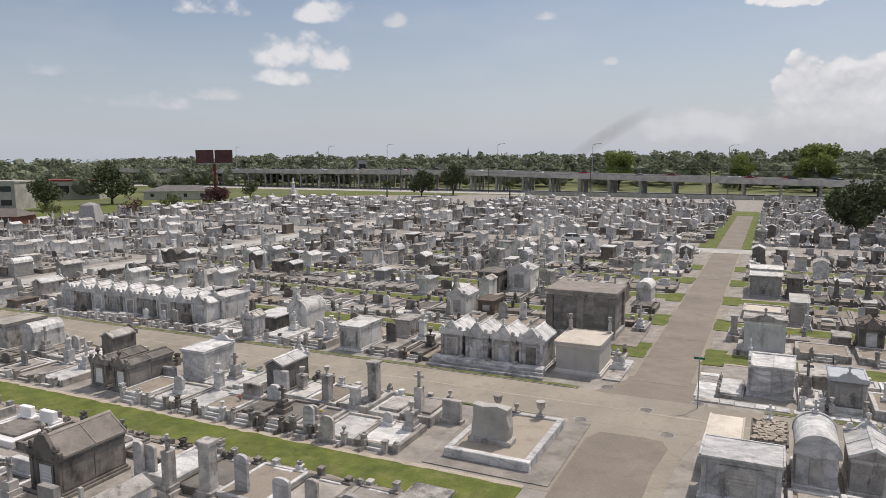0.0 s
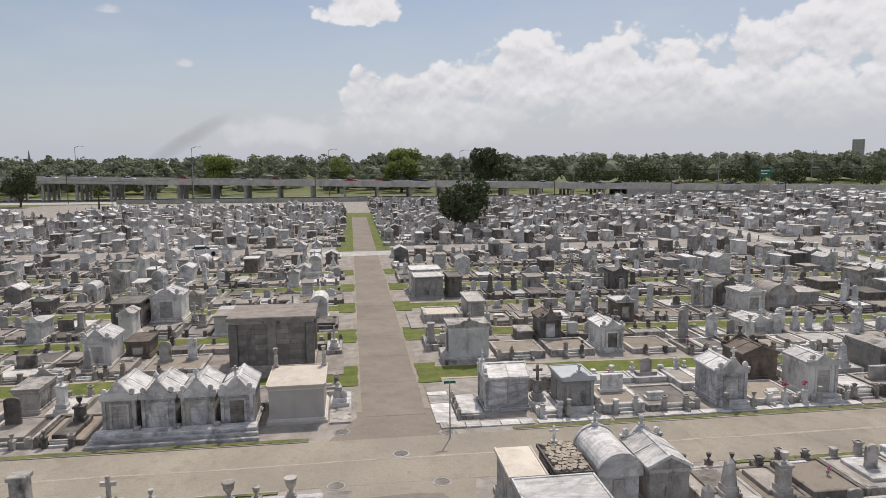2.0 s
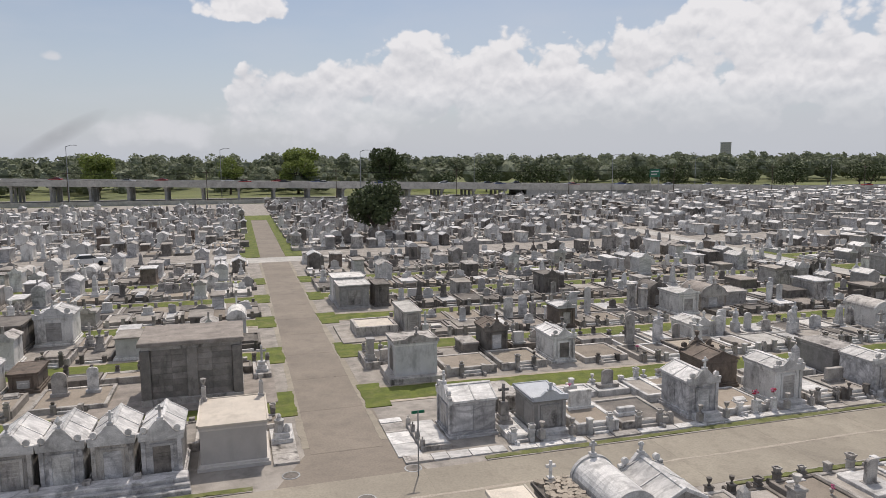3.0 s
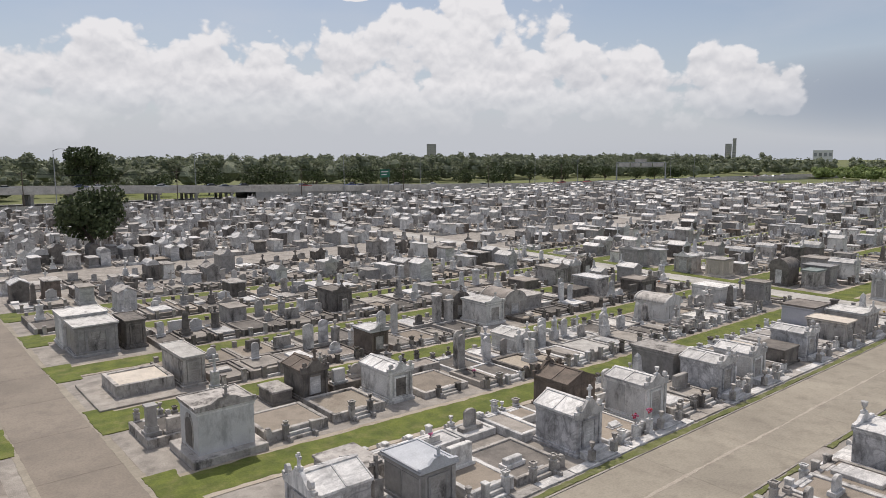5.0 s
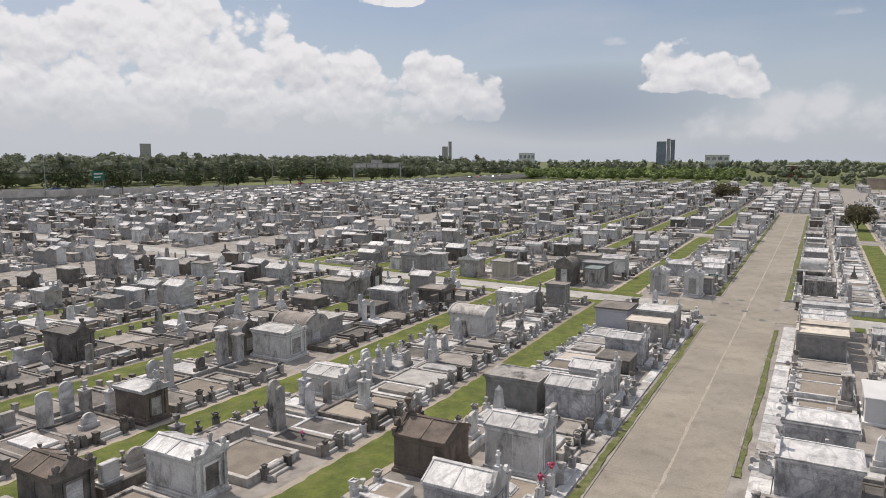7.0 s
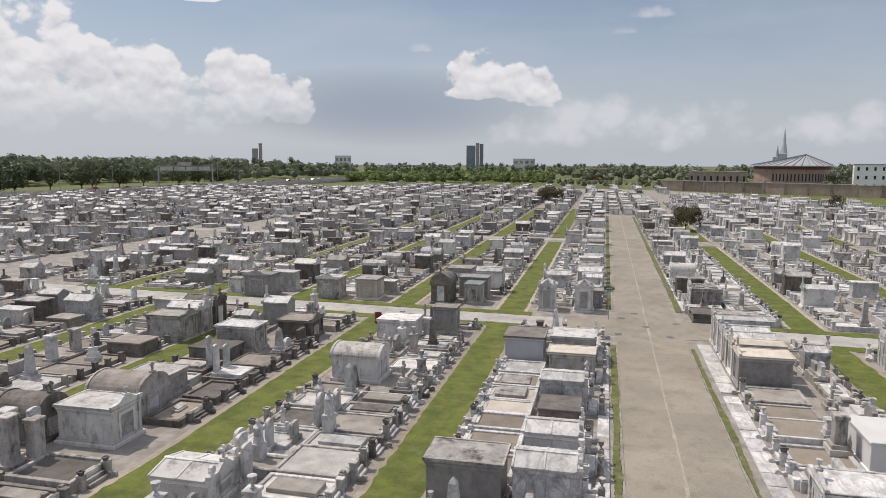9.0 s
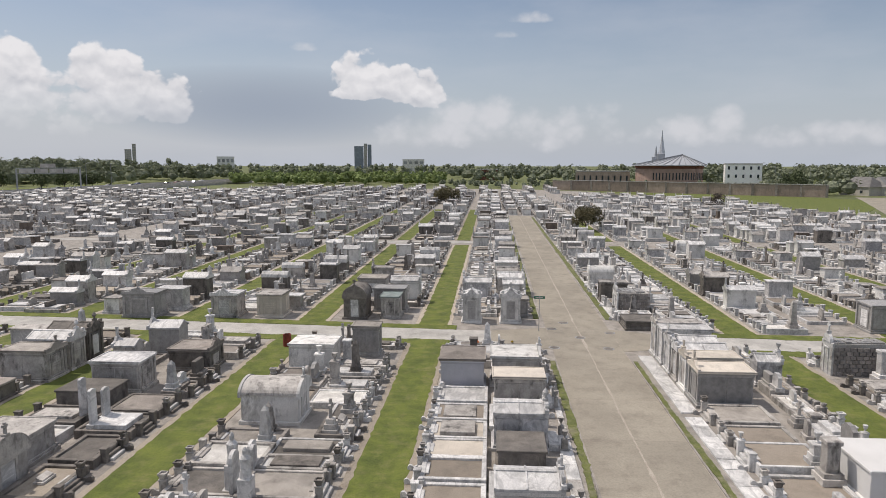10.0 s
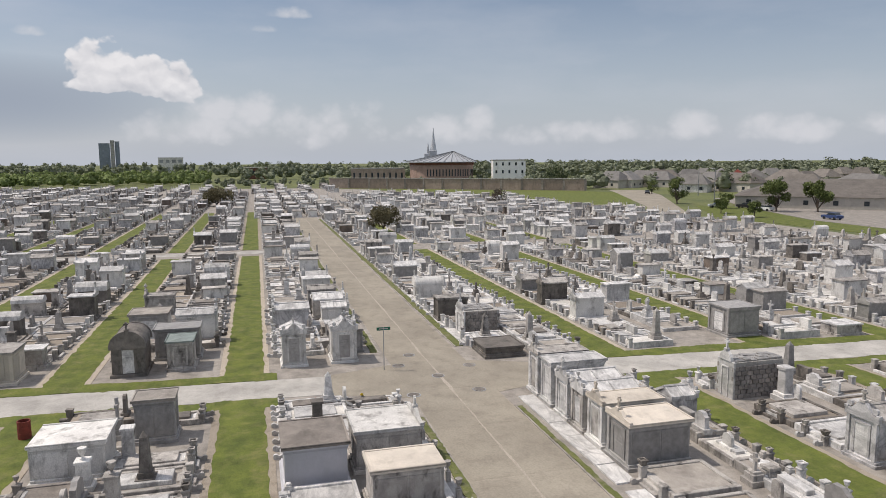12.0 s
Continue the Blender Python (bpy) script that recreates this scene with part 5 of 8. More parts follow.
for kind, x0, x1, y0, y1, face, h, label, kw in (
        ("gable_tomb", 22.4, 25.0, 7.6, 10.4, 1, 1.75, "plain brown cement gabled tomb", dict(wall=BROWN, roof=BROWN, rise=0.5)),
        ("flat_tomb", 31.3, 33.6, 6.75, 10.1, 1, 2.05, "plain grey granite box tomb behind a marble one", dict(wall=GRANITE, roof=LIMESTONE, front=False, plain=True)),
        ("flat_tomb", 51.8, 55.0, 6.9, 9.8, 1, 2.0, "pale lilac plastered box tomb with a brown roof", dict(wall=LILAC, roof=ROOFCEMENT, front=False, plain=True)),
        ("flat_tomb", 4.4, 7.5, 14.6, 17.3, -1, 2.65, "tall whitewashed tomb with a stained plinth", dict(wall=LIMEWASH, roof=LIMESTONE, fin="cross", plain=True)),
        ("gable_tomb", 12.2, 14.1, 19.0, 21.7, -1, 1.85, "black mildewed gabled tomb with lichen on its roof", dict(wall=DARKSTONE, roof=BROWN, rise=0.4)),
        ("low_tomb", 10.6, 12.0, 19.6, 21.7, -1, 0.85, "low dark stone box tomb", dict(wall=DARKSTONE)),
        ("gable_tomb", 15.9, 17.8, 15.5, 18.8, -1, 1.85, "plastered tomb with a dark inscribed tablet", dict(wall=PLASTER, roof=MARBLE, fin="cross", rise=0.3, door=DARKSTONE)),
        ("gable_tomb", 28.9, 31.4, 18.0, 20.9, -1, 1.2, "low whitewashed plaster gabled tomb", dict(wall=PLASTER, roof=PLASTER, rise=0.25)),
        ("flat_tomb", 4.1, 7.3, 37.8, 40.8, -1, 2.3, "smooth pale grey box tomb", dict(wall=GRANITE, roof=PLASTER, front=False)),
        ("flat_tomb", 4.0, 7.4, 41.2, 44.4, -1, 2.5, "large smooth white box tomb", dict(wall=PLASTER, roof=PLASTER, front=False)),
        ("flat_tomb", 7.6, 9.3, 37.9, 41.2, -1, 2.2, "dark stone tomb with a hipped roof", dict(wall=DARKSTONE, roof=DARKSTONE, front=False)),
        ("flat_tomb", 7.7, 9.4, 26.1, 30.4, -1, 2.0, "brick tomb with a crumbling shell roof", dict(wall=LIMESTONE, roof=SHELLS, front=False)),
        ("flat_tomb", 25.4, 27.3, 37.6, 41.0, -1, 2.2, "black stained tomb with a carved front", dict(wall=DARKSTONE, roof=DARKSTONE, fin="urn")),
        ("flat_tomb", 33.2, 35.6, 25.8, 29.2, -1, 1.95, "white plastered tomb with a flat roof", dict(wall=PLASTER, roof=PLASTER, fin="cross")),
        ("barrel_tomb", 32.6, 34.8, 29.5, 32.2, -1, 1.4, "dark mildewed barrel-roofed tomb", dict(wall=DARKSTONE, roof=DARKSTONE)),
        ("barrel_tomb", 36.3, 39.1, 26.7, 30.0, -1, 1.5, "rubble barrel-roofed tomb with flaking plaster", dict(wall=LIMESTONE, roof=ROOFCEMENT, rise=0.85)),
        ("flat_tomb", 39.6, 42.2, 27.4, 30.3, -1, 1.5, "stained grey plastered box tomb", dict(wall=LIMESTONE, roof=LIMESTONE, front=False, plain=True)),
        ("low_tomb", 47.2, 49.6, 27.8, 31.0, -1, 1.1, "low black stone box tomb with a bare top", dict(wall=DARKSTONE, lid=DARKFILL)),
        ("low_tomb", 47.4, 49.7, 34.8, 37.7, -1, 1.0, "low black stone box tomb", dict(wall=DARKSTONE, lid=ROOFCEMENT)),
        ("flat_tomb", 51.6, 53.9, 34.2, 37.6, -1, 2.0, "tomb of squared grey blocks with a tiled top", dict(wall=LIMESTONE, roof=CEMENT, fin="cross")),
        ("gable_tomb", 54.1, 56.0, 34.2, 37.4, -1, 2.1, "pale gabled tomb with a sooty front", dict(wall=LIMESTONE, roof=MARBLE, rise=0.4, fin="ball")),
        ("gable_tomb", 56.2, 58.2, 34.2, 37.4, -1, 2.2, "dark gabled tomb with a white tablet", dict(wall=DARKSTONE, roof=DARKSTONE, rise=0.4, door=PLASTER, fin="ball")),
        ("barrel_tomb", 45.7, 48.3, 16.6, 19.9, -1, 1.6, "rough white plastered tomb with a low rounded top", dict(wall=PLASTER, roof=LIMESTONE, rise=0.6)),
        ("flat_tomb", 55.3, 58.0, 16.9, 20.1, 1, 1.8, "white plastered tomb with a raised roof edge", dict(wall=PLASTER, roof=PLASTER, front=False)),
        ("flat_tomb", 58.9, 60.7, 14.5, 16.6, -1, 2.2, "grey granite tomb with a rounded roof", dict(wall=GRANITE, roof=CEMENT, front=False)),
        ("flat_tomb", 54.5, 57.2, 25.0, 28.0, -1, 1.5, "dark mildewed box tomb with a brown roof", dict(wall=DARKSTONE, roof=ROOFCEMENT, fin="urn")),
        ("flat_tomb", 49.9, 52.3, 27.4, 30.6, -1, 1.95, "stained grey box tomb with a pale marble roof", dict(wall=LIMESTONE, roof=MARBLE, front=False)),
        # south side, facing the road
        ("flat_tomb", 3.7, 5.4, -7.3, -4.3, 1, 1.9, "plain tomb with a cream roof slab", dict(wall=LIMESTONE, roof=CREAM, front=False)),
        ("flat_tomb", 5.6, 7.25, -7.2, -4.2, 1, 1.9, "tomb with a roof of crazy stone pieces", dict(wall=LIMESTONE, roof=DARKFILL, front=False)),
        ("barrel_tomb", 7.4, 9.3, -7.2, -4.0, 1, 1.75, "tall white barrel-roofed tomb with a cross", dict(wall=MARBLE, roof=MARBLE)),
        ("gable_tomb", 9.5, 11.5, -7.2, -4.0, 1, 1.8, "marble gabled tomb with a cross", dict(wall=LIMESTONE, roof=MARBLE, fin="cross")),
        ("flat_tomb", 3.7, 7.1, -10.0, -7.6, -1, 2.05, "veined marble tomb with a heavy roof slab", dict(wall=VEINED, roof=MARBLE, front=False)),
        ("flat_tomb", 27.3, 29.7, -8.1, -4.8, 1, 1.95, "grey veined marble tomb with urns on its roof", dict(wall=VEINED, roof=MARBLE, fin="urn")),
        ("flat_tomb", 32.2, 34.6, -8.1, -4.8, 1, 1.85, "grey veined marble tomb with a pale roof slab", dict(wall=VEINED, roof=MARBLE, fin="urn")),
        ("low_tomb", 38.8, 42.4, -11.2, -8.5, -1, 1.5, "smooth bright white box tomb", dict(wall=WHITEWASH, lid=WHITEWASH)),
        ("flat_tomb", 49.9, 52.2, -8.2, -4.9, 1, 2.1, "grey granite tomb with a cream roof slab", dict(wall=GRANITE, roof=CREAM, fin="cross")),
        ("flat_tomb", 52.4, 54.2, -8.3, -4.9, 1, 2.2, "pale plastered tomb with a cream roof and cross", dict(wall=PLASTER, roof=CREAM, fin="cross")),
        ("gable_tomb", 54.4, 56.0, -8.2, -4.9, 1, 2.1, "marble fronted gabled tomb", dict(wall=LIMESTONE, roof=MARBLE, fin="urn", rise=0.3)),
        ("gable_tomb", 56.2, 57.9, -8.2, -4.9, 1, 2.1, "marble fronted gabled tomb with a statue", dict(wall=MARBLE, roof=MARBLE, fin="cross", rise=0.3)),
        ("flat_tomb", 58.3, 60.0, -8.4, -4.9, 1, 2.5, "tall white marble tomb with pilasters", dict(wall=MARBLE, roof=MARBLE, front=False)),
        ("flat_tomb", 60.2, 61.9, -8.2, -4.9, 1, 2.5, "tall white marble tomb at the street corner", dict(wall=MARBLE, roof=LIMESTONE, fin="cross")),
        ("flat_tomb", 68.2, 71.2, -7.4, -4.4, 1, 0.75, "low black granite box tomb", dict(wall=DARKSTONE, roof=DARKFILL, front=False)),
        ("flat_tomb", 68.4, 71.2, -26.9, -24.0 + 0.1, 1, 2.3, "large grey granite tomb with dark doors", dict(wall=GRANITE, roof=GRANITE, front=False)),
        # west of the lane
        ("gable_tomb", -20.2, -17.3, 31.3, 34.6, -1, 2.3, "whitewashed gabled tomb with a marble roof", dict(wall=PLASTER, roof=MARBLE, rise=0.5)),
        ("flat_tomb", -23.0, -20.3, 29.4, 33.2, -1, 2.2, "black stained tomb with a flat roof", dict(wall=DARKSTONE, roof=DARKFILL, front=False)),
        ("gable_tomb", -21.0, -18.9, 17.4, 20.6, -1, 1.95, "small whitewashed gabled tomb with a cross", dict(wall=PLASTER, roof=MARBLE, rise=0.5, fin="cross")),
        ("flat_tomb", -18.8, -16.9, 19.4, 22.2, -1, 1.3, "low brown cement tomb with a flat roof", dict(wall=BROWN, roof=BROWN, front=False)),
        ("flat_tomb", -40.2, -37.8, 6.6, 10.2, -1, 2.3, "white plastered tomb like a cottage", dict(wall=PLASTER, roof=PLASTER)),
        ("barrel_tomb", -31.5, -29.4, 7.4, 10.3, -1, 1.6, "white plastered barrel-roofed tomb", dict(wall=PLASTER, roof=PLASTER)),
        ("low_tomb", -34.4, -31.8, 6.2, 9.8, -1, 1.2, "low dark stone box tomb", dict(wall=DARKSTONE)),
        ("flat_tomb", -23.7, -21.5, 3.5, 6.9, -1, 1.95, "pale plastered tomb with a cornice", dict(wall=PLASTER, roof=PLASTER, front=False)),
        ("flat_tomb", -29.2, -27.0, -7.0, -3.9, 1, 2.1, "veined marble tomb with a scrolled top", dict(wall=MARBLE, roof=MARBLE, fin="urn")),
        ("gable_tomb", -31.5, -29.9, -10.5, -6.6, -1, 1.75, "narrow grey gabled tomb with a white door", dict(wall=ROUGHSTONE, roof=DARKSTONE, rise=0.25, fin="ball", door=WHITEWASH)),
        ("gable_tomb", -33.5, -31.8, -10.5, -7.0, -1, 1.75, "narrow grey gabled tomb with a white door", dict(wall=ROUGHSTONE, roof=DARKSTONE, rise=0.25, fin="ball", door=WHITEWASH)),
        ("flat_tomb", -49.0, -46.3, -7.7, -4.0, 1, 2.2, "tomb of rough grey stone blocks", dict(wall=LIMESTONE, roof=CEMENT, front=False)),
        ("gable_tomb", -23.2, -21.0, -21.6, -18.0, -1, 1.9, "black mildewed tomb with a steep gable", dict(wall=DARKSTONE, roof=ROOFCEMENT, rise=0.8, fin="ball", door=WHITEWASH))):
    ob = hero(kind, x0, x1, y0, y1, face, label, h, round(x0 * 7 + y0), **kw)
    if label.startswith("tall whitewashed"):
        part("niche", Shape().arch_slab(-0.55, 0.55, -0.02, 0.03, 0.5, 2.2, 0.5), LIMESTONE, ob, "shallow arched niche").matrix_local = pose(-1.39, 1.35, 0, 0, 0, -90)
        # no hollow is cut: a dark arched slab paints the niche's shade
        part("recess", Shape().arch_slab(-0.4, 0.4, -0.03, 0.02, 0.6, 2.0, 0.4), DARKFILL, ob).matrix_local = pose(-1.405, 1.35, 0, 0, 0, -90)
        part("base_slab", Shape().box(-1.85, 1.85, -0.4, 3.0, -0.02, 0.4, 0.03), LIMESTONE, ob, "stained stone base slab")
    if "crazy" in label:
        # irregular pale stones bedded in the roof
        rr = random.Random(12)
        for i in range(11):
            for j in range(7):
                cx, cy = -0.70 + 0.232 * j + rr.uniform(-.05, .05) + (0.11 if i % 2 else 0) - 0.05, 0.2 + 0.26 * i + rr.uniform(-.05, .05)
                m = rr.choice([5, 6, 6])
                pts = [(cx + 0.134 * rr.uniform(0.8, 1.18) * math.cos(6.283 * (q + 0.2) / m), cy + 0.148 * rr.uniform(0.8, 1.18) * math.sin(6.283 * (q + 0.2) / m)) for q in range(m)]
                if abs(cx) < 0.66:
                    part("roof_stone", Shape().prism(pts, h - 0.02, h + 0.13 + rr.uniform(0, 0.03), "z"), GRAVEL, ob)
        part("finial", finial(Shape(), rr, 0, 0.12, h + 0.02, 0.8, False, "cross"), MARBLE, ob)
for k in range(9):
    x = -57.5 + 2.15 * k
    hero("gable_tomb", x, x + 2.05, 5.0, 8.4, -1, "white marble gabled tomb in a long row", 2.0, 70 + k, wall=LIMESTONE if k % 2 else PLASTER, roof=MARBLE, rise=0.5)


def west_front(kind, x, y0, y1, depth, h, label, seed, **kw):
    """A tomb across the street corner, its front facing the cross street."""
    TAKEN.append((x, x + depth, y0, y1))
    rng = random.Random(seed)
    parts = {"gable_tomb": gable_tomb, "flat_tomb": flat_tomb, "barrel_tomb": barrel_tomb}[kind](rng, y1 - y0, depth, h, **kw)
    return stand(kind, parts, pose(x, (y0 + y1) / 2, 0, 0, 0, -90), label, "tomb", "tombs in rows")


west_front("gable_tomb", 69.9, 7.4, 9.2, 2.2, 2.35, "pale marble chapel tomb with a cross", 201, wall=PLASTER, roof=MARBLE, fin="cross", rise=0.35, door=GRANITE)
west_front("gable_tomb", 70.0, 4.0, 5.9, 2.2, 2.35, "pale marble chapel tomb with a cross", 202, wall=PLASTER, roof=MARBLE, fin="cross", rise=0.4, door=GRANITE)
west_front("barrel_tomb", 70.6, 17.5, 19.7, 3.0, 2.0, "dark stone tomb with an arched roof", 203, wall=DARKSTONE, roof=DARKSTONE)
west_front("flat_tomb", 71.1, 14.6, 16.5, 2.4, 2.0, "grey stone tomb with a green copper roof", 204, wall=LIMESTONE, roof=COPPER, front=False)
west_front("flat_tomb", 74.0, 14.4, 17.6, 2.2, 2.2, "large grey granite box tomb", 205, wall=GRANITE, roof=GRANITE, front=False)
west_front("flat_tomb", 79.0, 17.0, 20.0, 2.6, 2.3, "large grey granite box tomb", 206, wall=GRANITE, roof=CEMENT, front=False)
west_front("flat_tomb", 69.8, 36.2, 39.4, 2.6, 2.2, "granite tomb with a columned front", 207, wall=GRANITE, roof=GRANITE)
west_front("flat_tomb", 70.4, 29.0, 31.6, 2.6, 2.1, "stained marble tomb at the street corner", 208, wall=LIMESTONE, roof=MARBLE)
west_front("flat_tomb", 70.8, 25.0, 27.6, 2.6, 2.1, "pale tomb with a hipped roof", 209, wall=CREAM, roof=LIMESTONE, front=False)


# the large stone mausoleum by the lane
def mausoleum(x0, x1, y0, y1, h):
    TAKEN.append((x0 - 0.5, x1 + 0.5, y0 - 1.6, y1 + 0.4))
    ob = thing("mausoleum", pose((x0 + x1) / 2, y0, 0), "large dark stone mausoleum with rusticated walls and flat roof", "mausoleum")
    w, d, hw = x1 - x0, y1 - y0, (x1 - x0) / 2
    part("plinth", Shape().box(-hw, hw, 0, d, 0, 0.5, 0.04), LIMESTONE, ob)
    part("body", Shape().box(-hw + 0.25, hw - 0.25, 0.25, d - 0.25, 0.5, h - 0.5), ROUGHSTONE, ob)
    n, hb = 8, (h - 1.0) / 8
    block = [mesh_of("stone_block", Shape().box(-0.5, 0.5, -0.05, 0.05, 0.006, hb - 0.006, 0.008), ROUGHSTONE)]
    for k in range(n):
        z, off = 0.5 + k * hb, 0.5 * (k % 2)
        for face in range(2):
            length = w - 1.2 if face == 0 else d - 1.2
            cnt = int(length)
            for i in range(cnt):
                u = -length / 2 + (i + 0.5) * length / cnt
                for side in (0, 1):
                    b = new("stone_block", block[0])
                    b.parent = ob
                    if face == 0:
                        b.location, b.scale = (u, 0.25 if side == 0 else d - 0.25, z), (length / cnt - 0.012, 1, 1)
                    else:
                        b.location, b.rotation_euler, b.scale = ((-hw + 0.25) * (1 if side else -1), d / 2 + u, z), (0, 0, math.pi / 2), (length / cnt - 0.012, 1, 1)
    for sx in (-1, 1):
        for y in (0.22, d - 0.22):
            part("corner_pier", Shape().box(sx * (hw - 0.3) - 0.28, sx * (hw - 0.3) + 0.28, y - 0.2, y + 0.2, 0.5, h - 0.5, 0.03), ROUGHSTONE, ob)
    part("centre_pier", Shape().box(-0.3, 0.3, 0.1, 0.24, 0.5, h - 0.5, 0.02), ROUGHSTONE, ob)
    part("cornice", Shape().box(-hw + 0.1, hw - 0.1, 0.1, d - 0.1, h - 0.5, h - 0.25, 0.03), LIMESTONE, ob)
    part("roof", Shape().box(-hw - 0.1, hw + 0.1, -0.1, d + 0.1, h - 0.25, h, 0.04), ROOFCEMENT, ob, "brownish flat roof slab")


mausoleum(-10.5, -4.8, 14.4, 18.6, 3.9)
solid("terrace", Shape().box(-13.4, -2.9, 13.2, 19.0, -0.1, 0.09), ROOFCEMENT, "stained brownish cement yard round the mausoleum", "terrace")


# chapel tomb of rough stone blocks with a white front
def stone_chapel(x0, x1, y0, y1, h):
    TAKEN.append((x0, x1, y0, y1))
    ob = thing("stone_chapel_tomb", pose((x0 + x1) / 2, y1, 0, 0, 0, 180), "chapel tomb of rough grey stone blocks with a white front", "tomb")
    w, d, hw = x1 - x0, y1 - y0, (x1 - x0) / 2
    part("body", Shape().box(-hw + 0.06, hw - 0.06, 0.1, d - 0.06, 0, h), CONCRETE, ob)
    me = mesh_of("stone_block", Shape().box(-0.185, 0.185, -0.07, 0.06, 0.012, 0.258, 0.02), ROUGHSTONE)
    rr = random.Random(8)
    for k in range(int(h / 0.27)):
        for face in range(3):
            length = d if face < 2 else w
            for i in range(int(length / 0.4)):
                u = (i + 0.5 + 0.4 * (k % 2 - 0.5)) * 0.4
                b = new("stone_block", me)
                b.parent = ob
                b.scale = (rr.uniform(0.9, 1.02), rr.uniform(0.7, 1.4), 1)
                b.location = ((-hw + 0.06 if face == 0 else hw - 0.06), u, k * 0.27) if face < 2 else (-hw + u, d - 0.06, k * 0.27)
                b.rotation_euler = (0, 0, (-math.pi / 2 if face == 0 else math.pi / 2) if face < 2 else math.pi)
    for i in range(int(d / 0.42)):
        for j in range(int(w / 0.42)):
            part("roof_stone", Shape().box(-hw + 0.42 * j + 0.02, -hw + 0.42 * j + 0.4, 0.42 * i + 0.02, 0.42 * i + 0.4, h, h + rr.uniform(0.05, 0.14), 0.02), GRANITE, ob)
    part("front_wall", Shape().box(-hw - 0.05, hw + 0.05, -0.05, 0.08, 0, h + 0.05, 0.02), MARBLE, ob, "white marble front")
    part("pediment", Shape().arch_slab(-hw * 0.7, hw * 0.7, -0.1, 0.1, h + 0.05, h + 0.6, 0.5), MARBLE, ob)
    part("door", panel(Shape(), -hw * 0.45, hw * 0.45, 0.1, h - 0.3, -0.05), MARBLE, ob)
    part("finial", finial(Shape(), rr, 0, 0, h + 0.6, 0.7, False, "cross"), MARBLE, ob)


stone_chapel(56.7, 58.1, -18.8, -15.4, 2.1)
stone_chapel(74.8, 77.2, -7.8, -4.9, 1.9)


# corner lot with a rough granite block and urns
def corner_lot():
    x0, x1, y0, y1 = -8.0, -3.6, -10.6, -4.5
    TAKEN.append((x0 - 0.6, x1 + 0.8, y0 - 0.8, y1 + 0.7))
    solid("terrace", Shape().box(x0 - 0.7, x1 + 1.2, y0 - 1.0, y1 + 0.9, -0.1, 0.05), CEMENT, "cement apron round the corner lot", "terrace")
    ob = thing("grave_plot", pose(0, 0, 0), "corner grave plot with pale coping filled with tan gravel", "grave plot", "grave plots in rows")
    for a, b, c, d in ((x0, x1, y0, y0 + 0.35), (x0, x1, y1 - 0.35, y1), (x0, x0 + 0.35, y0 + 0.36, y1 - 0.36), (x1 - 0.35, x1, y0 + 0.36, y1 - 0.36)):
        part("coping", Shape().box(a, b, c, d, 0.04, 0.5, 0.03), MARBLE, ob)
    part("bed", Shape().box(x0 + 0.3, x1 - 0.3, y0 + 0.3, y1 - 0.3, 0.04, 0.4), GRAVEL, ob)
    st = thing("headstone", pose(-6.2, -8.7, 0.4), "big rough-hewn granite headstone block", "monument", "grave monuments")
    rr = random.Random(4)
    s = Shape().prism([(-0.95, 0.25), (0.95, 0.25), (1.0, 0.9), (0.9, 1.5), (0.97, 1.85), (0.3, 1.92), (-0.4, 1.86), (-0.95, 1.9), (-0.9, 1.3), (-1.0, 0.8)], -0.3, 0.3)
    s.v = [(x + rr.uniform(-.04, .04), y + rr.uniform(-.06, .06), z + rr.uniform(-.03, .03)) for x, y, z in s.v]
    part("base", Shape().box(-1.15, 1.15, -0.45, 0.45, 0, 0.25, 0.03), LIMESTONE, st)
    part("block", s, CONCRETE, st)
    for x, h in ((-7.4, 0.75), (-6.3, 0.45), (-4.9, 0.75)):
        u = thing("stone_urn", pose(x, y1 - 0.18, 0.5), "carved stone urn standing on the coping", "urn", "stone urns")
        part("urn", urn(Shape(), 0, 0, 0.1, h, 12), LIMESTONE, u)
        part("foot", Shape().box(-0.22, 0.22, -0.17, 0.17, 0, 0.1, 0.01), LIMESTONE, u)


corner_lot()

# open corners that hold no tomb
TAKEN.append((2.4, 7.4, 7.5, 12.0))
hero("low_tomb", 8.0, 10.3, 7.6, 10.4, 1, "low grey plastered box tomb behind a metal-roofed one", 1.0, 77, wall=LIMESTONE, lid=LIMESTONE)

# wide gravel bed beside the lane
TAKEN.append((2.6, 7.6, 24.9, 32.5))
solid("terrace", Shape().box(2.7, 7.6, 25.0, 31.0, -0.1, 0.14, 0.02), CEMENT, "grey cement base under a raised bed", "terrace")
bed = thing("grave_plot", pose(0, 0, 0.14), "high walled cement plot filled with cream gravel", "grave plot", "grave plots in rows")
for a, b, c, d in ((4.0, 7.4, 26.5, 26.75), (4.0, 7.4, 29.6, 29.85), (4.0, 4.25, 26.76, 29.59), (7.15, 7.4, 26.76, 29.59)):
    part("coping", Shape().box(a, b, c, d, 0, 0.75, 0.02), LIMESTONE, bed)
part("bed", Shape().box(4.2, 7.2, 26.7, 29.6, 0, 0.66), CREAM, bed)


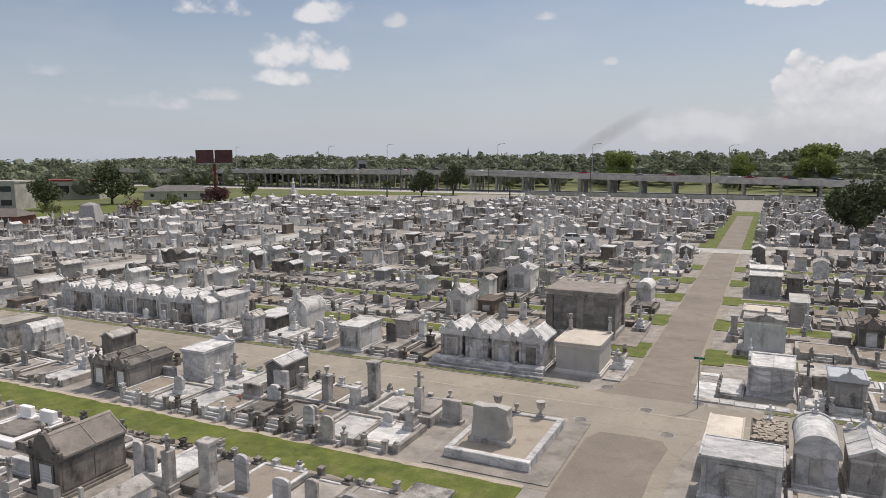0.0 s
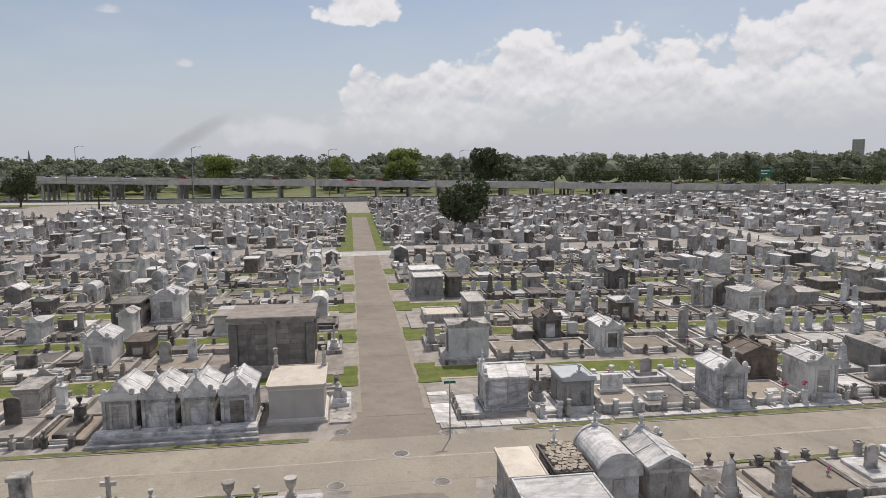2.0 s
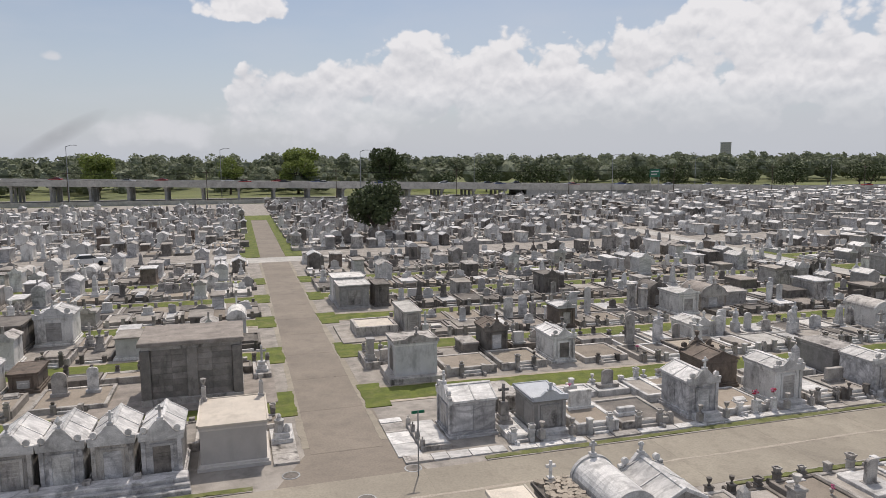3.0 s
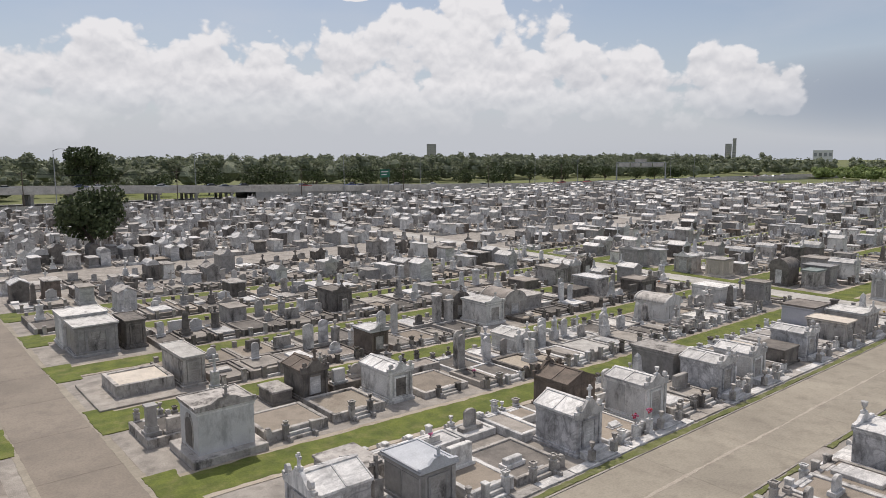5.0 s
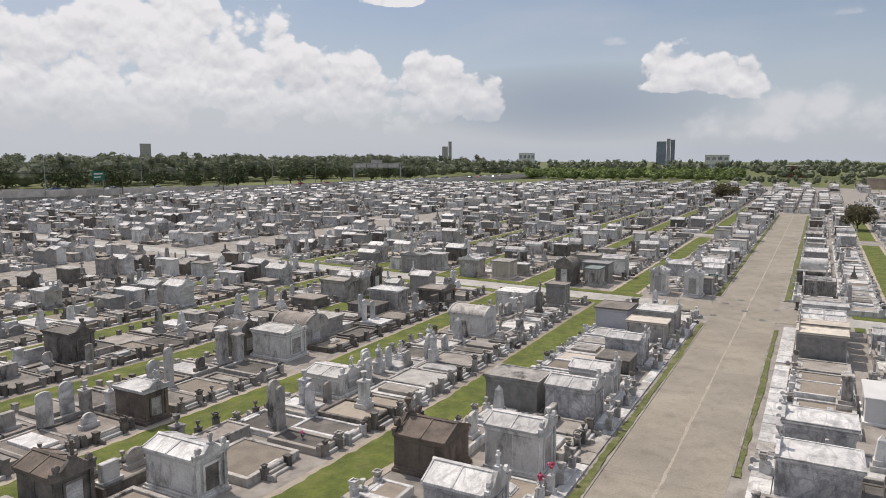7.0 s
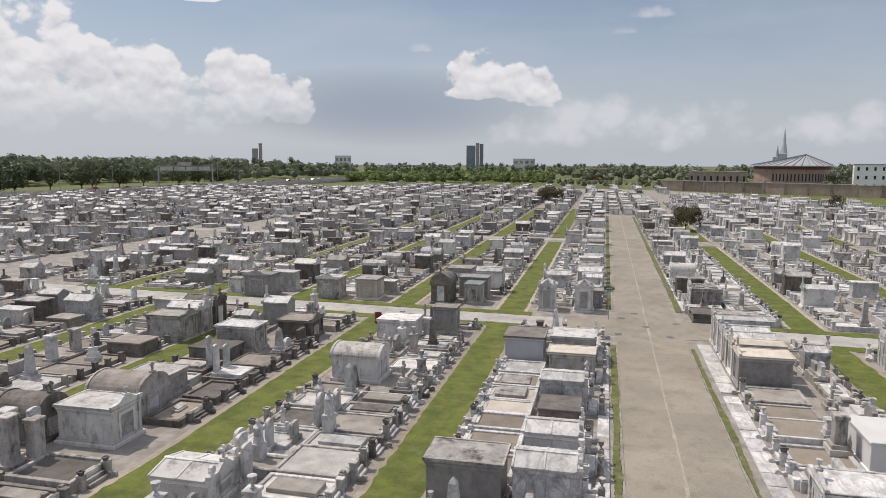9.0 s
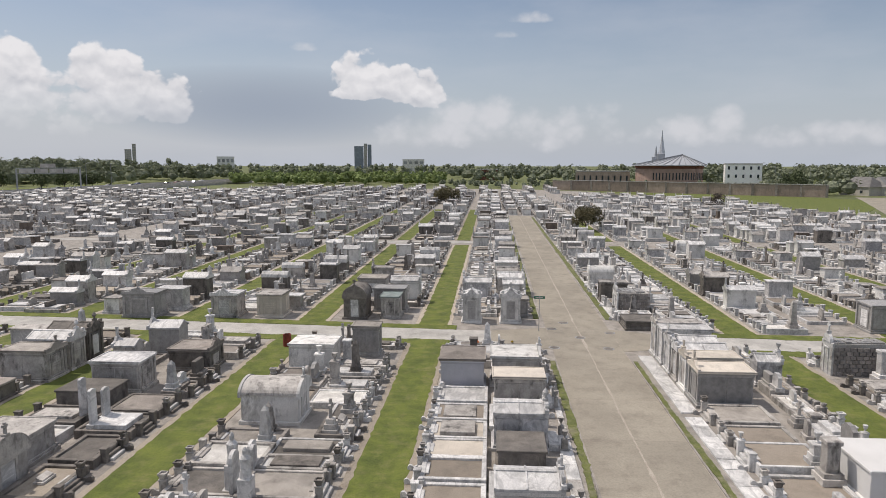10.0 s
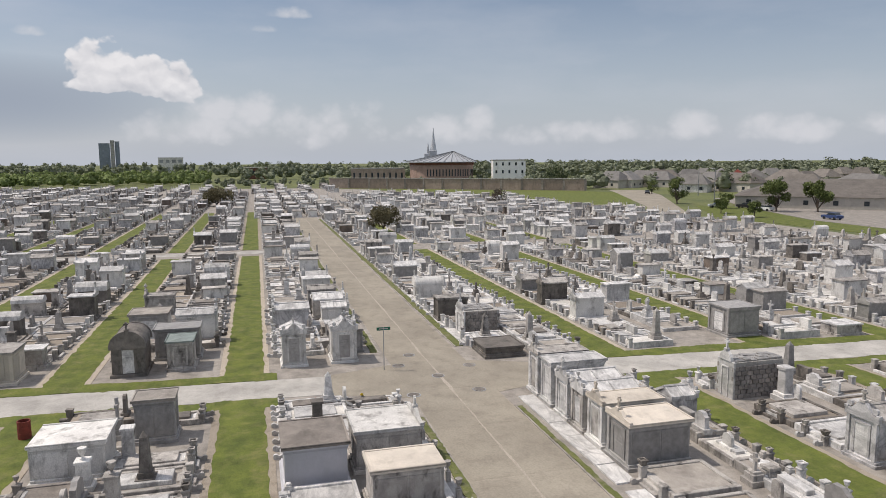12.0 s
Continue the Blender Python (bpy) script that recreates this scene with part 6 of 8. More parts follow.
def known_plot(x0, x1, y0, y1, face, wall, fill, seed, stones=()):
    """A plot whose place, coping and filling are known, with its own stones."""
    TAKEN.append((x0, x1, y0, y1))
    rr = random.Random(seed)
    m = pose((x0 + x1) / 2, y1 if face > 0 else y0, 0, 0, 0, 180 if face > 0 else 0)
    parts, z = plot(rr, x1 - x0, y1 - y0, wall=wall, fill=fill, pale=wall is MARBLE)
    stand("grave_plot", parts, m, "grave plot of %s coping filled with %s" % (WORDS[wall.name], WORDS[fill.name]), "grave plot", "grave plots in rows")
    for kind, lx, ly, mat, tall in stones:
        name, hs = headstone(rr, False, kind, mat, tall)
        stand(name, hs, m @ pose(lx, ly, z + 0.001), "%s %s on a raised grave bed" % (WORDS[mat.name], name.replace("_", " ")), "monument", "grave monuments")


for spec in (
        (7.95, 9.35, 3.2, 7.0, -1, MARBLE, MARBLE, 1, (("cross", -0.2, 2.6, LIMESTONE, 2.1),)),
        (11.7, 14.2, 3.1, 7.2, -1, MARBLE, TANBED, 2, (("block", 0.1, 2.9, PLASTER, 1.1),)),
        (14.3, 17.5, 3.1, 7.2, -1, LIMESTONE, DARKFILL, 3, (("block", -0.6, 1.8, MARBLE, 0.45),)),
        (20.7, 23.9, 3.1, 7.0, -1, MARBLE, TANBED, 4, (("tablet", 0.3, 1.6, MARBLE, 0.4),)),
        (26.8, 29.0, 3.3, 6.9, -1, LIMESTONE, TANBED, 5, ()),
        (29.1, 31.2, 3.3, 6.9, -1, LIMESTONE, CEMENT, 6, (("block", 0.2, 2.4, LIMESTONE, 0.9),)),
        (33.7, 35.3, 3.3, 6.7, -1, MARBLE, TANBED, 7, ()),
        (37.6, 40.4, 3.3, 6.7, -1, MARBLE, TANBED, 8, ()),
        (45.6, 49.0, 3.3, 6.7, -1, MARBLE, CEMENT, 18, ()),
        (34.0, 36.4, 6.8, 10.2, 1, MARBLE, TANBED, 9, ()),
        (36.5, 38.9, 6.8, 10.2, 1, MARBLE, TANBED, 19, ()),
        (39.0, 41.4, 6.8, 10.2, 1, MARBLE, TANBED, 20, ()),
        (41.5, 43.7, 6.8, 10.2, 1, MARBLE, CREAM, 10, ()),
        (43.8, 46.2, 6.8, 10.2, 1, MARBLE, CREAM, 11, ()),
        (46.3, 48.8, 6.8, 10.2, 1, MARBLE, TANBED, 12, ()),
        (48.9, 51.6, 6.8, 10.2, 1, MARBLE, MARBLE, 26, ()),
        (36.2, 38.2, -8.4, -4.6, 1, MARBLE, SHELLS, 13, (("block", -0.5, 2.4, MARBLE, 0.6),)),
        (38.4, 41.0, -8.3, -4.6, 1, MARBLE, TANBED, 14, (("pillar", -0.9, 3.2, LIMESTONE, 1.9),)),
        (41.2, 44.0, -8.3, -4.6, 1, MARBLE, TANBED, 15, (("column", 0.8, 3.2, MARBLE, 1.5),)),
        (44.2, 46.6, -8.3, -4.6, 1, LIMESTONE, TANBED, 16, ()),
        (46.8, 49.6, -8.3, -4.6, 1, LIMESTONE, CEMENT, 17, ())):
    known_plot(*spec)


for spec in (
        (-16.6, -12.4, 14.6, 19.0, -1, LIMESTONE, TANBED, 21, (("slab", -0.9, 3.0, LIMESTONE, 1.5), ("slab", 0.9, 3.2, MARBLE, 1.6))),
        (-18.6, -16.4, 24.6, 28.0, -1, LIMESTONE, DARKFILL, 22, ()),
        (-18.4, -15.9, 3.0, 7.4, -1, DARKSTONE, TANBED, 31, (("column", 0.2, 3.0, DARKSTONE, 1.6),)),
        (-21.4, -18.5, 3.0, 7.4, -1, LIMESTONE, DARKFILL, 32, (("slab", -0.4, 3.0, DARKSTONE, 1.7),)),
        (-16.2, -14.0, 9.0, 12.2, 1, DARKSTONE, TANBED, 33, ()),
        (33.6, 37.1, 16.9, 20.5, 1, MARBLE, SHELLS, 34, (("slab", 0.9, 2.2, MARBLE, 1.5), ("slab", -0.3, 2.9, LIMESTONE, 1.0), ("cross", -0.9, 2.0, MARBLE, 1.4))),
        (39.9, 43.0, 23.9, 26.6, -1, DARKSTONE, DARKFILL, 35, ()),
        (36.4, 39.7, 23.9, 26.6, -1, DARKSTONE, GRAVEL, 36, (("tablet", 0.2, 1.7, LIMESTONE, 0.4),)),
        (43.2, 46.0, 23.9, 27.4, -1, DARKSTONE, DARKFILL, 37, (("slab", -0.6, 2.9, MARBLE, 2.0), ("slab", 0.6, 2.9, MARBLE, 1.7))),
        (46.2, 49.0, 23.9, 27.4, -1, DARKSTONE, ROOFCEMENT, 38, ()),
        (-32.1, -28.5, -18.9, -15.0, 1, WHITEWASH, WHITEWASH, 39, (("block", -0.9, 1.2, WHITEWASH, 0.75), ("block", 0.9, 1.2, WHITEWASH, 0.75))),
        (8.0, 11.6, 14.4, 18.2, -1, LIMESTONE, TANBED, 23, ()),
        (12.0, 15.4, 14.6, 18.6, -1, LIMESTONE, GRAVEL, 24, ()),
        (18.1, 21.6, 14.4, 18.4, -1, LIMESTONE, TANBED, 25, ())):
    known_plot(*spec)


for x, y in ((22.5, 3.35), (23.75, 3.35)):
    fp = thing("flower_pedestal", pose(x, y, 0.0), "white marble pedestal holding red and pink flowers", "pedestal", "flower vases")
    part("pedestal", Shape().box(-0.2, 0.2, -0.2, 0.2, 0, 0.2, 0.02).box(-0.14, 0.14, -0.14, 0.14, 0.2, 0.85, 0.02), MARBLE, fp)
    part("vase", urn(Shape(), 0, 0, 0.85, 0.3), MARBLE, fp)
    rr = random.Random(int(x * 4))
    for colour in ("red", "pink"):
        bl = Shape()
        for _ in range(12):
            a, r, z = rr.uniform(0, 6.28), rr.uniform(0, 0.18), 1.18 + rr.uniform(0, 0.2)
            u, v = r * math.cos(a), r * math.sin(a)
            bl.add([(u - 0.06, v, z), (u, v - 0.06, z), (u + 0.06, v, z), (u, v + 0.06, z), (u, v, z + 0.06), (u, v, z - 0.06)], [(0, 1, 4), (1, 2, 4), (2, 3, 4), (3, 0, 4), (1, 0, 5), (2, 1, 5), (3, 2, 5), (0, 3, 5)])
        part("blossom", bl, FLOWERS[colour], fp, colour + " blossoms")


# ---- single monuments ----
rng = random.Random(77)
NAMES = {"slab": "arched slab headstone", "block": "block headstone", "column": "pedestal monument with an urn", "cross": "cross on a pedestal", "obelisk": "obelisk", "pillar": "heavy square pillar monument"}
for kind, x, y, h in MARKS:
    if any(t[0] - 0.2 < x < t[1] + 0.2 and t[2] - 0.2 < y < t[3] + 0.2 for t in TAKEN):
        continue
    if kind == "statue":
        s = Shape().box(-0.4, 0.4, -0.4, 0.4, 0, 0.3, 0.02).box(-0.28, 0.28, -0.28, 0.28, 0.3, h * 0.5, 0.02)
        s.lathe(0, 0, [(0.26, h * 0.5), (0.2, h * 0.65), (0.24, h * 0.82), (0.1, h * 0.88), (0.11, h * 0.95), (0.03, h)], 10)
        solid("statue", s, MARBLE, "white marble statue on a pedestal among graves", "statue", "", pose(x, y, 0.0), "grave monuments")
        continue
    mat = rng.choice([LIMESTONE, LIMESTONE, MARBLE, MARBLE, PLASTER, VEINED])
    name, parts = headstone(rng, False, kind, mat, h + 0.3)
    stand(name, parts, pose(x, y, 0.0, 0, 0, 180 if y < -6 or 5 < y < 10.5 or 17 < y < 20.5 else 0), "%s %s on a grave" % (WORDS[mat.name], NAMES[kind]), "monument", "grave monuments")


# ---- loose marble paving before the tombs ----
def paving(x0, x1, y0, y1, step, label, mat=MARBLE):
    ob = thing("marble_paving", pose(0, 0, 0), label, "paving", kind="structure")
    rr = random.Random(int(x0 * 10))
    along = x1 - x0 >= y1 - y0
    a, b = (x0, x1) if along else (y0, y1)
    while a < b - 0.3:
        w = min(b - a, step * rr.uniform(0.7, 1.3))
        u, v = a + 0.02, a + w - 0.02
        z = 0.06 + rr.uniform(0, 0.05)
        part("slab", Shape().box(u, v, y0, y1, 0, z, 0.01) if along else Shape().box(x0, x1, u, v, 0, z, 0.01), mat if rr.random() < 0.8 else LIMESTONE, ob)
        a += w


paving(2.35, 7.6, 2.75, 3.5, 1.1, "white marble paving slabs at the lane corner")
paving(2.2, 3.4, 3.55, 8.6, 1.2, "white marble paving slabs beside the lane")
paving(-3.6, -2.4, 4.4, 9.6, 1.3, "white marble paving slabs beside the lane")
paving(7.7, 12.0, 2.7, 3.25, 1.2, "white marble paving slabs along the road verge")
paving(46.2, 59.5, 2.7, 3.05, 1.3, "white marble paving slabs along the road verge")
paving(12.0, 27.0, 2.7, 3.25, 1.4, "white marble paving slabs along the road verge")
paving(27.1, 30.9, 2.7, 3.3, 1.4, "grey cement slabs along the road verge", CEMENT)
paving(31.0, 46.0, 2.7, 3.3, 1.4, "white marble paving slabs along the road verge")
paving(26.5, 48.5, -4.75, -3.85, 1.3, "broken white marble paving slabs along the road")
paving(49.0, 60.5, -4.8, -3.85, 1.5, "white marble paving slabs along the road")
paving(72.0, 96.0, -4.8, -4.0, 1.4, "white marble paving slabs along the road")

# ---- rows of graves ----
BLOCKS = (("outer", -152, -79), ("west", -72, -3.0), ("middle", 3.2, None), ("east", None, 127.5), ("far", 134.5, 320))
seed = 100
for name, a, b in BLOCKS:
    for i, c in enumerate([None] + NORTH):
        y = c if c is not None else 0
        x0 = a if a is not None else xs(y) + 3.4
        x1 = b if b is not None else xs(y) - 3.4
        if name in ("west", "outer") and y > 178 - 0.0 * x1 or name == "outer" and y > 160:
            continue
        if 68 < y < 80:
            continue
        share = (0.24 if y < 60 else 0.42)
        if c is None:
            row(seed, None, 2.7 + (0.2 if name in ("east", "far") else 0), -1, 3.9, x0, min(x1, 188) if name == "far" else x1, 0.5, name)
            row(seed + 1, None, NORTH[0] - HALF - 0.42 - 3.85, -1, 0.01, 0, 0, 0, name)
        else:
            row(seed, c, -HALF - 0.4, 1, 3.8, x0, x1, 0.2 if c == NORTH[0] else share, name)
            row(seed + 1, c, HALF + 0.4, -1, 3.85, x0, x1, share, name)
        seed += 2
    for i, c in enumerate([None] + SOUTH):
        y = c if c is not None else 0
        x0 = a if a is not None else xs(y) + 3.4
        x1 = b if b is not None else xs(y) - 3.4
        if name == "far":
            x1 = {None: 188, -25.7: 290, -36.6: 300, -47.4: 290, -58.0: 272, -68.6: 252, -79.2: 198}.get(c, 250)
        if name == "outer" and y < -30:
            continue
        if c is None:
            row(seed, None, -3.85, 1, 3.7, x0 + (1.0 if name == "middle" else 0), x1, 0.35, name + "_s")
        else:
            row(seed, c, HALF + 0.4, -1, 3.8, x0, x1, 0.45 if name == "far" else 0.15, name + "_s")
            row(seed + 1, c, -HALF - 0.4, 1, 3.8, x0, x1, 0.45 if name == "far" else 0.17, name + "_s")
        seed += 2
for k, (y, f) in enumerate(((-8.8, -1), (-0.9, 1), (-0.6, -1), (7.2, 1), (7.4, -1))):
    row(980 + k, None, y, f, 3.7, 194, 320, 0.45, "far")
# far fields that lie across the end of the road
for i in range(14):
    row(900 + i, None, -24 + 10.7 * i, -1, 3.8, 322, 378, 0.4, "end")
    row(930 + i, None, -19.5 + 10.7 * i, 1, 3.8, 322, 378, 0.4, "end")

for block, (verts, faces, mats) in FAR.items():
    me = bpy.data.meshes.new("distant_tombs")
    me.from_pydata(verts, [], faces)
    for mat in FAR_MATS:
        me.materials.append(mat)
    me.polygons.foreach_set("material_index", mats)
    tagged(new("distant_tombs", me), "dense field of weathered tombs, copings and headstones", "tombs", kind="stuff")

# ---- motorway ----
def deck_z(x):
    return 5.6 + min(2.4, -0.02 * x) if x < 0 else max(0.9, 5.6 - 0.02 * x)


def deck_y(x):
    return 234 - 0.09 * x


s, rail, rail2 = Shape(), Shape(), Shape()
X = list(range(-420, 521, 20))
for a, b in zip(X, X[1:]):
    for (o0, o1, z0, z1, t) in ((-9, 9, -1.1, 0.0, s), (-9.3, -9.0, -1.2, 0.85, rail), (9.0, 9.3, -1.2, 0.85, rail2)):
        v = [(x, deck_y(x) + o, deck_z(x) + z) for x in (a, b) for o in (o0, o1) for z in (z0, z1)]
        t.add(v, [(0, 1, 3, 2), (4, 6, 7, 5), (0, 4, 5, 1), (2, 3, 7, 6), (0, 2, 6, 4), (1, 5, 7, 3)])
motorway = thing("motorway", pose(0, 0, 0), "raised concrete motorway on low piers", "motorway", kind="structure")
part("deck", s, ASPHALT, motorway)
part("barrier", rail, CONCRETE, motorway, "pale concrete barrier")
part("barrier", rail2, CONCRETE, motorway, "pale concrete barrier")
for x in range(-400, 150, 12):
    z = deck_z(x) - 1.1
    if z < 1.2:
        continue
    p = Shape()
    for o in (-7, -2.5, 2.5, 7):
        p.box(x - 0.4, x + 0.4, deck_y(x) + o - 0.4, deck_y(x) + o + 0.4, -0.1, z - 0.7)
    p.box(x - 0.6, x + 0.6, deck_y(x) - 8.4, deck_y(x) + 8.4, z - 0.7, z)
    part("pier", p, CONCRETE, motorway)
retaining = Shape()
for a, b in zip(X, X[1:]):
    if a >= 100:
        for o0, o1 in ((-9.0, -8.6), (8.6, 9.0)):
            v = [(x, deck_y(x) + o, z) for x in (a, b) for o in (o0, o1) for z in (-0.1, deck_z(x) - 1.15)]
            retaining.add(v, [(0, 1, 3, 2), (4, 6, 7, 5), (0, 4, 5, 1), (2, 3, 7, 6), (0, 2, 6, 4), (1, 5, 7, 3)])
part("retaining_wall", retaining, ASPHALT, motorway, "weathered concrete retaining wall")
median = Shape()
for a, b in zip(X, X[1:]):
    v = [(x, deck_y(x) + o, deck_z(x) + z) for x in (a, b) for o in (-0.3, 0.3) for z in (0.0, 0.8)]
    median.add(v, [(0, 1, 3, 2), (4, 6, 7, 5), (0, 4, 5, 1), (2, 3, 7, 6), (0, 2, 6, 4), (1, 5, 7, 3)])
part("median_barrier", median, CONCRETE, motorway)
solid("street", Shape().prism([(-420, 243), (520, 167.5), (520, 177), (-420, 261)], -0.2, 0.0, "z"), CONCRETE, "pale frontage street beside the motorway", "street")
# added grey strip over the turf, in place of the deck's shade
solid("service_road", Shape().prism([(-420, 260.8), (110, 213.4), (110, 234), (-420, 282)], -0.2, -0.01, "z"), ASPHALT, "grey ground strip standing in for shade under the motorway", "road")
wall = Shape()
for a, b in zip(X, X[1:]):
    if -100 < a < 480:
        wall.prism([(a, 208 - 0.08 * a), (b - 0.1, 208 - 0.08 * b), (b - 0.1, 208.3 - 0.08 * b), (a, 208.3 - 0.08 * a)], -0.1, 1.3, "z")
solid("lawn", Shape().prism([(70, 238), (470, 203), (470, 248), (70, 284)], -0.1, 0.02, "z"), GRASS, "green park lawn behind the motorway", "lawn")
solid("boundary_wall", wall, CONCRETE, "low pale concrete wall at the edge of the graves", "wall")


def car(m, colour, label):
    ob = thing("car", m, label, "car", "cars on the motorway")
    body = Shape().prism([(-2.25, 0.35), (2.25, 0.35), (2.3, 0.7), (2.15, 0.92), (1.0, 1.0), (-1.7, 1.02), (-2.25, 0.95)], -0.88, 0.88)
    part("body", body, PAINT[colour], ob)
    cab = Shape().prism([(-1.75, 1.0), (1.0, 0.98), (0.35, 1.42), (-1.2, 1.45)], -0.72, 0.72)
    part("cabin", cab, GLASS, ob, "dark glass cabin")
    part("roof", Shape().box(-1.15, 0.3, -0.7, 0.7, 1.43, 1.5, 0.02), PAINT[colour], ob)
    for x in (-1.4, 1.4):
        for y in (-0.8, 0.8):
            part("wheel", Shape().prism([(x + 0.33 * math.cos(k * 0.524), 0.33 + 0.33 * math.sin(k * 0.524)) for k in range(12)], y - 0.1, y + 0.1), RUBBER, ob)


rng = random.Random(5)
x = -260
while x < 470:
    for side in (-1, 1):
        if rng.random() < 0.75:
            xx = x + rng.uniform(-5, 5)
            colour = rng.choice(["white", "white", "silver", "black", "red", "blue", "silver"])
            car(pose(xx, deck_y(xx) + side * rng.choice([3.0, 6.4]), deck_z(xx), 0, 0, -5 + (180 if side > 0 else 0)), colour, "%s car driving on the raised motorway" % colour)
    x += rng.uniform(13, 24)


# ---- trees ----
def clump(s, rng, x, y, z, r, rz=None):
    """An uneven crown lump of a far tree."""
    rz = rz or r * 0.8
    seg, rings, ph = 7, 4, rng.uniform(0, 6)
    v = [(x + rng.uniform(-.1, .1) * r, y, z + rz * rng.uniform(0.9, 1.15))]
    for k in range(1, rings):
        t = math.pi * k / rings
        for i in range(seg):
            a, q = ph + 2 * math.pi * i / seg, rng.uniform(0.72, 1.25)
            v.append((x + r * q * math.sin(t) * math.cos(a), y + r * q * math.sin(t) * math.sin(a), z + rz * q * math.cos(t)))
    v.append((x, y, z - rz))
    f = [(0, 1 + i, 1 + (i + 1) % seg) for i in range(seg)]
    for k in range(rings - 2):
        f += [(1 + k * seg + i, 1 + (k + 1) * seg + i, 1 + (k + 1) * seg + (i + 1) % seg, 1 + k * seg + (i + 1) % seg) for i in range(seg)]
    o = 1 + (rings - 2) * seg
    f += [(o + i, len(v) - 1, o + (i + 1) % seg) for i in range(seg)]
    s.add(v, f)


def woods(seed, n, place, lo, hi, mat, label, sprays=130):
    """A stand of trees: heaped crowns of leaf sprays over a core, uneven in height."""
    rng, s, tufts = random.Random(seed), Shape(), Shape()
    for _ in range(n):
        x, y = place(rng)
        h = rng.uniform(lo, hi)
        heads = [(x, y, h * 0.42, h * 0.36)]
        for k in range(8):
            heads.append((x + rng.uniform(-0.4, 0.4) * h, y + rng.uniform(-0.3, 0.3) * h, h * rng.uniform(0.3, 0.8), h * rng.uniform(0.12, 0.22)))
        for a, b, z, r in heads[:6]:
            clump(s, rng, a, b, z, r * 0.86, r * 0.8)
        for k in range(sprays):
            a, b, z, r = rng.choice(heads)
            t, e = rng.uniform(0, 6.283), rng.uniform(-0.5, 1.5)
            r *= rng.uniform(0.86, 1.18)
            px, py, pz, q = a + r * math.cos(t) * math.cos(e), b + r * math.sin(t) * math.cos(e), z + r * 0.9 * math.sin(e), h * rng.uniform(0.022, 0.05)
            u, v, w = rng.uniform(-1, 1) * q, rng.uniform(-1, 1) * q, rng.uniform(0.3, 1.0) * q
            tufts.add([(px - q, py + u, pz - u), (px + u, py - q, pz - w), (px + q, py + v, pz + v), (px + v, py + q, pz + w)], [(0, 1, 2, 3)])
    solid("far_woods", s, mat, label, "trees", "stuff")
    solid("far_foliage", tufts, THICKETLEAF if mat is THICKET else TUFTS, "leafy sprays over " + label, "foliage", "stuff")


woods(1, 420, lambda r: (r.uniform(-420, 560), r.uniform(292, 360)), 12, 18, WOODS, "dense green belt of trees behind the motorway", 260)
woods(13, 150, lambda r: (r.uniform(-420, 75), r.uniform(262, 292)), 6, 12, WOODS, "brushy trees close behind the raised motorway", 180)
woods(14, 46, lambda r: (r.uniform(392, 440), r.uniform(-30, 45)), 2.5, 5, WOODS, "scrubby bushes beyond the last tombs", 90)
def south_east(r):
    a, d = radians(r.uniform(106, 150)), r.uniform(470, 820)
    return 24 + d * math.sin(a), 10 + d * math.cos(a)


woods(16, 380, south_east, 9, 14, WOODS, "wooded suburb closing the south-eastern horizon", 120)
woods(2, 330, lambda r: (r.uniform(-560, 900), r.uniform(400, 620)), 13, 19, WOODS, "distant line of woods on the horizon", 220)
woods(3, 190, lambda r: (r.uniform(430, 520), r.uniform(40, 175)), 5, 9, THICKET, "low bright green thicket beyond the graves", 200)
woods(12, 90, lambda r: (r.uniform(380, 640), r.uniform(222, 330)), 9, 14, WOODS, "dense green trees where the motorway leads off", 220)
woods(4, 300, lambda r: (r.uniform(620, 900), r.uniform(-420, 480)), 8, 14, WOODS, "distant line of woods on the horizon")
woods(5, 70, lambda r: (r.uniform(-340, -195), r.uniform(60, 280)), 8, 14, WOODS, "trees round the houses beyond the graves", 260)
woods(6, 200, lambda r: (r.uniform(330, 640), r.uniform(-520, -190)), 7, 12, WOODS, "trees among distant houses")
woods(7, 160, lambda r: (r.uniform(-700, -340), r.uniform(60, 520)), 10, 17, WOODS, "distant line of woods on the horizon")


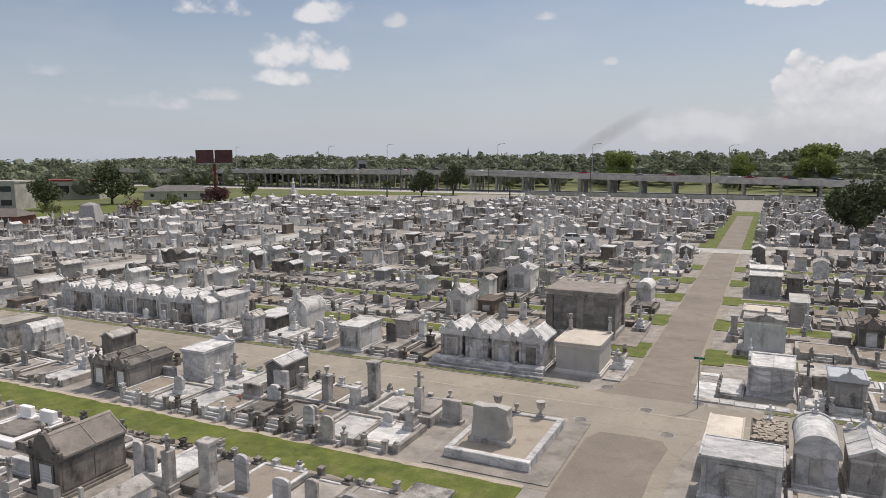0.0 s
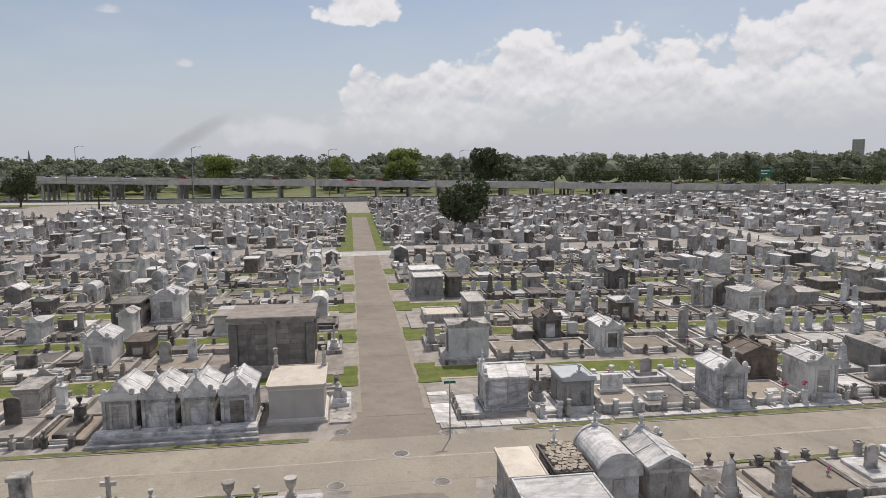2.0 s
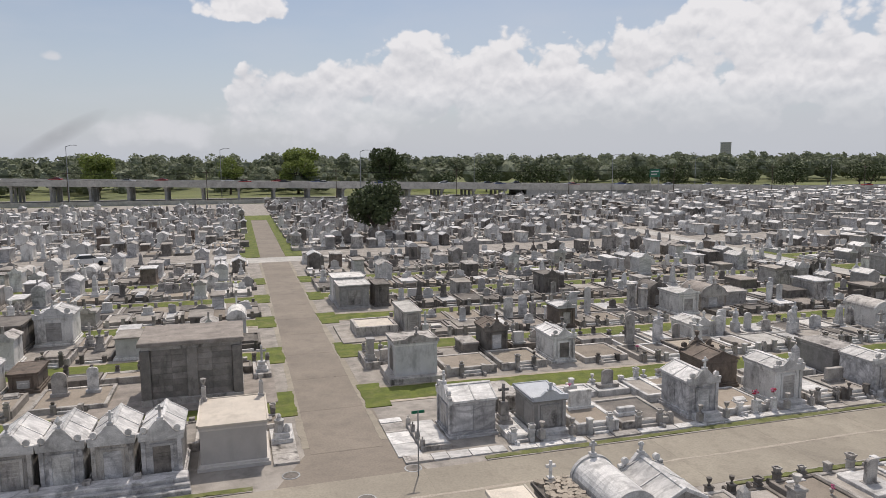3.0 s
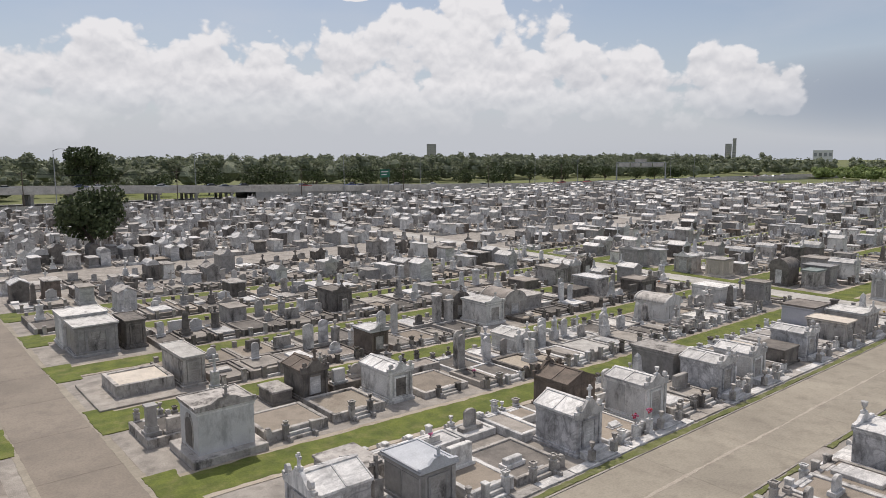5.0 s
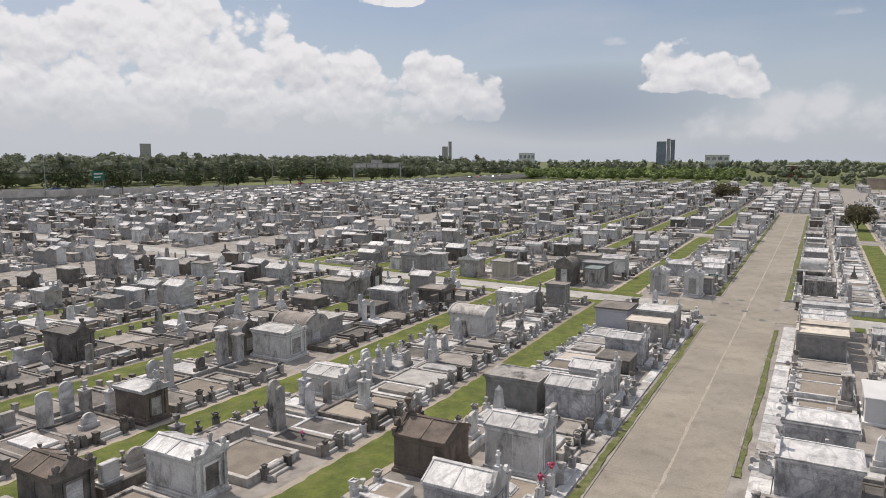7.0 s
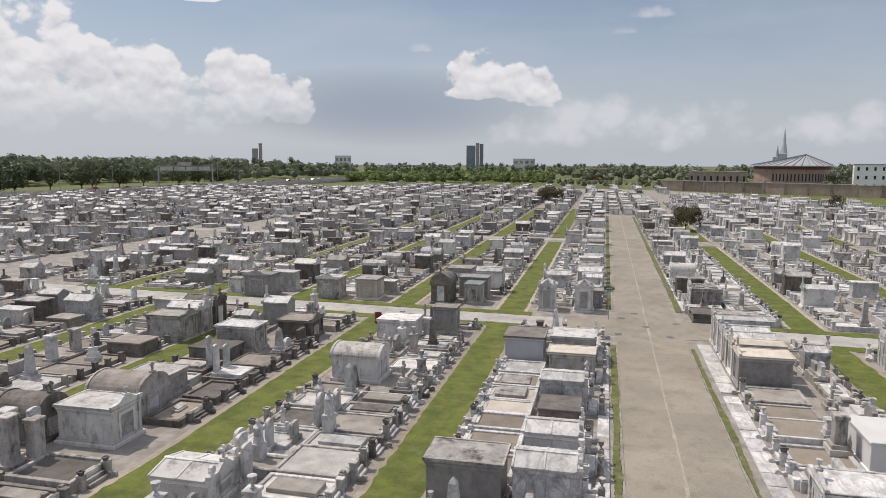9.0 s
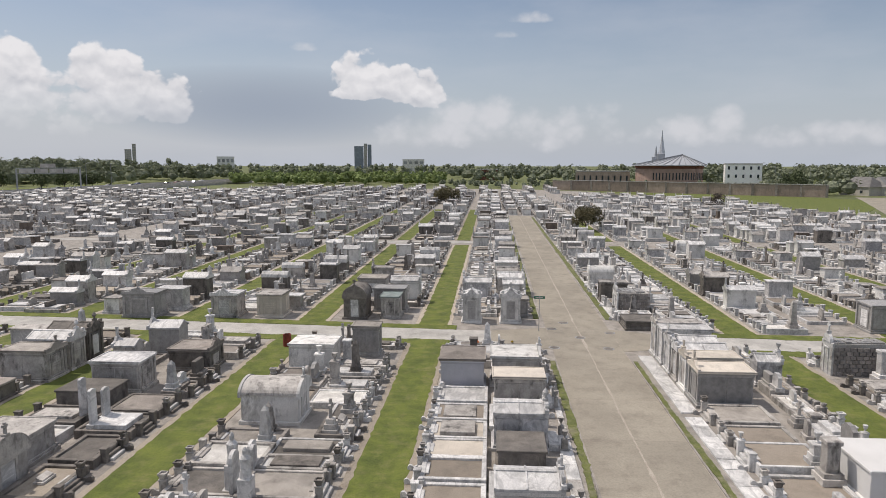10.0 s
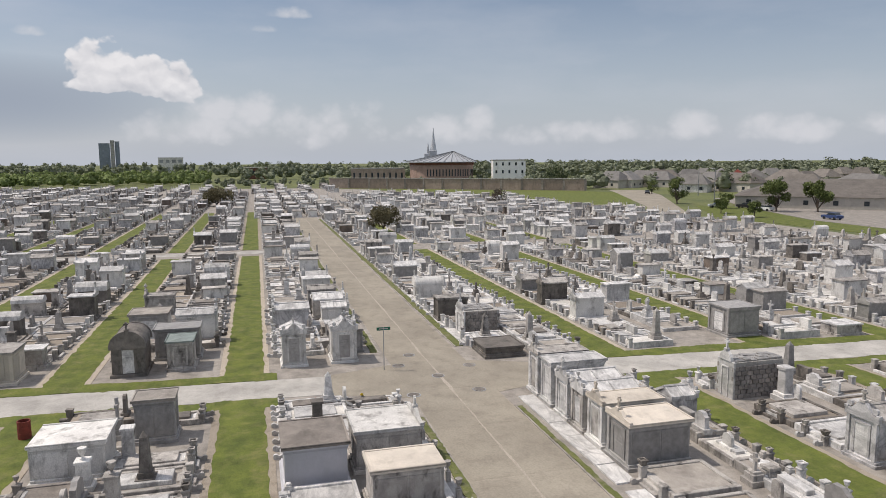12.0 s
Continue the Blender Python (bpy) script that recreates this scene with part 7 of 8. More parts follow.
def tree(x, y, h, spread, base, seed, leaf, label, leaves=2600):
    rng = random.Random(seed)
    ob = thing("tree", pose(x, y, 0), label, "tree", "standing trees")
    tr = Shape()

    def limb(a, b, r0, r1):
        a, b = Vector(a), Vector(b)
        d = (b - a).normalized()
        u = d.orthogonal().normalized()
        w = d.cross(u)
        v = [tuple(p + (u * math.cos(k * 1.047) + w * math.sin(k * 1.047)) * r) for p, r in ((a, r0), (b, r1)) for k in range(6)]
        tr.add(v, [(k, (k + 1) % 6, 6 + (k + 1) % 6, 6 + k) for k in range(6)])

    limb((0, 0, -0.1), (0.1, 0, base), h * 0.035, h * 0.026)
    tips = []
    for k in range(9):
        a = k * 2.4 + rng.uniform(-0.4, 0.4)
        r, z = spread * rng.uniform(0.35, 0.8), base + (h - base) * rng.uniform(0.25, 0.85)
        tip = (r * math.cos(a), r * math.sin(a), z)
        limb((0.1, 0, base * rng.uniform(0.8, 1.0)), tip, h * 0.018, h * 0.006)
        tips.append(tip)
    tips.append((0, 0, h * 0.85))
    part("trunk", tr, BARK, ob)
    cr = Shape()
    lumps = [(Vector(t), spread * rng.uniform(0.34, 0.5)) for t in tips for _ in range(2)]
    for _ in range(leaves):
        c, r = rng.choice(lumps)
        d = Vector((rng.gauss(0, 1), rng.gauss(0, 1), rng.gauss(0, 0.8))).normalized()
        p = c + d * r * rng.uniform(0.55, 1.05)
        if p.z < base * 0.75:
            continue
        n = Vector((rng.gauss(0, 1), rng.gauss(0, 1), rng.gauss(0.6, 1))).normalized()
        u = n.orthogonal().normalized()
        w = n.cross(u)
        q = rng.uniform(0.16, 0.34) * max(0.7, spread / 4)
        cr.add([tuple(p + u * q), tuple(p + w * q * 0.7), tuple(p - u * q), tuple(p - w * q * 0.7 + n * q * 0.3)], [(0, 1, 2, 3)])
    part("crown", cr, leaf, ob)


tree(18.7, 95, 9.6, 4.7, 2.4, 11, LEAF, "dark green oak standing among the tombs", 5200)
LIMELEAF = material("lime_green_leaves", (0.28, 0.34, 0.10), (0.18, 0.225, 0.065), stains=0, scale=1.2, rough=0.75, bump=0, vary=0.35, grain=3.0, leaf=True)
tree(20, 269, 18.0, 8.0, 3.0, 51, LIMELEAF, "tall lime-green tree behind the motorway", 4200)
tree(-55, 265, 16.0, 7.4, 2.6, 52, LIMELEAF, "broad lime-green tree behind the motorway", 3800)
tree(-7, 272, 16.0, 5.0, 2.6, 53, LIMELEAF, "lime-green tree behind the motorway", 2600)
tree(57, 264, 18.4, 8.5, 2.6, 54, LEAF, "tall dark oak behind the motorway", 4200)
for k in range(22):
    x = 78 + 15.5 * k + (k * 37 % 11)
    tree(x, deck_y(x) + 26 + (k * 53 % 17), 7.0 + (k * 29 % 10) * 0.42, 5.2 + (k % 4) * 0.5, 1.9, 60 + k, LEAF, "spreading oak on the lawn behind the motorway", 1500)
tree(-113, 192, 9.6, 5.2, 1.4, 12, LEAF, "round dark oak beside the far tombs", 3600)
tree(-106, 205, 12.0, 5.0, 1.6, 13, LEAF, "tall dark oak beside the far tombs", 3200)
tree(153.5, -12.6, 4.6, 3.2, 1.0, 14, OLIVE, "small round olive-brown oak beside the grave rows", 2600)
tree(244, 22, 4.8, 4.6, 0.8, 15, OLIVE, "low broad olive-brown oak among far tombs", 2200)

# ---- houses, walls and towers round the graves ----
def house(x, y, w, d, h, ridge, rz, wall, roof, label, windows=3):
    ob = thing("house", pose(x, y, 0, 0, 0, rz), label, "house", "houses round the graves")
    hw, hd = w / 2, d / 2
    part("wall", Shape().box(-hw, hw, -hd, hd, -0.1, h), wall, ob)
    r = Shape().add([(-hw - 0.5, -hd - 0.5, h), (hw + 0.5, -hd - 0.5, h), (hw + 0.5, hd + 0.5, h), (-hw - 0.5, hd + 0.5, h), (-hw * 0.55, 0, ridge), (hw * 0.55, 0, ridge)],
                    [(3, 2, 1, 0), (0, 1, 5, 4), (1, 2, 5), (2, 3, 4, 5), (3, 0, 4)])
    part("roof", r, roof, ob)
    for k in range(windows):
        u = -hw + (k + 0.5) * w / windows
        for sgn in (-1, 1):
            part("window", Shape().box(u - 0.6, u + 0.6, sgn * hd - 0.06, sgn * hd + 0.06, 1.0, min(2.2, h - 0.3)), GLASS, ob)


def block_building(name, x, y, w, d, h, rz, wall, label, rows=2, cols=6, roof=CONCRETE, glass=GLASS, fill=0.3):
    ob = thing(name, pose(x, y, 0, 0, 0, rz), label, "building")
    hw, hd = w / 2, d / 2
    part("wall", Shape().box(-hw, hw, -hd, hd, -0.1, h), wall, ob)
    part("roof", Shape().box(-hw - 0.2, hw + 0.2, -hd - 0.2, hd + 0.2, h + 0.004, h + 0.5), roof, ob)
    for r in range(rows):
        for k in range(cols):
            u = -hw + (k + 0.5) * w / cols
            z = h * (r + 0.35) / rows
            part("window", Shape().box(u - w / cols * fill, u + w / cols * fill, -hd - 0.08, -hd + 0.04, z, z + h / rows * 0.4), glass, ob)


ROOFBROWN = material("brown_shingles", (0.21, 0.188, 0.168), (0.15, 0.135, 0.12), stains=0.2, scale=0.5)
ROOFGREY = material("grey_shingles", (0.25, 0.24, 0.23), (0.18, 0.172, 0.165), stains=0.2, scale=0.5)
SIDING = material("pale_siding", (0.62, 0.58, 0.52), (0.52, 0.49, 0.44), stains=0.1, scale=0.3)
TANBRICK = material("tan_brick", (0.43, 0.34, 0.28), (0.33, 0.26, 0.215), stains=0.2, scale=0.4)
PINKBRICK = material("pink_brick", (0.44, 0.31, 0.265), (0.34, 0.24, 0.205), stains=0.1, scale=0.3)
# dark towers painted lighter and bluer, their windows too, to carry distance haze
HAZECLAD = material("hazed_tower_cladding", (0.33, 0.38, 0.45), (0.27, 0.31, 0.37), stains=0, bump=0, scale=0.05)
HAZEGLASS = material("hazed_tower_glass", (0.27, 0.31, 0.37), (0.24, 0.28, 0.33), stains=0, bump=0, rough=0.3)
MAROON = material("maroon_boards", (0.17, 0.075, 0.075), (0.11, 0.05, 0.05), stains=0.2, scale=0.4)

# long brick wall with piers at the east end
bw = thing("brick_wall", pose(0, 0, 0), "long tan brick wall with dark piers and pale coping", "wall", kind="structure")
PTS = [(368, -24), (356, -42), (298, -126)]
for (xa, ya), (xb, yb) in zip(PTS, PTS[1:]):
    length, ang = math.hypot(xb - xa, yb - ya), math.atan2(yb - ya, xb - xa)
    n = max(1, round(length / 9))
    for k in range(n):
        m = pose(xa + (xb - xa) * (k + 0.5) / n, ya + (yb - ya) * (k + 0.5) / n, 0, 0, 0, math.degrees(ang))
        for nm, s, mat in (("panel", Shape().box(-length / n / 2 + 0.45, length / n / 2 - 0.45, -0.3, 0.3, -0.1, 4.7), TANBRICK),
                           ("pier", Shape().box(length / n / 2 - 0.44, length / n / 2 + 0.44, -0.5, 0.5, -0.1, 4.8), ROOFCEMENT),
                           ("coping", Shape().box(-length / n / 2, length / n / 2, -0.55, 0.55, 4.81, 5.1), CONCRETE)):
            part(nm, s, mat, bw).matrix_local = m

# church with a fan-shaped roof and needle spire, behind the wall
ch = thing("church", pose(410, -92, 0), "round red brick church with a grey ribbed fan roof", "church")
part("wall", Shape().lathe(0, 0, [(18, -0.1), (18, 10.4), (17.6, 10.5)], 32), PINKBRICK, ch)
part("band", Shape().lathe(0, 0, [(18.4, 10.5), (18.4, 12.0), (18.0, 12.2)], 32), BRICK, ch)
TOP = (-1.6, -6.5, 18.0)
ring = [(20 * math.cos(2 * math.pi * k / 32), 20 * math.sin(2 * math.pi * k / 32)) for k in range(32)]
fan = Shape().add([(x, y, 12.3) for x, y in ring] + [(x, y, 11.9) for x, y in ring] + [TOP], [(k, (k + 1) % 32, 64) for k in range(32)] + [(32 + k, 32 + (k + 1) % 32, (k + 1) % 32, k) for k in range(32)])
for k, (x, y) in enumerate(ring):
    n = Vector((-y, x, 0)).normalized() * 0.14
    rib = Shape().add([(x - n.x, y - n.y, 12.3), (x + n.x, y + n.y, 12.3), (TOP[0], TOP[1], TOP[2]), (x - n.x, y - n.y, 12.6), (x + n.x, y + n.y, 12.6), (TOP[0], TOP[1], TOP[2] + 0.3)],
                      [(3, 4, 5), (0, 3, 5, 2), (1, 2, 5, 4), (0, 1, 4, 3)])
    part("roof_rib", rib, STEEL, ch)
part("roof", fan, METAL, ch, "grey ribbed metal roof")
for k in range(20):
    a = math.radians(140 + 5.5 * k)
    p = part("window", Shape().box(17.7, 18.1, -0.3, 0.3, 4.4, 8.2), GLASS, ch)
    p.rotation_euler = (0, 0, a)
sp = thing("spire", pose(434, -93, 0, 0, 0, -103), "slender pale grey needle spire behind the church", "spire")
part("tower", Shape().box(-2.2, 2.2, -2.2, 2.2, 0, 19.0, 0.3), METAL, sp)
part("shaft", Shape().lathe(0.3, 0, [(1.9, 19.0), (1.5, 21.5), (0.75, 26), (0.1, 32.6)], 8), METAL, sp)
part("fin", Shape().lathe(-2.9, 0, [(0.9, 0), (0.8, 18.5), (0.1, 23.5)], 6), METAL, sp)
part("porch", Shape().box(-5.2, -2.3, -1.5, 1.5, 0, 17.2, 0.2), METAL, sp)
block_building("school_building", 396, -127, 18, 12, 12.8, -104, WHITEWASH, "white plastered building with dark windows", 3, 5, CONCRETE, GLASS, 0.14)
block_building("brick_building", 420, -57, 30, 12, 8.5, -98, TANBRICK, "low tan brick hall behind the wall", 1, 9, CONCRETE, GLASS, 0.15)
block_building("brick_building", 560, 10, 16, 12, 8.0, -90, BRICK, "low dark red brick building beyond the graves", 1, 4)
# towers on the horizon
for x, y, w, d, h, lab, mat in ((1472, 284, 19, 16, 46.5, "dark glass office tower", HAZECLAD), (1475, 270.5, 7, 18, 52, "bright stair shaft between two dark towers", CONCRETE), (1478, 262.5, 8, 16, 50, "dark glass office tower", HAZECLAD),
                                (890, 104.5, 27, 14, 17.0, "pale box building on the horizon", PLASTER), (838, 326, 20, 16, 20.0, "white box building on the horizon", WHITEWASH),
                                (934, 1160, 20, 16, 42, "pale office tower on the horizon", CONCRETE), (1760, 938, 16, 14, 46, "pale stepped tower on the horizon", CONCRETE), (1768, 926, 9, 10, 60, "pale stepped tower on the horizon", CONCRETE)):
    block_building("office_tower" if h > 30 else "distant_building", x, y, w, d, h, -math.degrees(math.atan2(x, y)), mat, lab, 9 if h > 30 else 2, 4, mat, HAZEGLASS if mat is HAZECLAD else STEEL)
gantry = thing("sign_gantry", pose(313.5, 205, 0, 0, 0, -57), "steel gantry with pale sign panels over the motorway", "sign")
for u in (-12.5, 12.5):
    part("post", Shape().box(u - 0.35, u + 0.35, -0.35, 0.35, -0.1, 10.6, 0.05), STEEL, gantry)
for z in (8.6, 10.9):
    part("beam", Shape().box(-12.9, 12.9, -0.3, 0.3, z, z + 0.3), STEEL, gantry)
for u0, u1, z in ((-11.5, -5.8, 9.0), (-5.3, -0.3, 9.0), (0.3, 5.6, 9.0), (6.1, 11.6, 9.0), (-3.2, 2.8, 11.3)):
    part("panel", Shape().box(u0, u1, -0.5, -0.36, z, z + 1.75), CONCRETE, gantry)
# south east: lawn, street, car park and houses
solid("lawn", Shape().prism([(207, -68), (200, -90), (236, -113), (280, -130), (297, -120), (352, -42), (276, -85)], -0.1, 0.03, "z"), GRASS, "mown green lawn before the brick wall", "lawn")
solid("street", Shape().prism([(150, -76), (164, -87), (254, -135), (290, -150), (300, -138), (275, -128), (199, -96), (158, -70)], -0.1, 0.035, "z"), ROAD, "worn grey street leading to the houses", "street")
solid("lawn", Shape().prism([(110, -96), (165, -93), (200, -112), (190, -120), (150, -106), (110, -104)], -0.1, 0.03, "z"), GRASS, "green verge before the car park", "lawn")
solid("car_park", Shape().prism([(110, -105), (150, -107), (190, -121), (230, -140), (220, -170), (110, -150)], -0.1, 0.02, "z"), CEMENT, "grey concrete car park", "car park")
house(183, -149, 56, 30, 3.2, 7.6, 48, SIDING, ROOFBROWN, "long low building with a broad brown hipped roof", 8)
for x, y, w, h, lab, wl, rf in ((322, -176, 16, 3.4, "pale house with a grey hipped roof", SIDING, ROOFGREY), (328, -160, 14, 3.4, "white house with a grey roof", PLASTER, ROOFGREY), (268, -180, 18, 3.6, "cream house with a brown roof", SIDING, ROOFBROWN),
                                (272, -160, 14, 3.2, "white bungalow with a grey roof", PLASTER, ROOFGREY), (262, -198, 18, 3.6, "cream house with a brown roof", SIDING, ROOFBROWN), (246, -190, 15, 3.4, "pale house with a brown roof", SIDING, ROOFBROWN),
                                (300, -190, 16, 3.4, "pale house with a grey hipped roof", SIDING, ROOFGREY), (350, -196, 18, 3.6, "cream house with a brown roof", SIDING, ROOFBROWN), (232, -205, 20, 3.6, "pale house with a grey hipped roof", SIDING, ROOFGREY)):
    house(x, y, w, w * 0.7, h, h + 4.0, (x * 7) % 60, wl, rf, lab)
rng = random.Random(31)
for k in range(16):
    a, d = radians(118.5 + 1.15 * k), 335 + 150 * rng.random()
    wl, rf, lab = rng.choice(((SIDING, ROOFGREY, "pale house with a grey hipped roof"), (PLASTER, ROOFGREY, "white house with a grey roof"), (SIDING, ROOFBROWN, "cream house with a brown roof"), (TANBRICK, ROOFBROWN, "tan brick house with a brown roof")))
    if k == 8:
        rf, lab = RUST, "house with a bright red roof"
    w = rng.uniform(11, 15)
    house(24 + d * math.sin(a), 10 + d * math.cos(a), w, w * 0.75, 3.6, 7.8, rng.uniform(0, 180), wl, rf, lab, 2)
woods(8, 60, lambda r: (r.uniform(230, 420), r.uniform(-270, -165)), 4, 9, WOODS, "trees among the houses", 220)
woods(9, 30, lambda r: (r.uniform(300, 420), r.uniform(-160, -130)), 5, 9, WOODS, "trees beyond the wall's end")
woods(11, 44, lambda r: (r.uniform(505, 590), r.uniform(-120, 30)), 8, 12, WOODS, "trees beyond the end of the road")
woods(10, 26, lambda r: (r.uniform(385, 440), r.uniform(-150, 30)), 3, 6, WOODS, "trees before the church")
tree(209, -112, 8.0, 3.0, 0.8, 21, LEAFLIGHT, "dark green tree beside the street", 2600)
tree(173, -117, 7.8, 3.3, 0.9, 22, LEAFLIGHT, "full round-headed maple by the car park", 4200)
tree(168, -125, 7.8, 3.4, 0.9, 23, LEAFLIGHT, "full round-headed maple by the car park", 4200)
tree(186, -112, 4.0, 1.8, 1.0, 24, LEAFLIGHT, "small crape myrtle by the car park", 1500)
tree(172, -100, 3.6, 1.7, 1.0, 25, LEAFLIGHT, "small crape myrtle on the verge", 1500)
tree(160, -100, 3.6, 1.7, 1.0, 26, LEAFLIGHT, "small crape myrtle on the verge", 1500)
tree(228, -62, 4.2, 2.4, 0.8, 27, BARK, "bare brown shrub among the graves", 900)
tree(318, -118, 9.5, 4.0, 1.5, 28, LEAF, "broad green tree at the wall's end", 1600)
tree(330, -128, 10.5, 4.5, 1.5, 29, LEAF, "broad green tree at the wall's end", 1600)
tree(262, -136, 5.0, 2.4, 0.8, 30, LEAFLIGHT, "green bush beside the street", 900)
for x, y, col, rz in ((186, -118, "black", 20), (190, -112, "silver", 70), (176, -116, "white", 10), (150, -112, "blue", 0), (262, -134, "black", 150)):
    car(pose(x, y, 0.03, 0, 0, rz), col, "%s car parked on pale concrete" % col)


def lamp_post(x, y, z, h, arm, label):
    ob = thing("street_lamp", pose(x, y, z), label, "street lamp", "street lamps")
    part("pole", Shape().lathe(0, 0, [(0.16, 0), (0.09, h)], 8), STEEL, ob)
    part("arm", Shape().prism([(0, h - 0.2), (arm * 0.6, h + 0.35), (arm, h + 0.4), (arm, h + 0.5), (arm * 0.5, h + 0.5), (0, h)], -0.06, 0.06), STEEL, ob)
    part("lamp_head", Shape().box(arm - 0.1, arm + 0.9, -0.2, 0.2, h + 0.32, h + 0.52, 0.03), STEEL, ob)


for x, y, h in ((243, -143, 11), (452, -166, 11), (360, -174, 9), (464, -192, 10), (205, -122, 10), (140, -122, 10)):
    lamp_post(x, y, 0, h, 0.8, "tall lamp post by the car park")
for k, x in enumerate(range(-250, 420, 48)):
    lamp_post(x, deck_y(x) + (9.6 if k % 2 else -9.6), 0, 12 + deck_z(x), 2.5, "tall steel lamp post beside the motorway")
# utility poles
for k, x in enumerate(range(-140, 260, 42)):
    up = thing("utility_pole", pose(x, 214 - 0.08 * x, 0), "weathered wooden utility pole with crossarm", "utility pole", "utility poles")
    part("pole", Shape().lathe(0, 0, [(0.17, -0.1), (0.11, 11)], 8), BARK, up)
    part("crossarm", Shape().box(-1.2, 1.2, -0.07, 0.07, 10.0, 10.2), BARK, up)
wires = Shape()
for k, x in enumerate(range(-140, 220, 42)):
    for o, z in ((-1.0, 10.25), (1.0, 10.25), (0.0, 8.3)):
        sag = [(x + 42 * f / 8 + o, 214 - 0.08 * (x + 42 * f / 8), z - 0.9 * 4 * (f / 8) * (1 - f / 8)) for f in range(9)]
        for (ax, ay, az_), (bx, by, bz) in zip(sag, sag[1:]):
            wires.add([(ax, ay, az_ - 0.03), (ax, ay + 0.05, az_), (ax, ay, az_ + 0.03), (bx, by, bz - 0.03), (bx, by + 0.05, bz), (bx, by, bz + 0.03)], [(0, 3, 4, 1), (1, 4, 5, 2), (2, 5, 3, 0)])
solid("power_line", wires, RUBBER, "thin black overhead wires between utility poles", "wires", "")
# green direction sign over the motorway
sg = thing("direction_sign", pose(150, deck_y(150) - 12, 0, 0, 0, 20), "green motorway direction sign on steel posts", "sign")
part("post", Shape().box(-2.6, -2.4, -0.1, 0.1, -0.1, 9.5), STEEL, sg)
part("post", Shape().box(2.4, 2.6, -0.1, 0.1, -0.1, 9.5), STEEL, sg)
part("panel", Shape().box(-3.2, 3.2, -0.2, -0.1, 6.6, 9.8), SIGNGREEN, sg)
part("bar", Shape().box(-2.4, 2.2, -0.22, -0.2, 8.6, 9.0), PLASTER, sg)
part("bar", Shape().box(-2.4, 1.2, -0.22, -0.2, 7.5, 7.9), PLASTER, sg)
# west: billboard, houses and monuments
bb = thing("billboard", pose(-236, 216, 0, 0, 0, 30), "tall double billboard with maroon boards on a steel post", "billboard")
part("post", Shape().lathe(0, 0, [(0.6, -0.1), (0.6, 12.5)], 10), RUST, bb)
part("board", Shape().box(-8.5, -0.3, -0.4, 0.4, 12.5, 18.6), MAROON, bb)
part("board", Shape().prism([(0.3, 12.5), (8.5, 12.5), (8.5, 18.6), (0.3, 18.6)], -0.2, 0.6), MAROON, bb)
part("catwalk", Shape().box(-8.5, 8.5, -1.0, -0.41, 12.0, 12.3), STEEL, bb)
block_building("warehouse", -236, 140, 28, 14, 6.6, 25, SIDING, "beige warehouse with a red roof edge", 1, 3, RUST)
block_building("shop", -204, 92, 16, 10, 8.0, 25, CONCRETE, "grey concrete building beyond the graves", 2, 3)
house(-148, 58, 9, 7, 2.4, 4.0, 25, BRICK, ROOFBROWN, "small brick house with a brown roof", 2)
house(-190, 150, 24, 9, 3.0, 5.0, 25, SIDING, ROOFGREY, "long low shed beside the motorway", 4)
py = thing("pyramid_monument", pose(-131, 66, 0, 0, 0, 25), "blunt grey granite pyramid monument", "monument")
part("base", Shape().box(-2.6, 2.6, -2.6, 2.6, 0, 1.0, 0.05), GRANITE, py)
part("pyramid", Shape().add([(-2.2, -2.2, 1), (2.2, -2.2, 1), (2.2, 2.2, 1), (-2.2, 2.2, 1), (-1.4, -1.4, 4.6), (1.4, -1.4, 4.6), (1.4, 1.4, 4.6), (-1.4, 1.4, 4.6), (0, 0, 5.3)],
                            [(3, 2, 1, 0), (0, 1, 5, 4), (1, 2, 6, 5), (2, 3, 7, 6), (3, 0, 4, 7), (4, 5, 8), (5, 6, 8), (6, 7, 8), (7, 4, 8)]), GRANITE, py)
mo = thing("column_monument", pose(-158, 174, 0), "tall white column monument on steps", "monument")
part("base", Shape().box(-1.8, 1.8, -1.8, 1.8, 0, 0.9, 0.05).box(-1.1, 1.1, -1.1, 1.1, 0.9, 2.4, 0.05), PLASTER, mo)
part("column", Shape().lathe(0, 0, [(0.7, 2.4), (0.55, 5.2), (0.8, 5.4), (0.4, 5.7), (0.35, 6.8), (0.2, 7.2)], 10), PLASTER, mo)
block_building("church_tower", -205, 300, 6, 6, 12.5, 20, PLASTER, "white square church tower behind the motorway", 2, 1)
st = thing("steeple", pose(-216, 475, 0), "thin grey church steeple", "steeple")
part("tower", Shape().box(-2.5, 2.5, -2.5, 2.5, -0.1, 9), CONCRETE, st)
part("spire", Shape().lathe(0, 0, [(2.4, 9), (1.2, 15), (0.1, 22)], 8), STEEL, st)
solid("lawn", Shape().prism([(-190, 60), (-155, 60), (-160, 178), (-110, 208), (-150, 214), (-200, 170)], -0.1, 0.02, "z"), GRASS, "strip of lawn beside the outer graves", "lawn")
tree(-190, 120, 13.5, 6.5, 2.0, 41, LEAF, "big dark oak beyond the graves", 2600)
tree(-186, 94, 9.0, 5.0, 1.2, 42, LEAF, "round dark oak beyond the graves", 1800)
tree(-160, 77, 4.0, 2.4, 0.5, 43, LEAFLIGHT, "green bush beside a brick house", 800)
tree(-156, 132, 4.9, 4.2, 0.4, 44, MAROON, "round purple-leaved shrub tree", 2600)
tree(-150, 93, 4.0, 3.0, 0.4, 45, MAROON, "low purple-leaved shrub tree", 900)
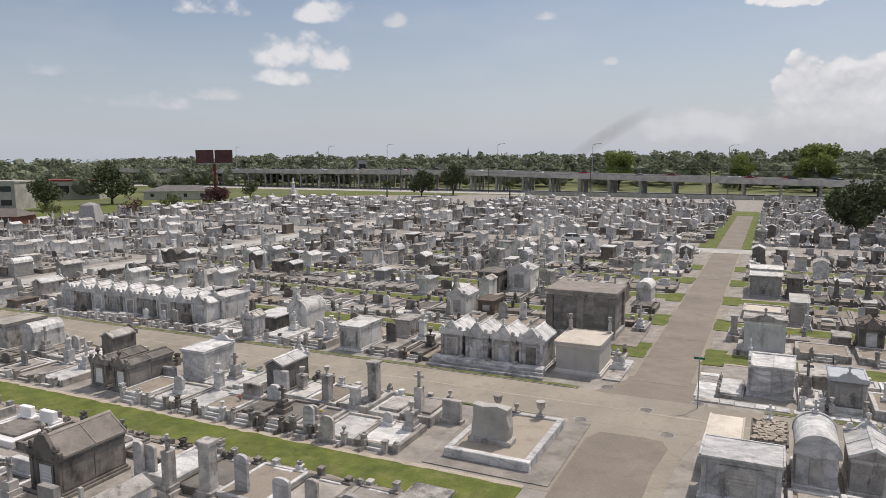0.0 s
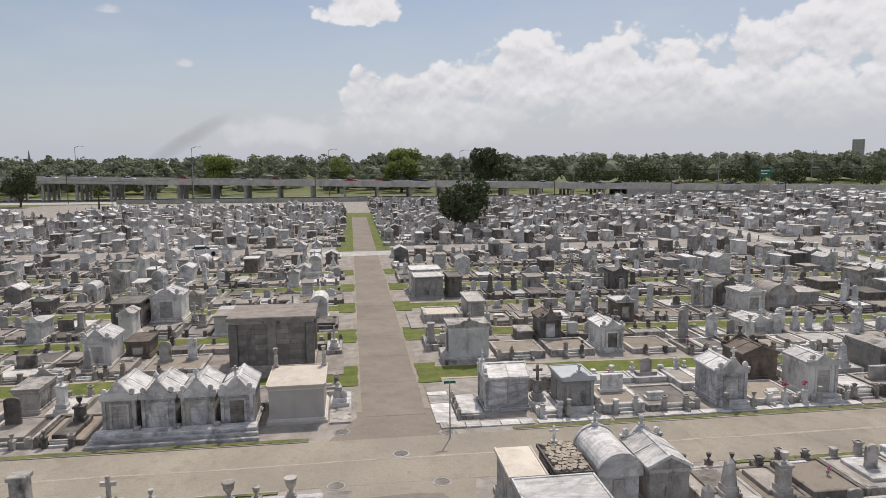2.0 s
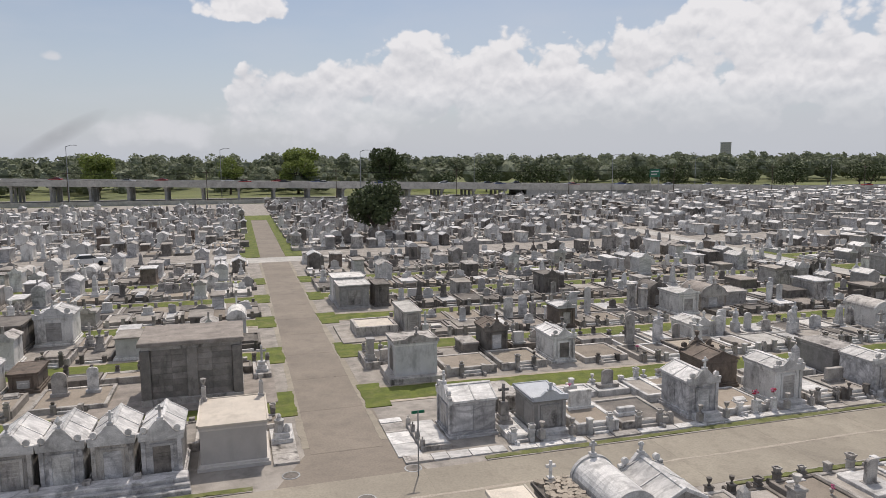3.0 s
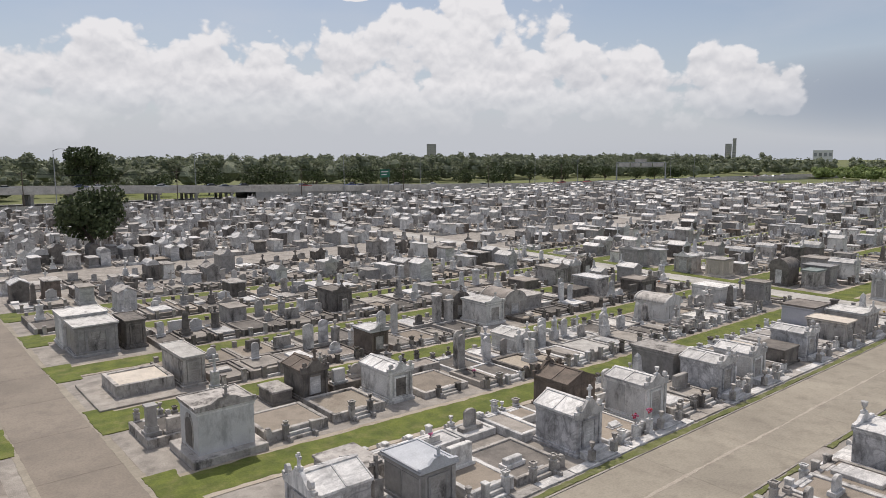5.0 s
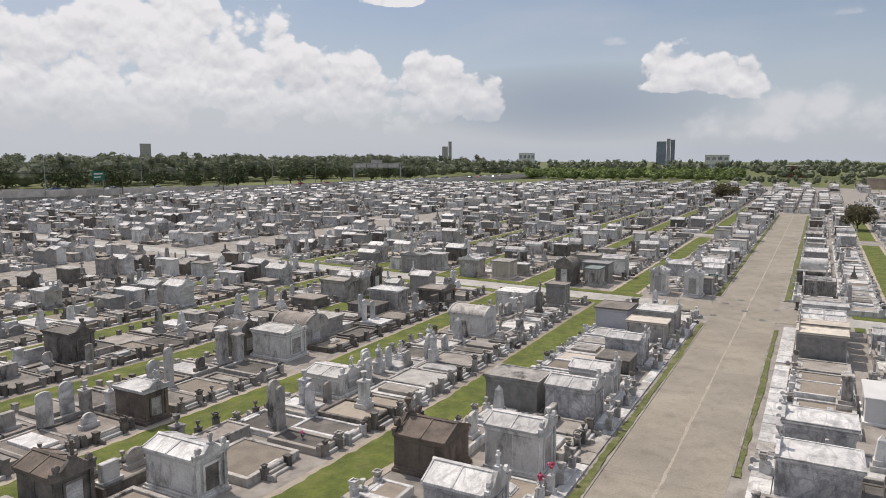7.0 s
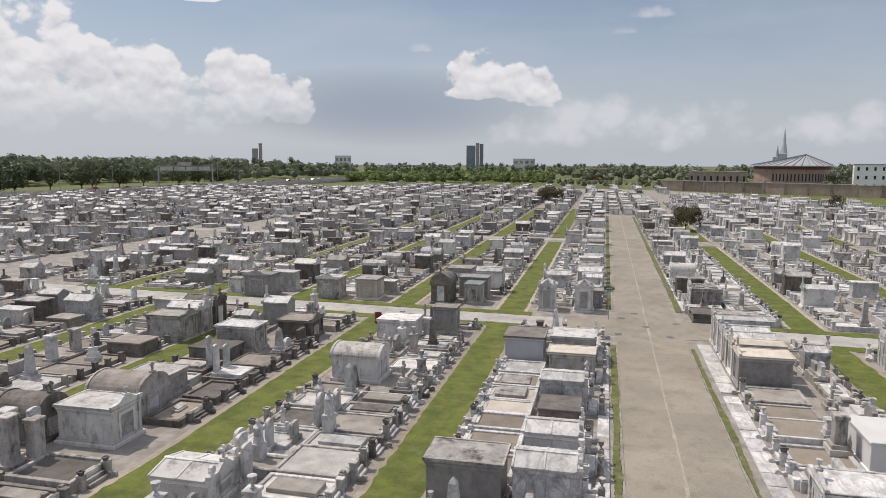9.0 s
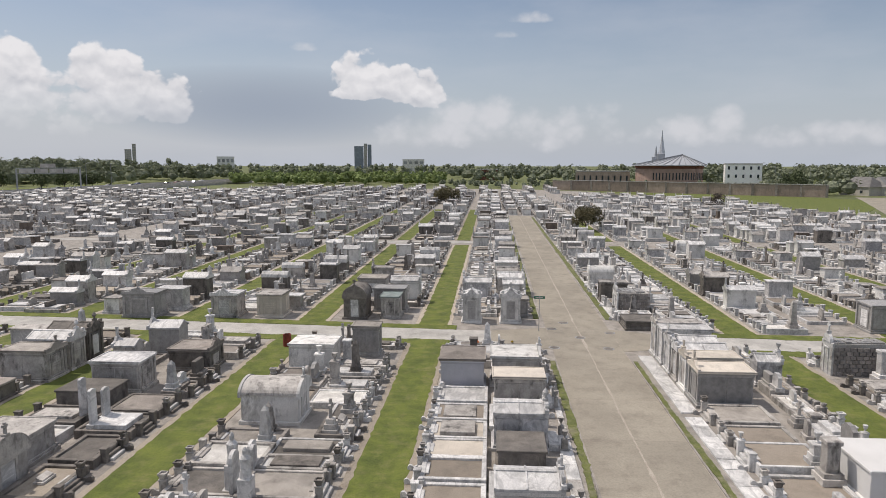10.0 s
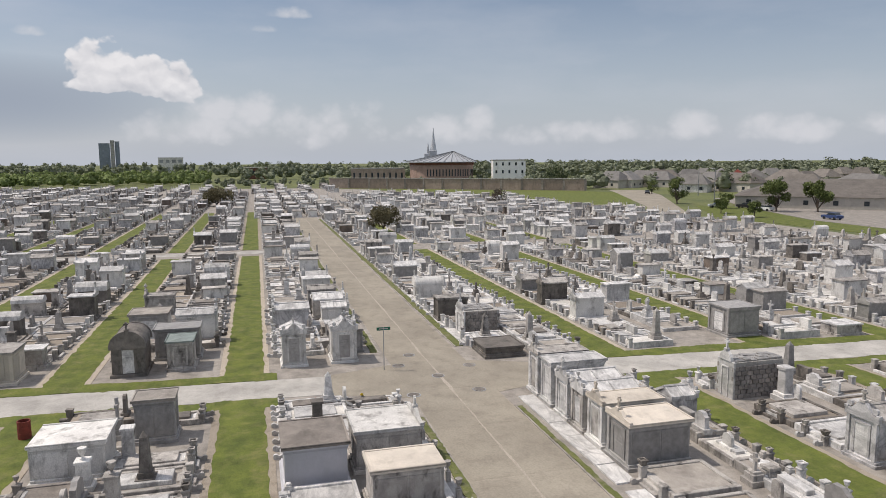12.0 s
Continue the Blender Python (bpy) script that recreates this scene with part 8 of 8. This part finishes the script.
tree(-155, 112, 3.6, 3.6, 0.3, 46, LEAFLIGHT, "flowering green shrub by the lawn", 1000)
tree(-172, 166, 5.4, 3.4, 1.0, 47, LEAF, "green tree below the motorway", 1200)


def palm(x, y, h, seed):
    rng = random.Random(seed)
    ob = thing("palm_tree", pose(x, y, 0), "tall palm with drooping fronds", "palm", "palms")
    part("trunk", Shape().lathe(0, 0, [(0.3, -0.1), (0.22, h * 0.5), (0.25, h)], 8), BARK, ob)
    s = Shape()
    for k in range(36):
        a, e = k * 2.399, rng.uniform(-0.7, 1.0)
        d = Vector((math.cos(a) * math.cos(e), math.sin(a) * math.cos(e), math.sin(e)))
        side = Vector((-math.sin(a), math.cos(a), 0))
        p0, p1 = Vector((0, 0, h)), Vector((0, 0, h)) + d * 1.2
        p2 = p1 + d * 0.9 - Vector((0, 0, 0.6))
        s.add([tuple(p0), tuple(p1 + side * 0.3), tuple(p2), tuple(p1 - side * 0.3)], [(0, 1, 2), (0, 2, 3)])
    part("fronds", s, LEAFLIGHT, ob)


palm(-77, 189, 5.2, 1)
palm(-122, 182, 5.2, 2)

# ---- small street furniture ----
sn = thing("street_sign", pose(67.7, 2.7, 0), "green street name plate on a thin post", "sign")
part("post", Shape().lathe(0, 0, [(0.03, -0.1), (0.03, 2.9)], 8), STEEL, sn)
part("plate", Shape().box(-0.02, 0.02, -0.45, 0.45, 2.68, 2.88), SIGNGREEN, sn)
part("bar", Shape().box(-0.03, -0.021, -0.3, 0.3, 2.75, 2.81), PLASTER, sn)
sp2 = thing("street_sign", pose(2.65, 1.5, 0), "thin steel sign post at the lane corner", "sign")
part("post", Shape().lathe(0, 0, [(0.035, -0.1), (0.03, 3.1)], 8), STEEL, sp2)
part("plate", Shape().box(-0.3, 0.3, -0.02, 0.02, 2.95, 3.08), SIGNGREEN, sp2)
bn = thing("rubbish_bin", pose(61.4, 21.9, 0.04), "red steel drum used as a rubbish bin", "bin")
part("drum", Shape().lathe(0, 0, [(0.3, 0), (0.31, 0.3), (0.3, 0.31), (0.31, 0.6), (0.3, 0.61), (0.31, 0.9), (0.27, 0.9), (0.27, 0.3)], 14), RUST, bn)

car(pose(-24.5, 76.5, 0.02, 0, 0, 15), "white", "white car parked among the tombs")
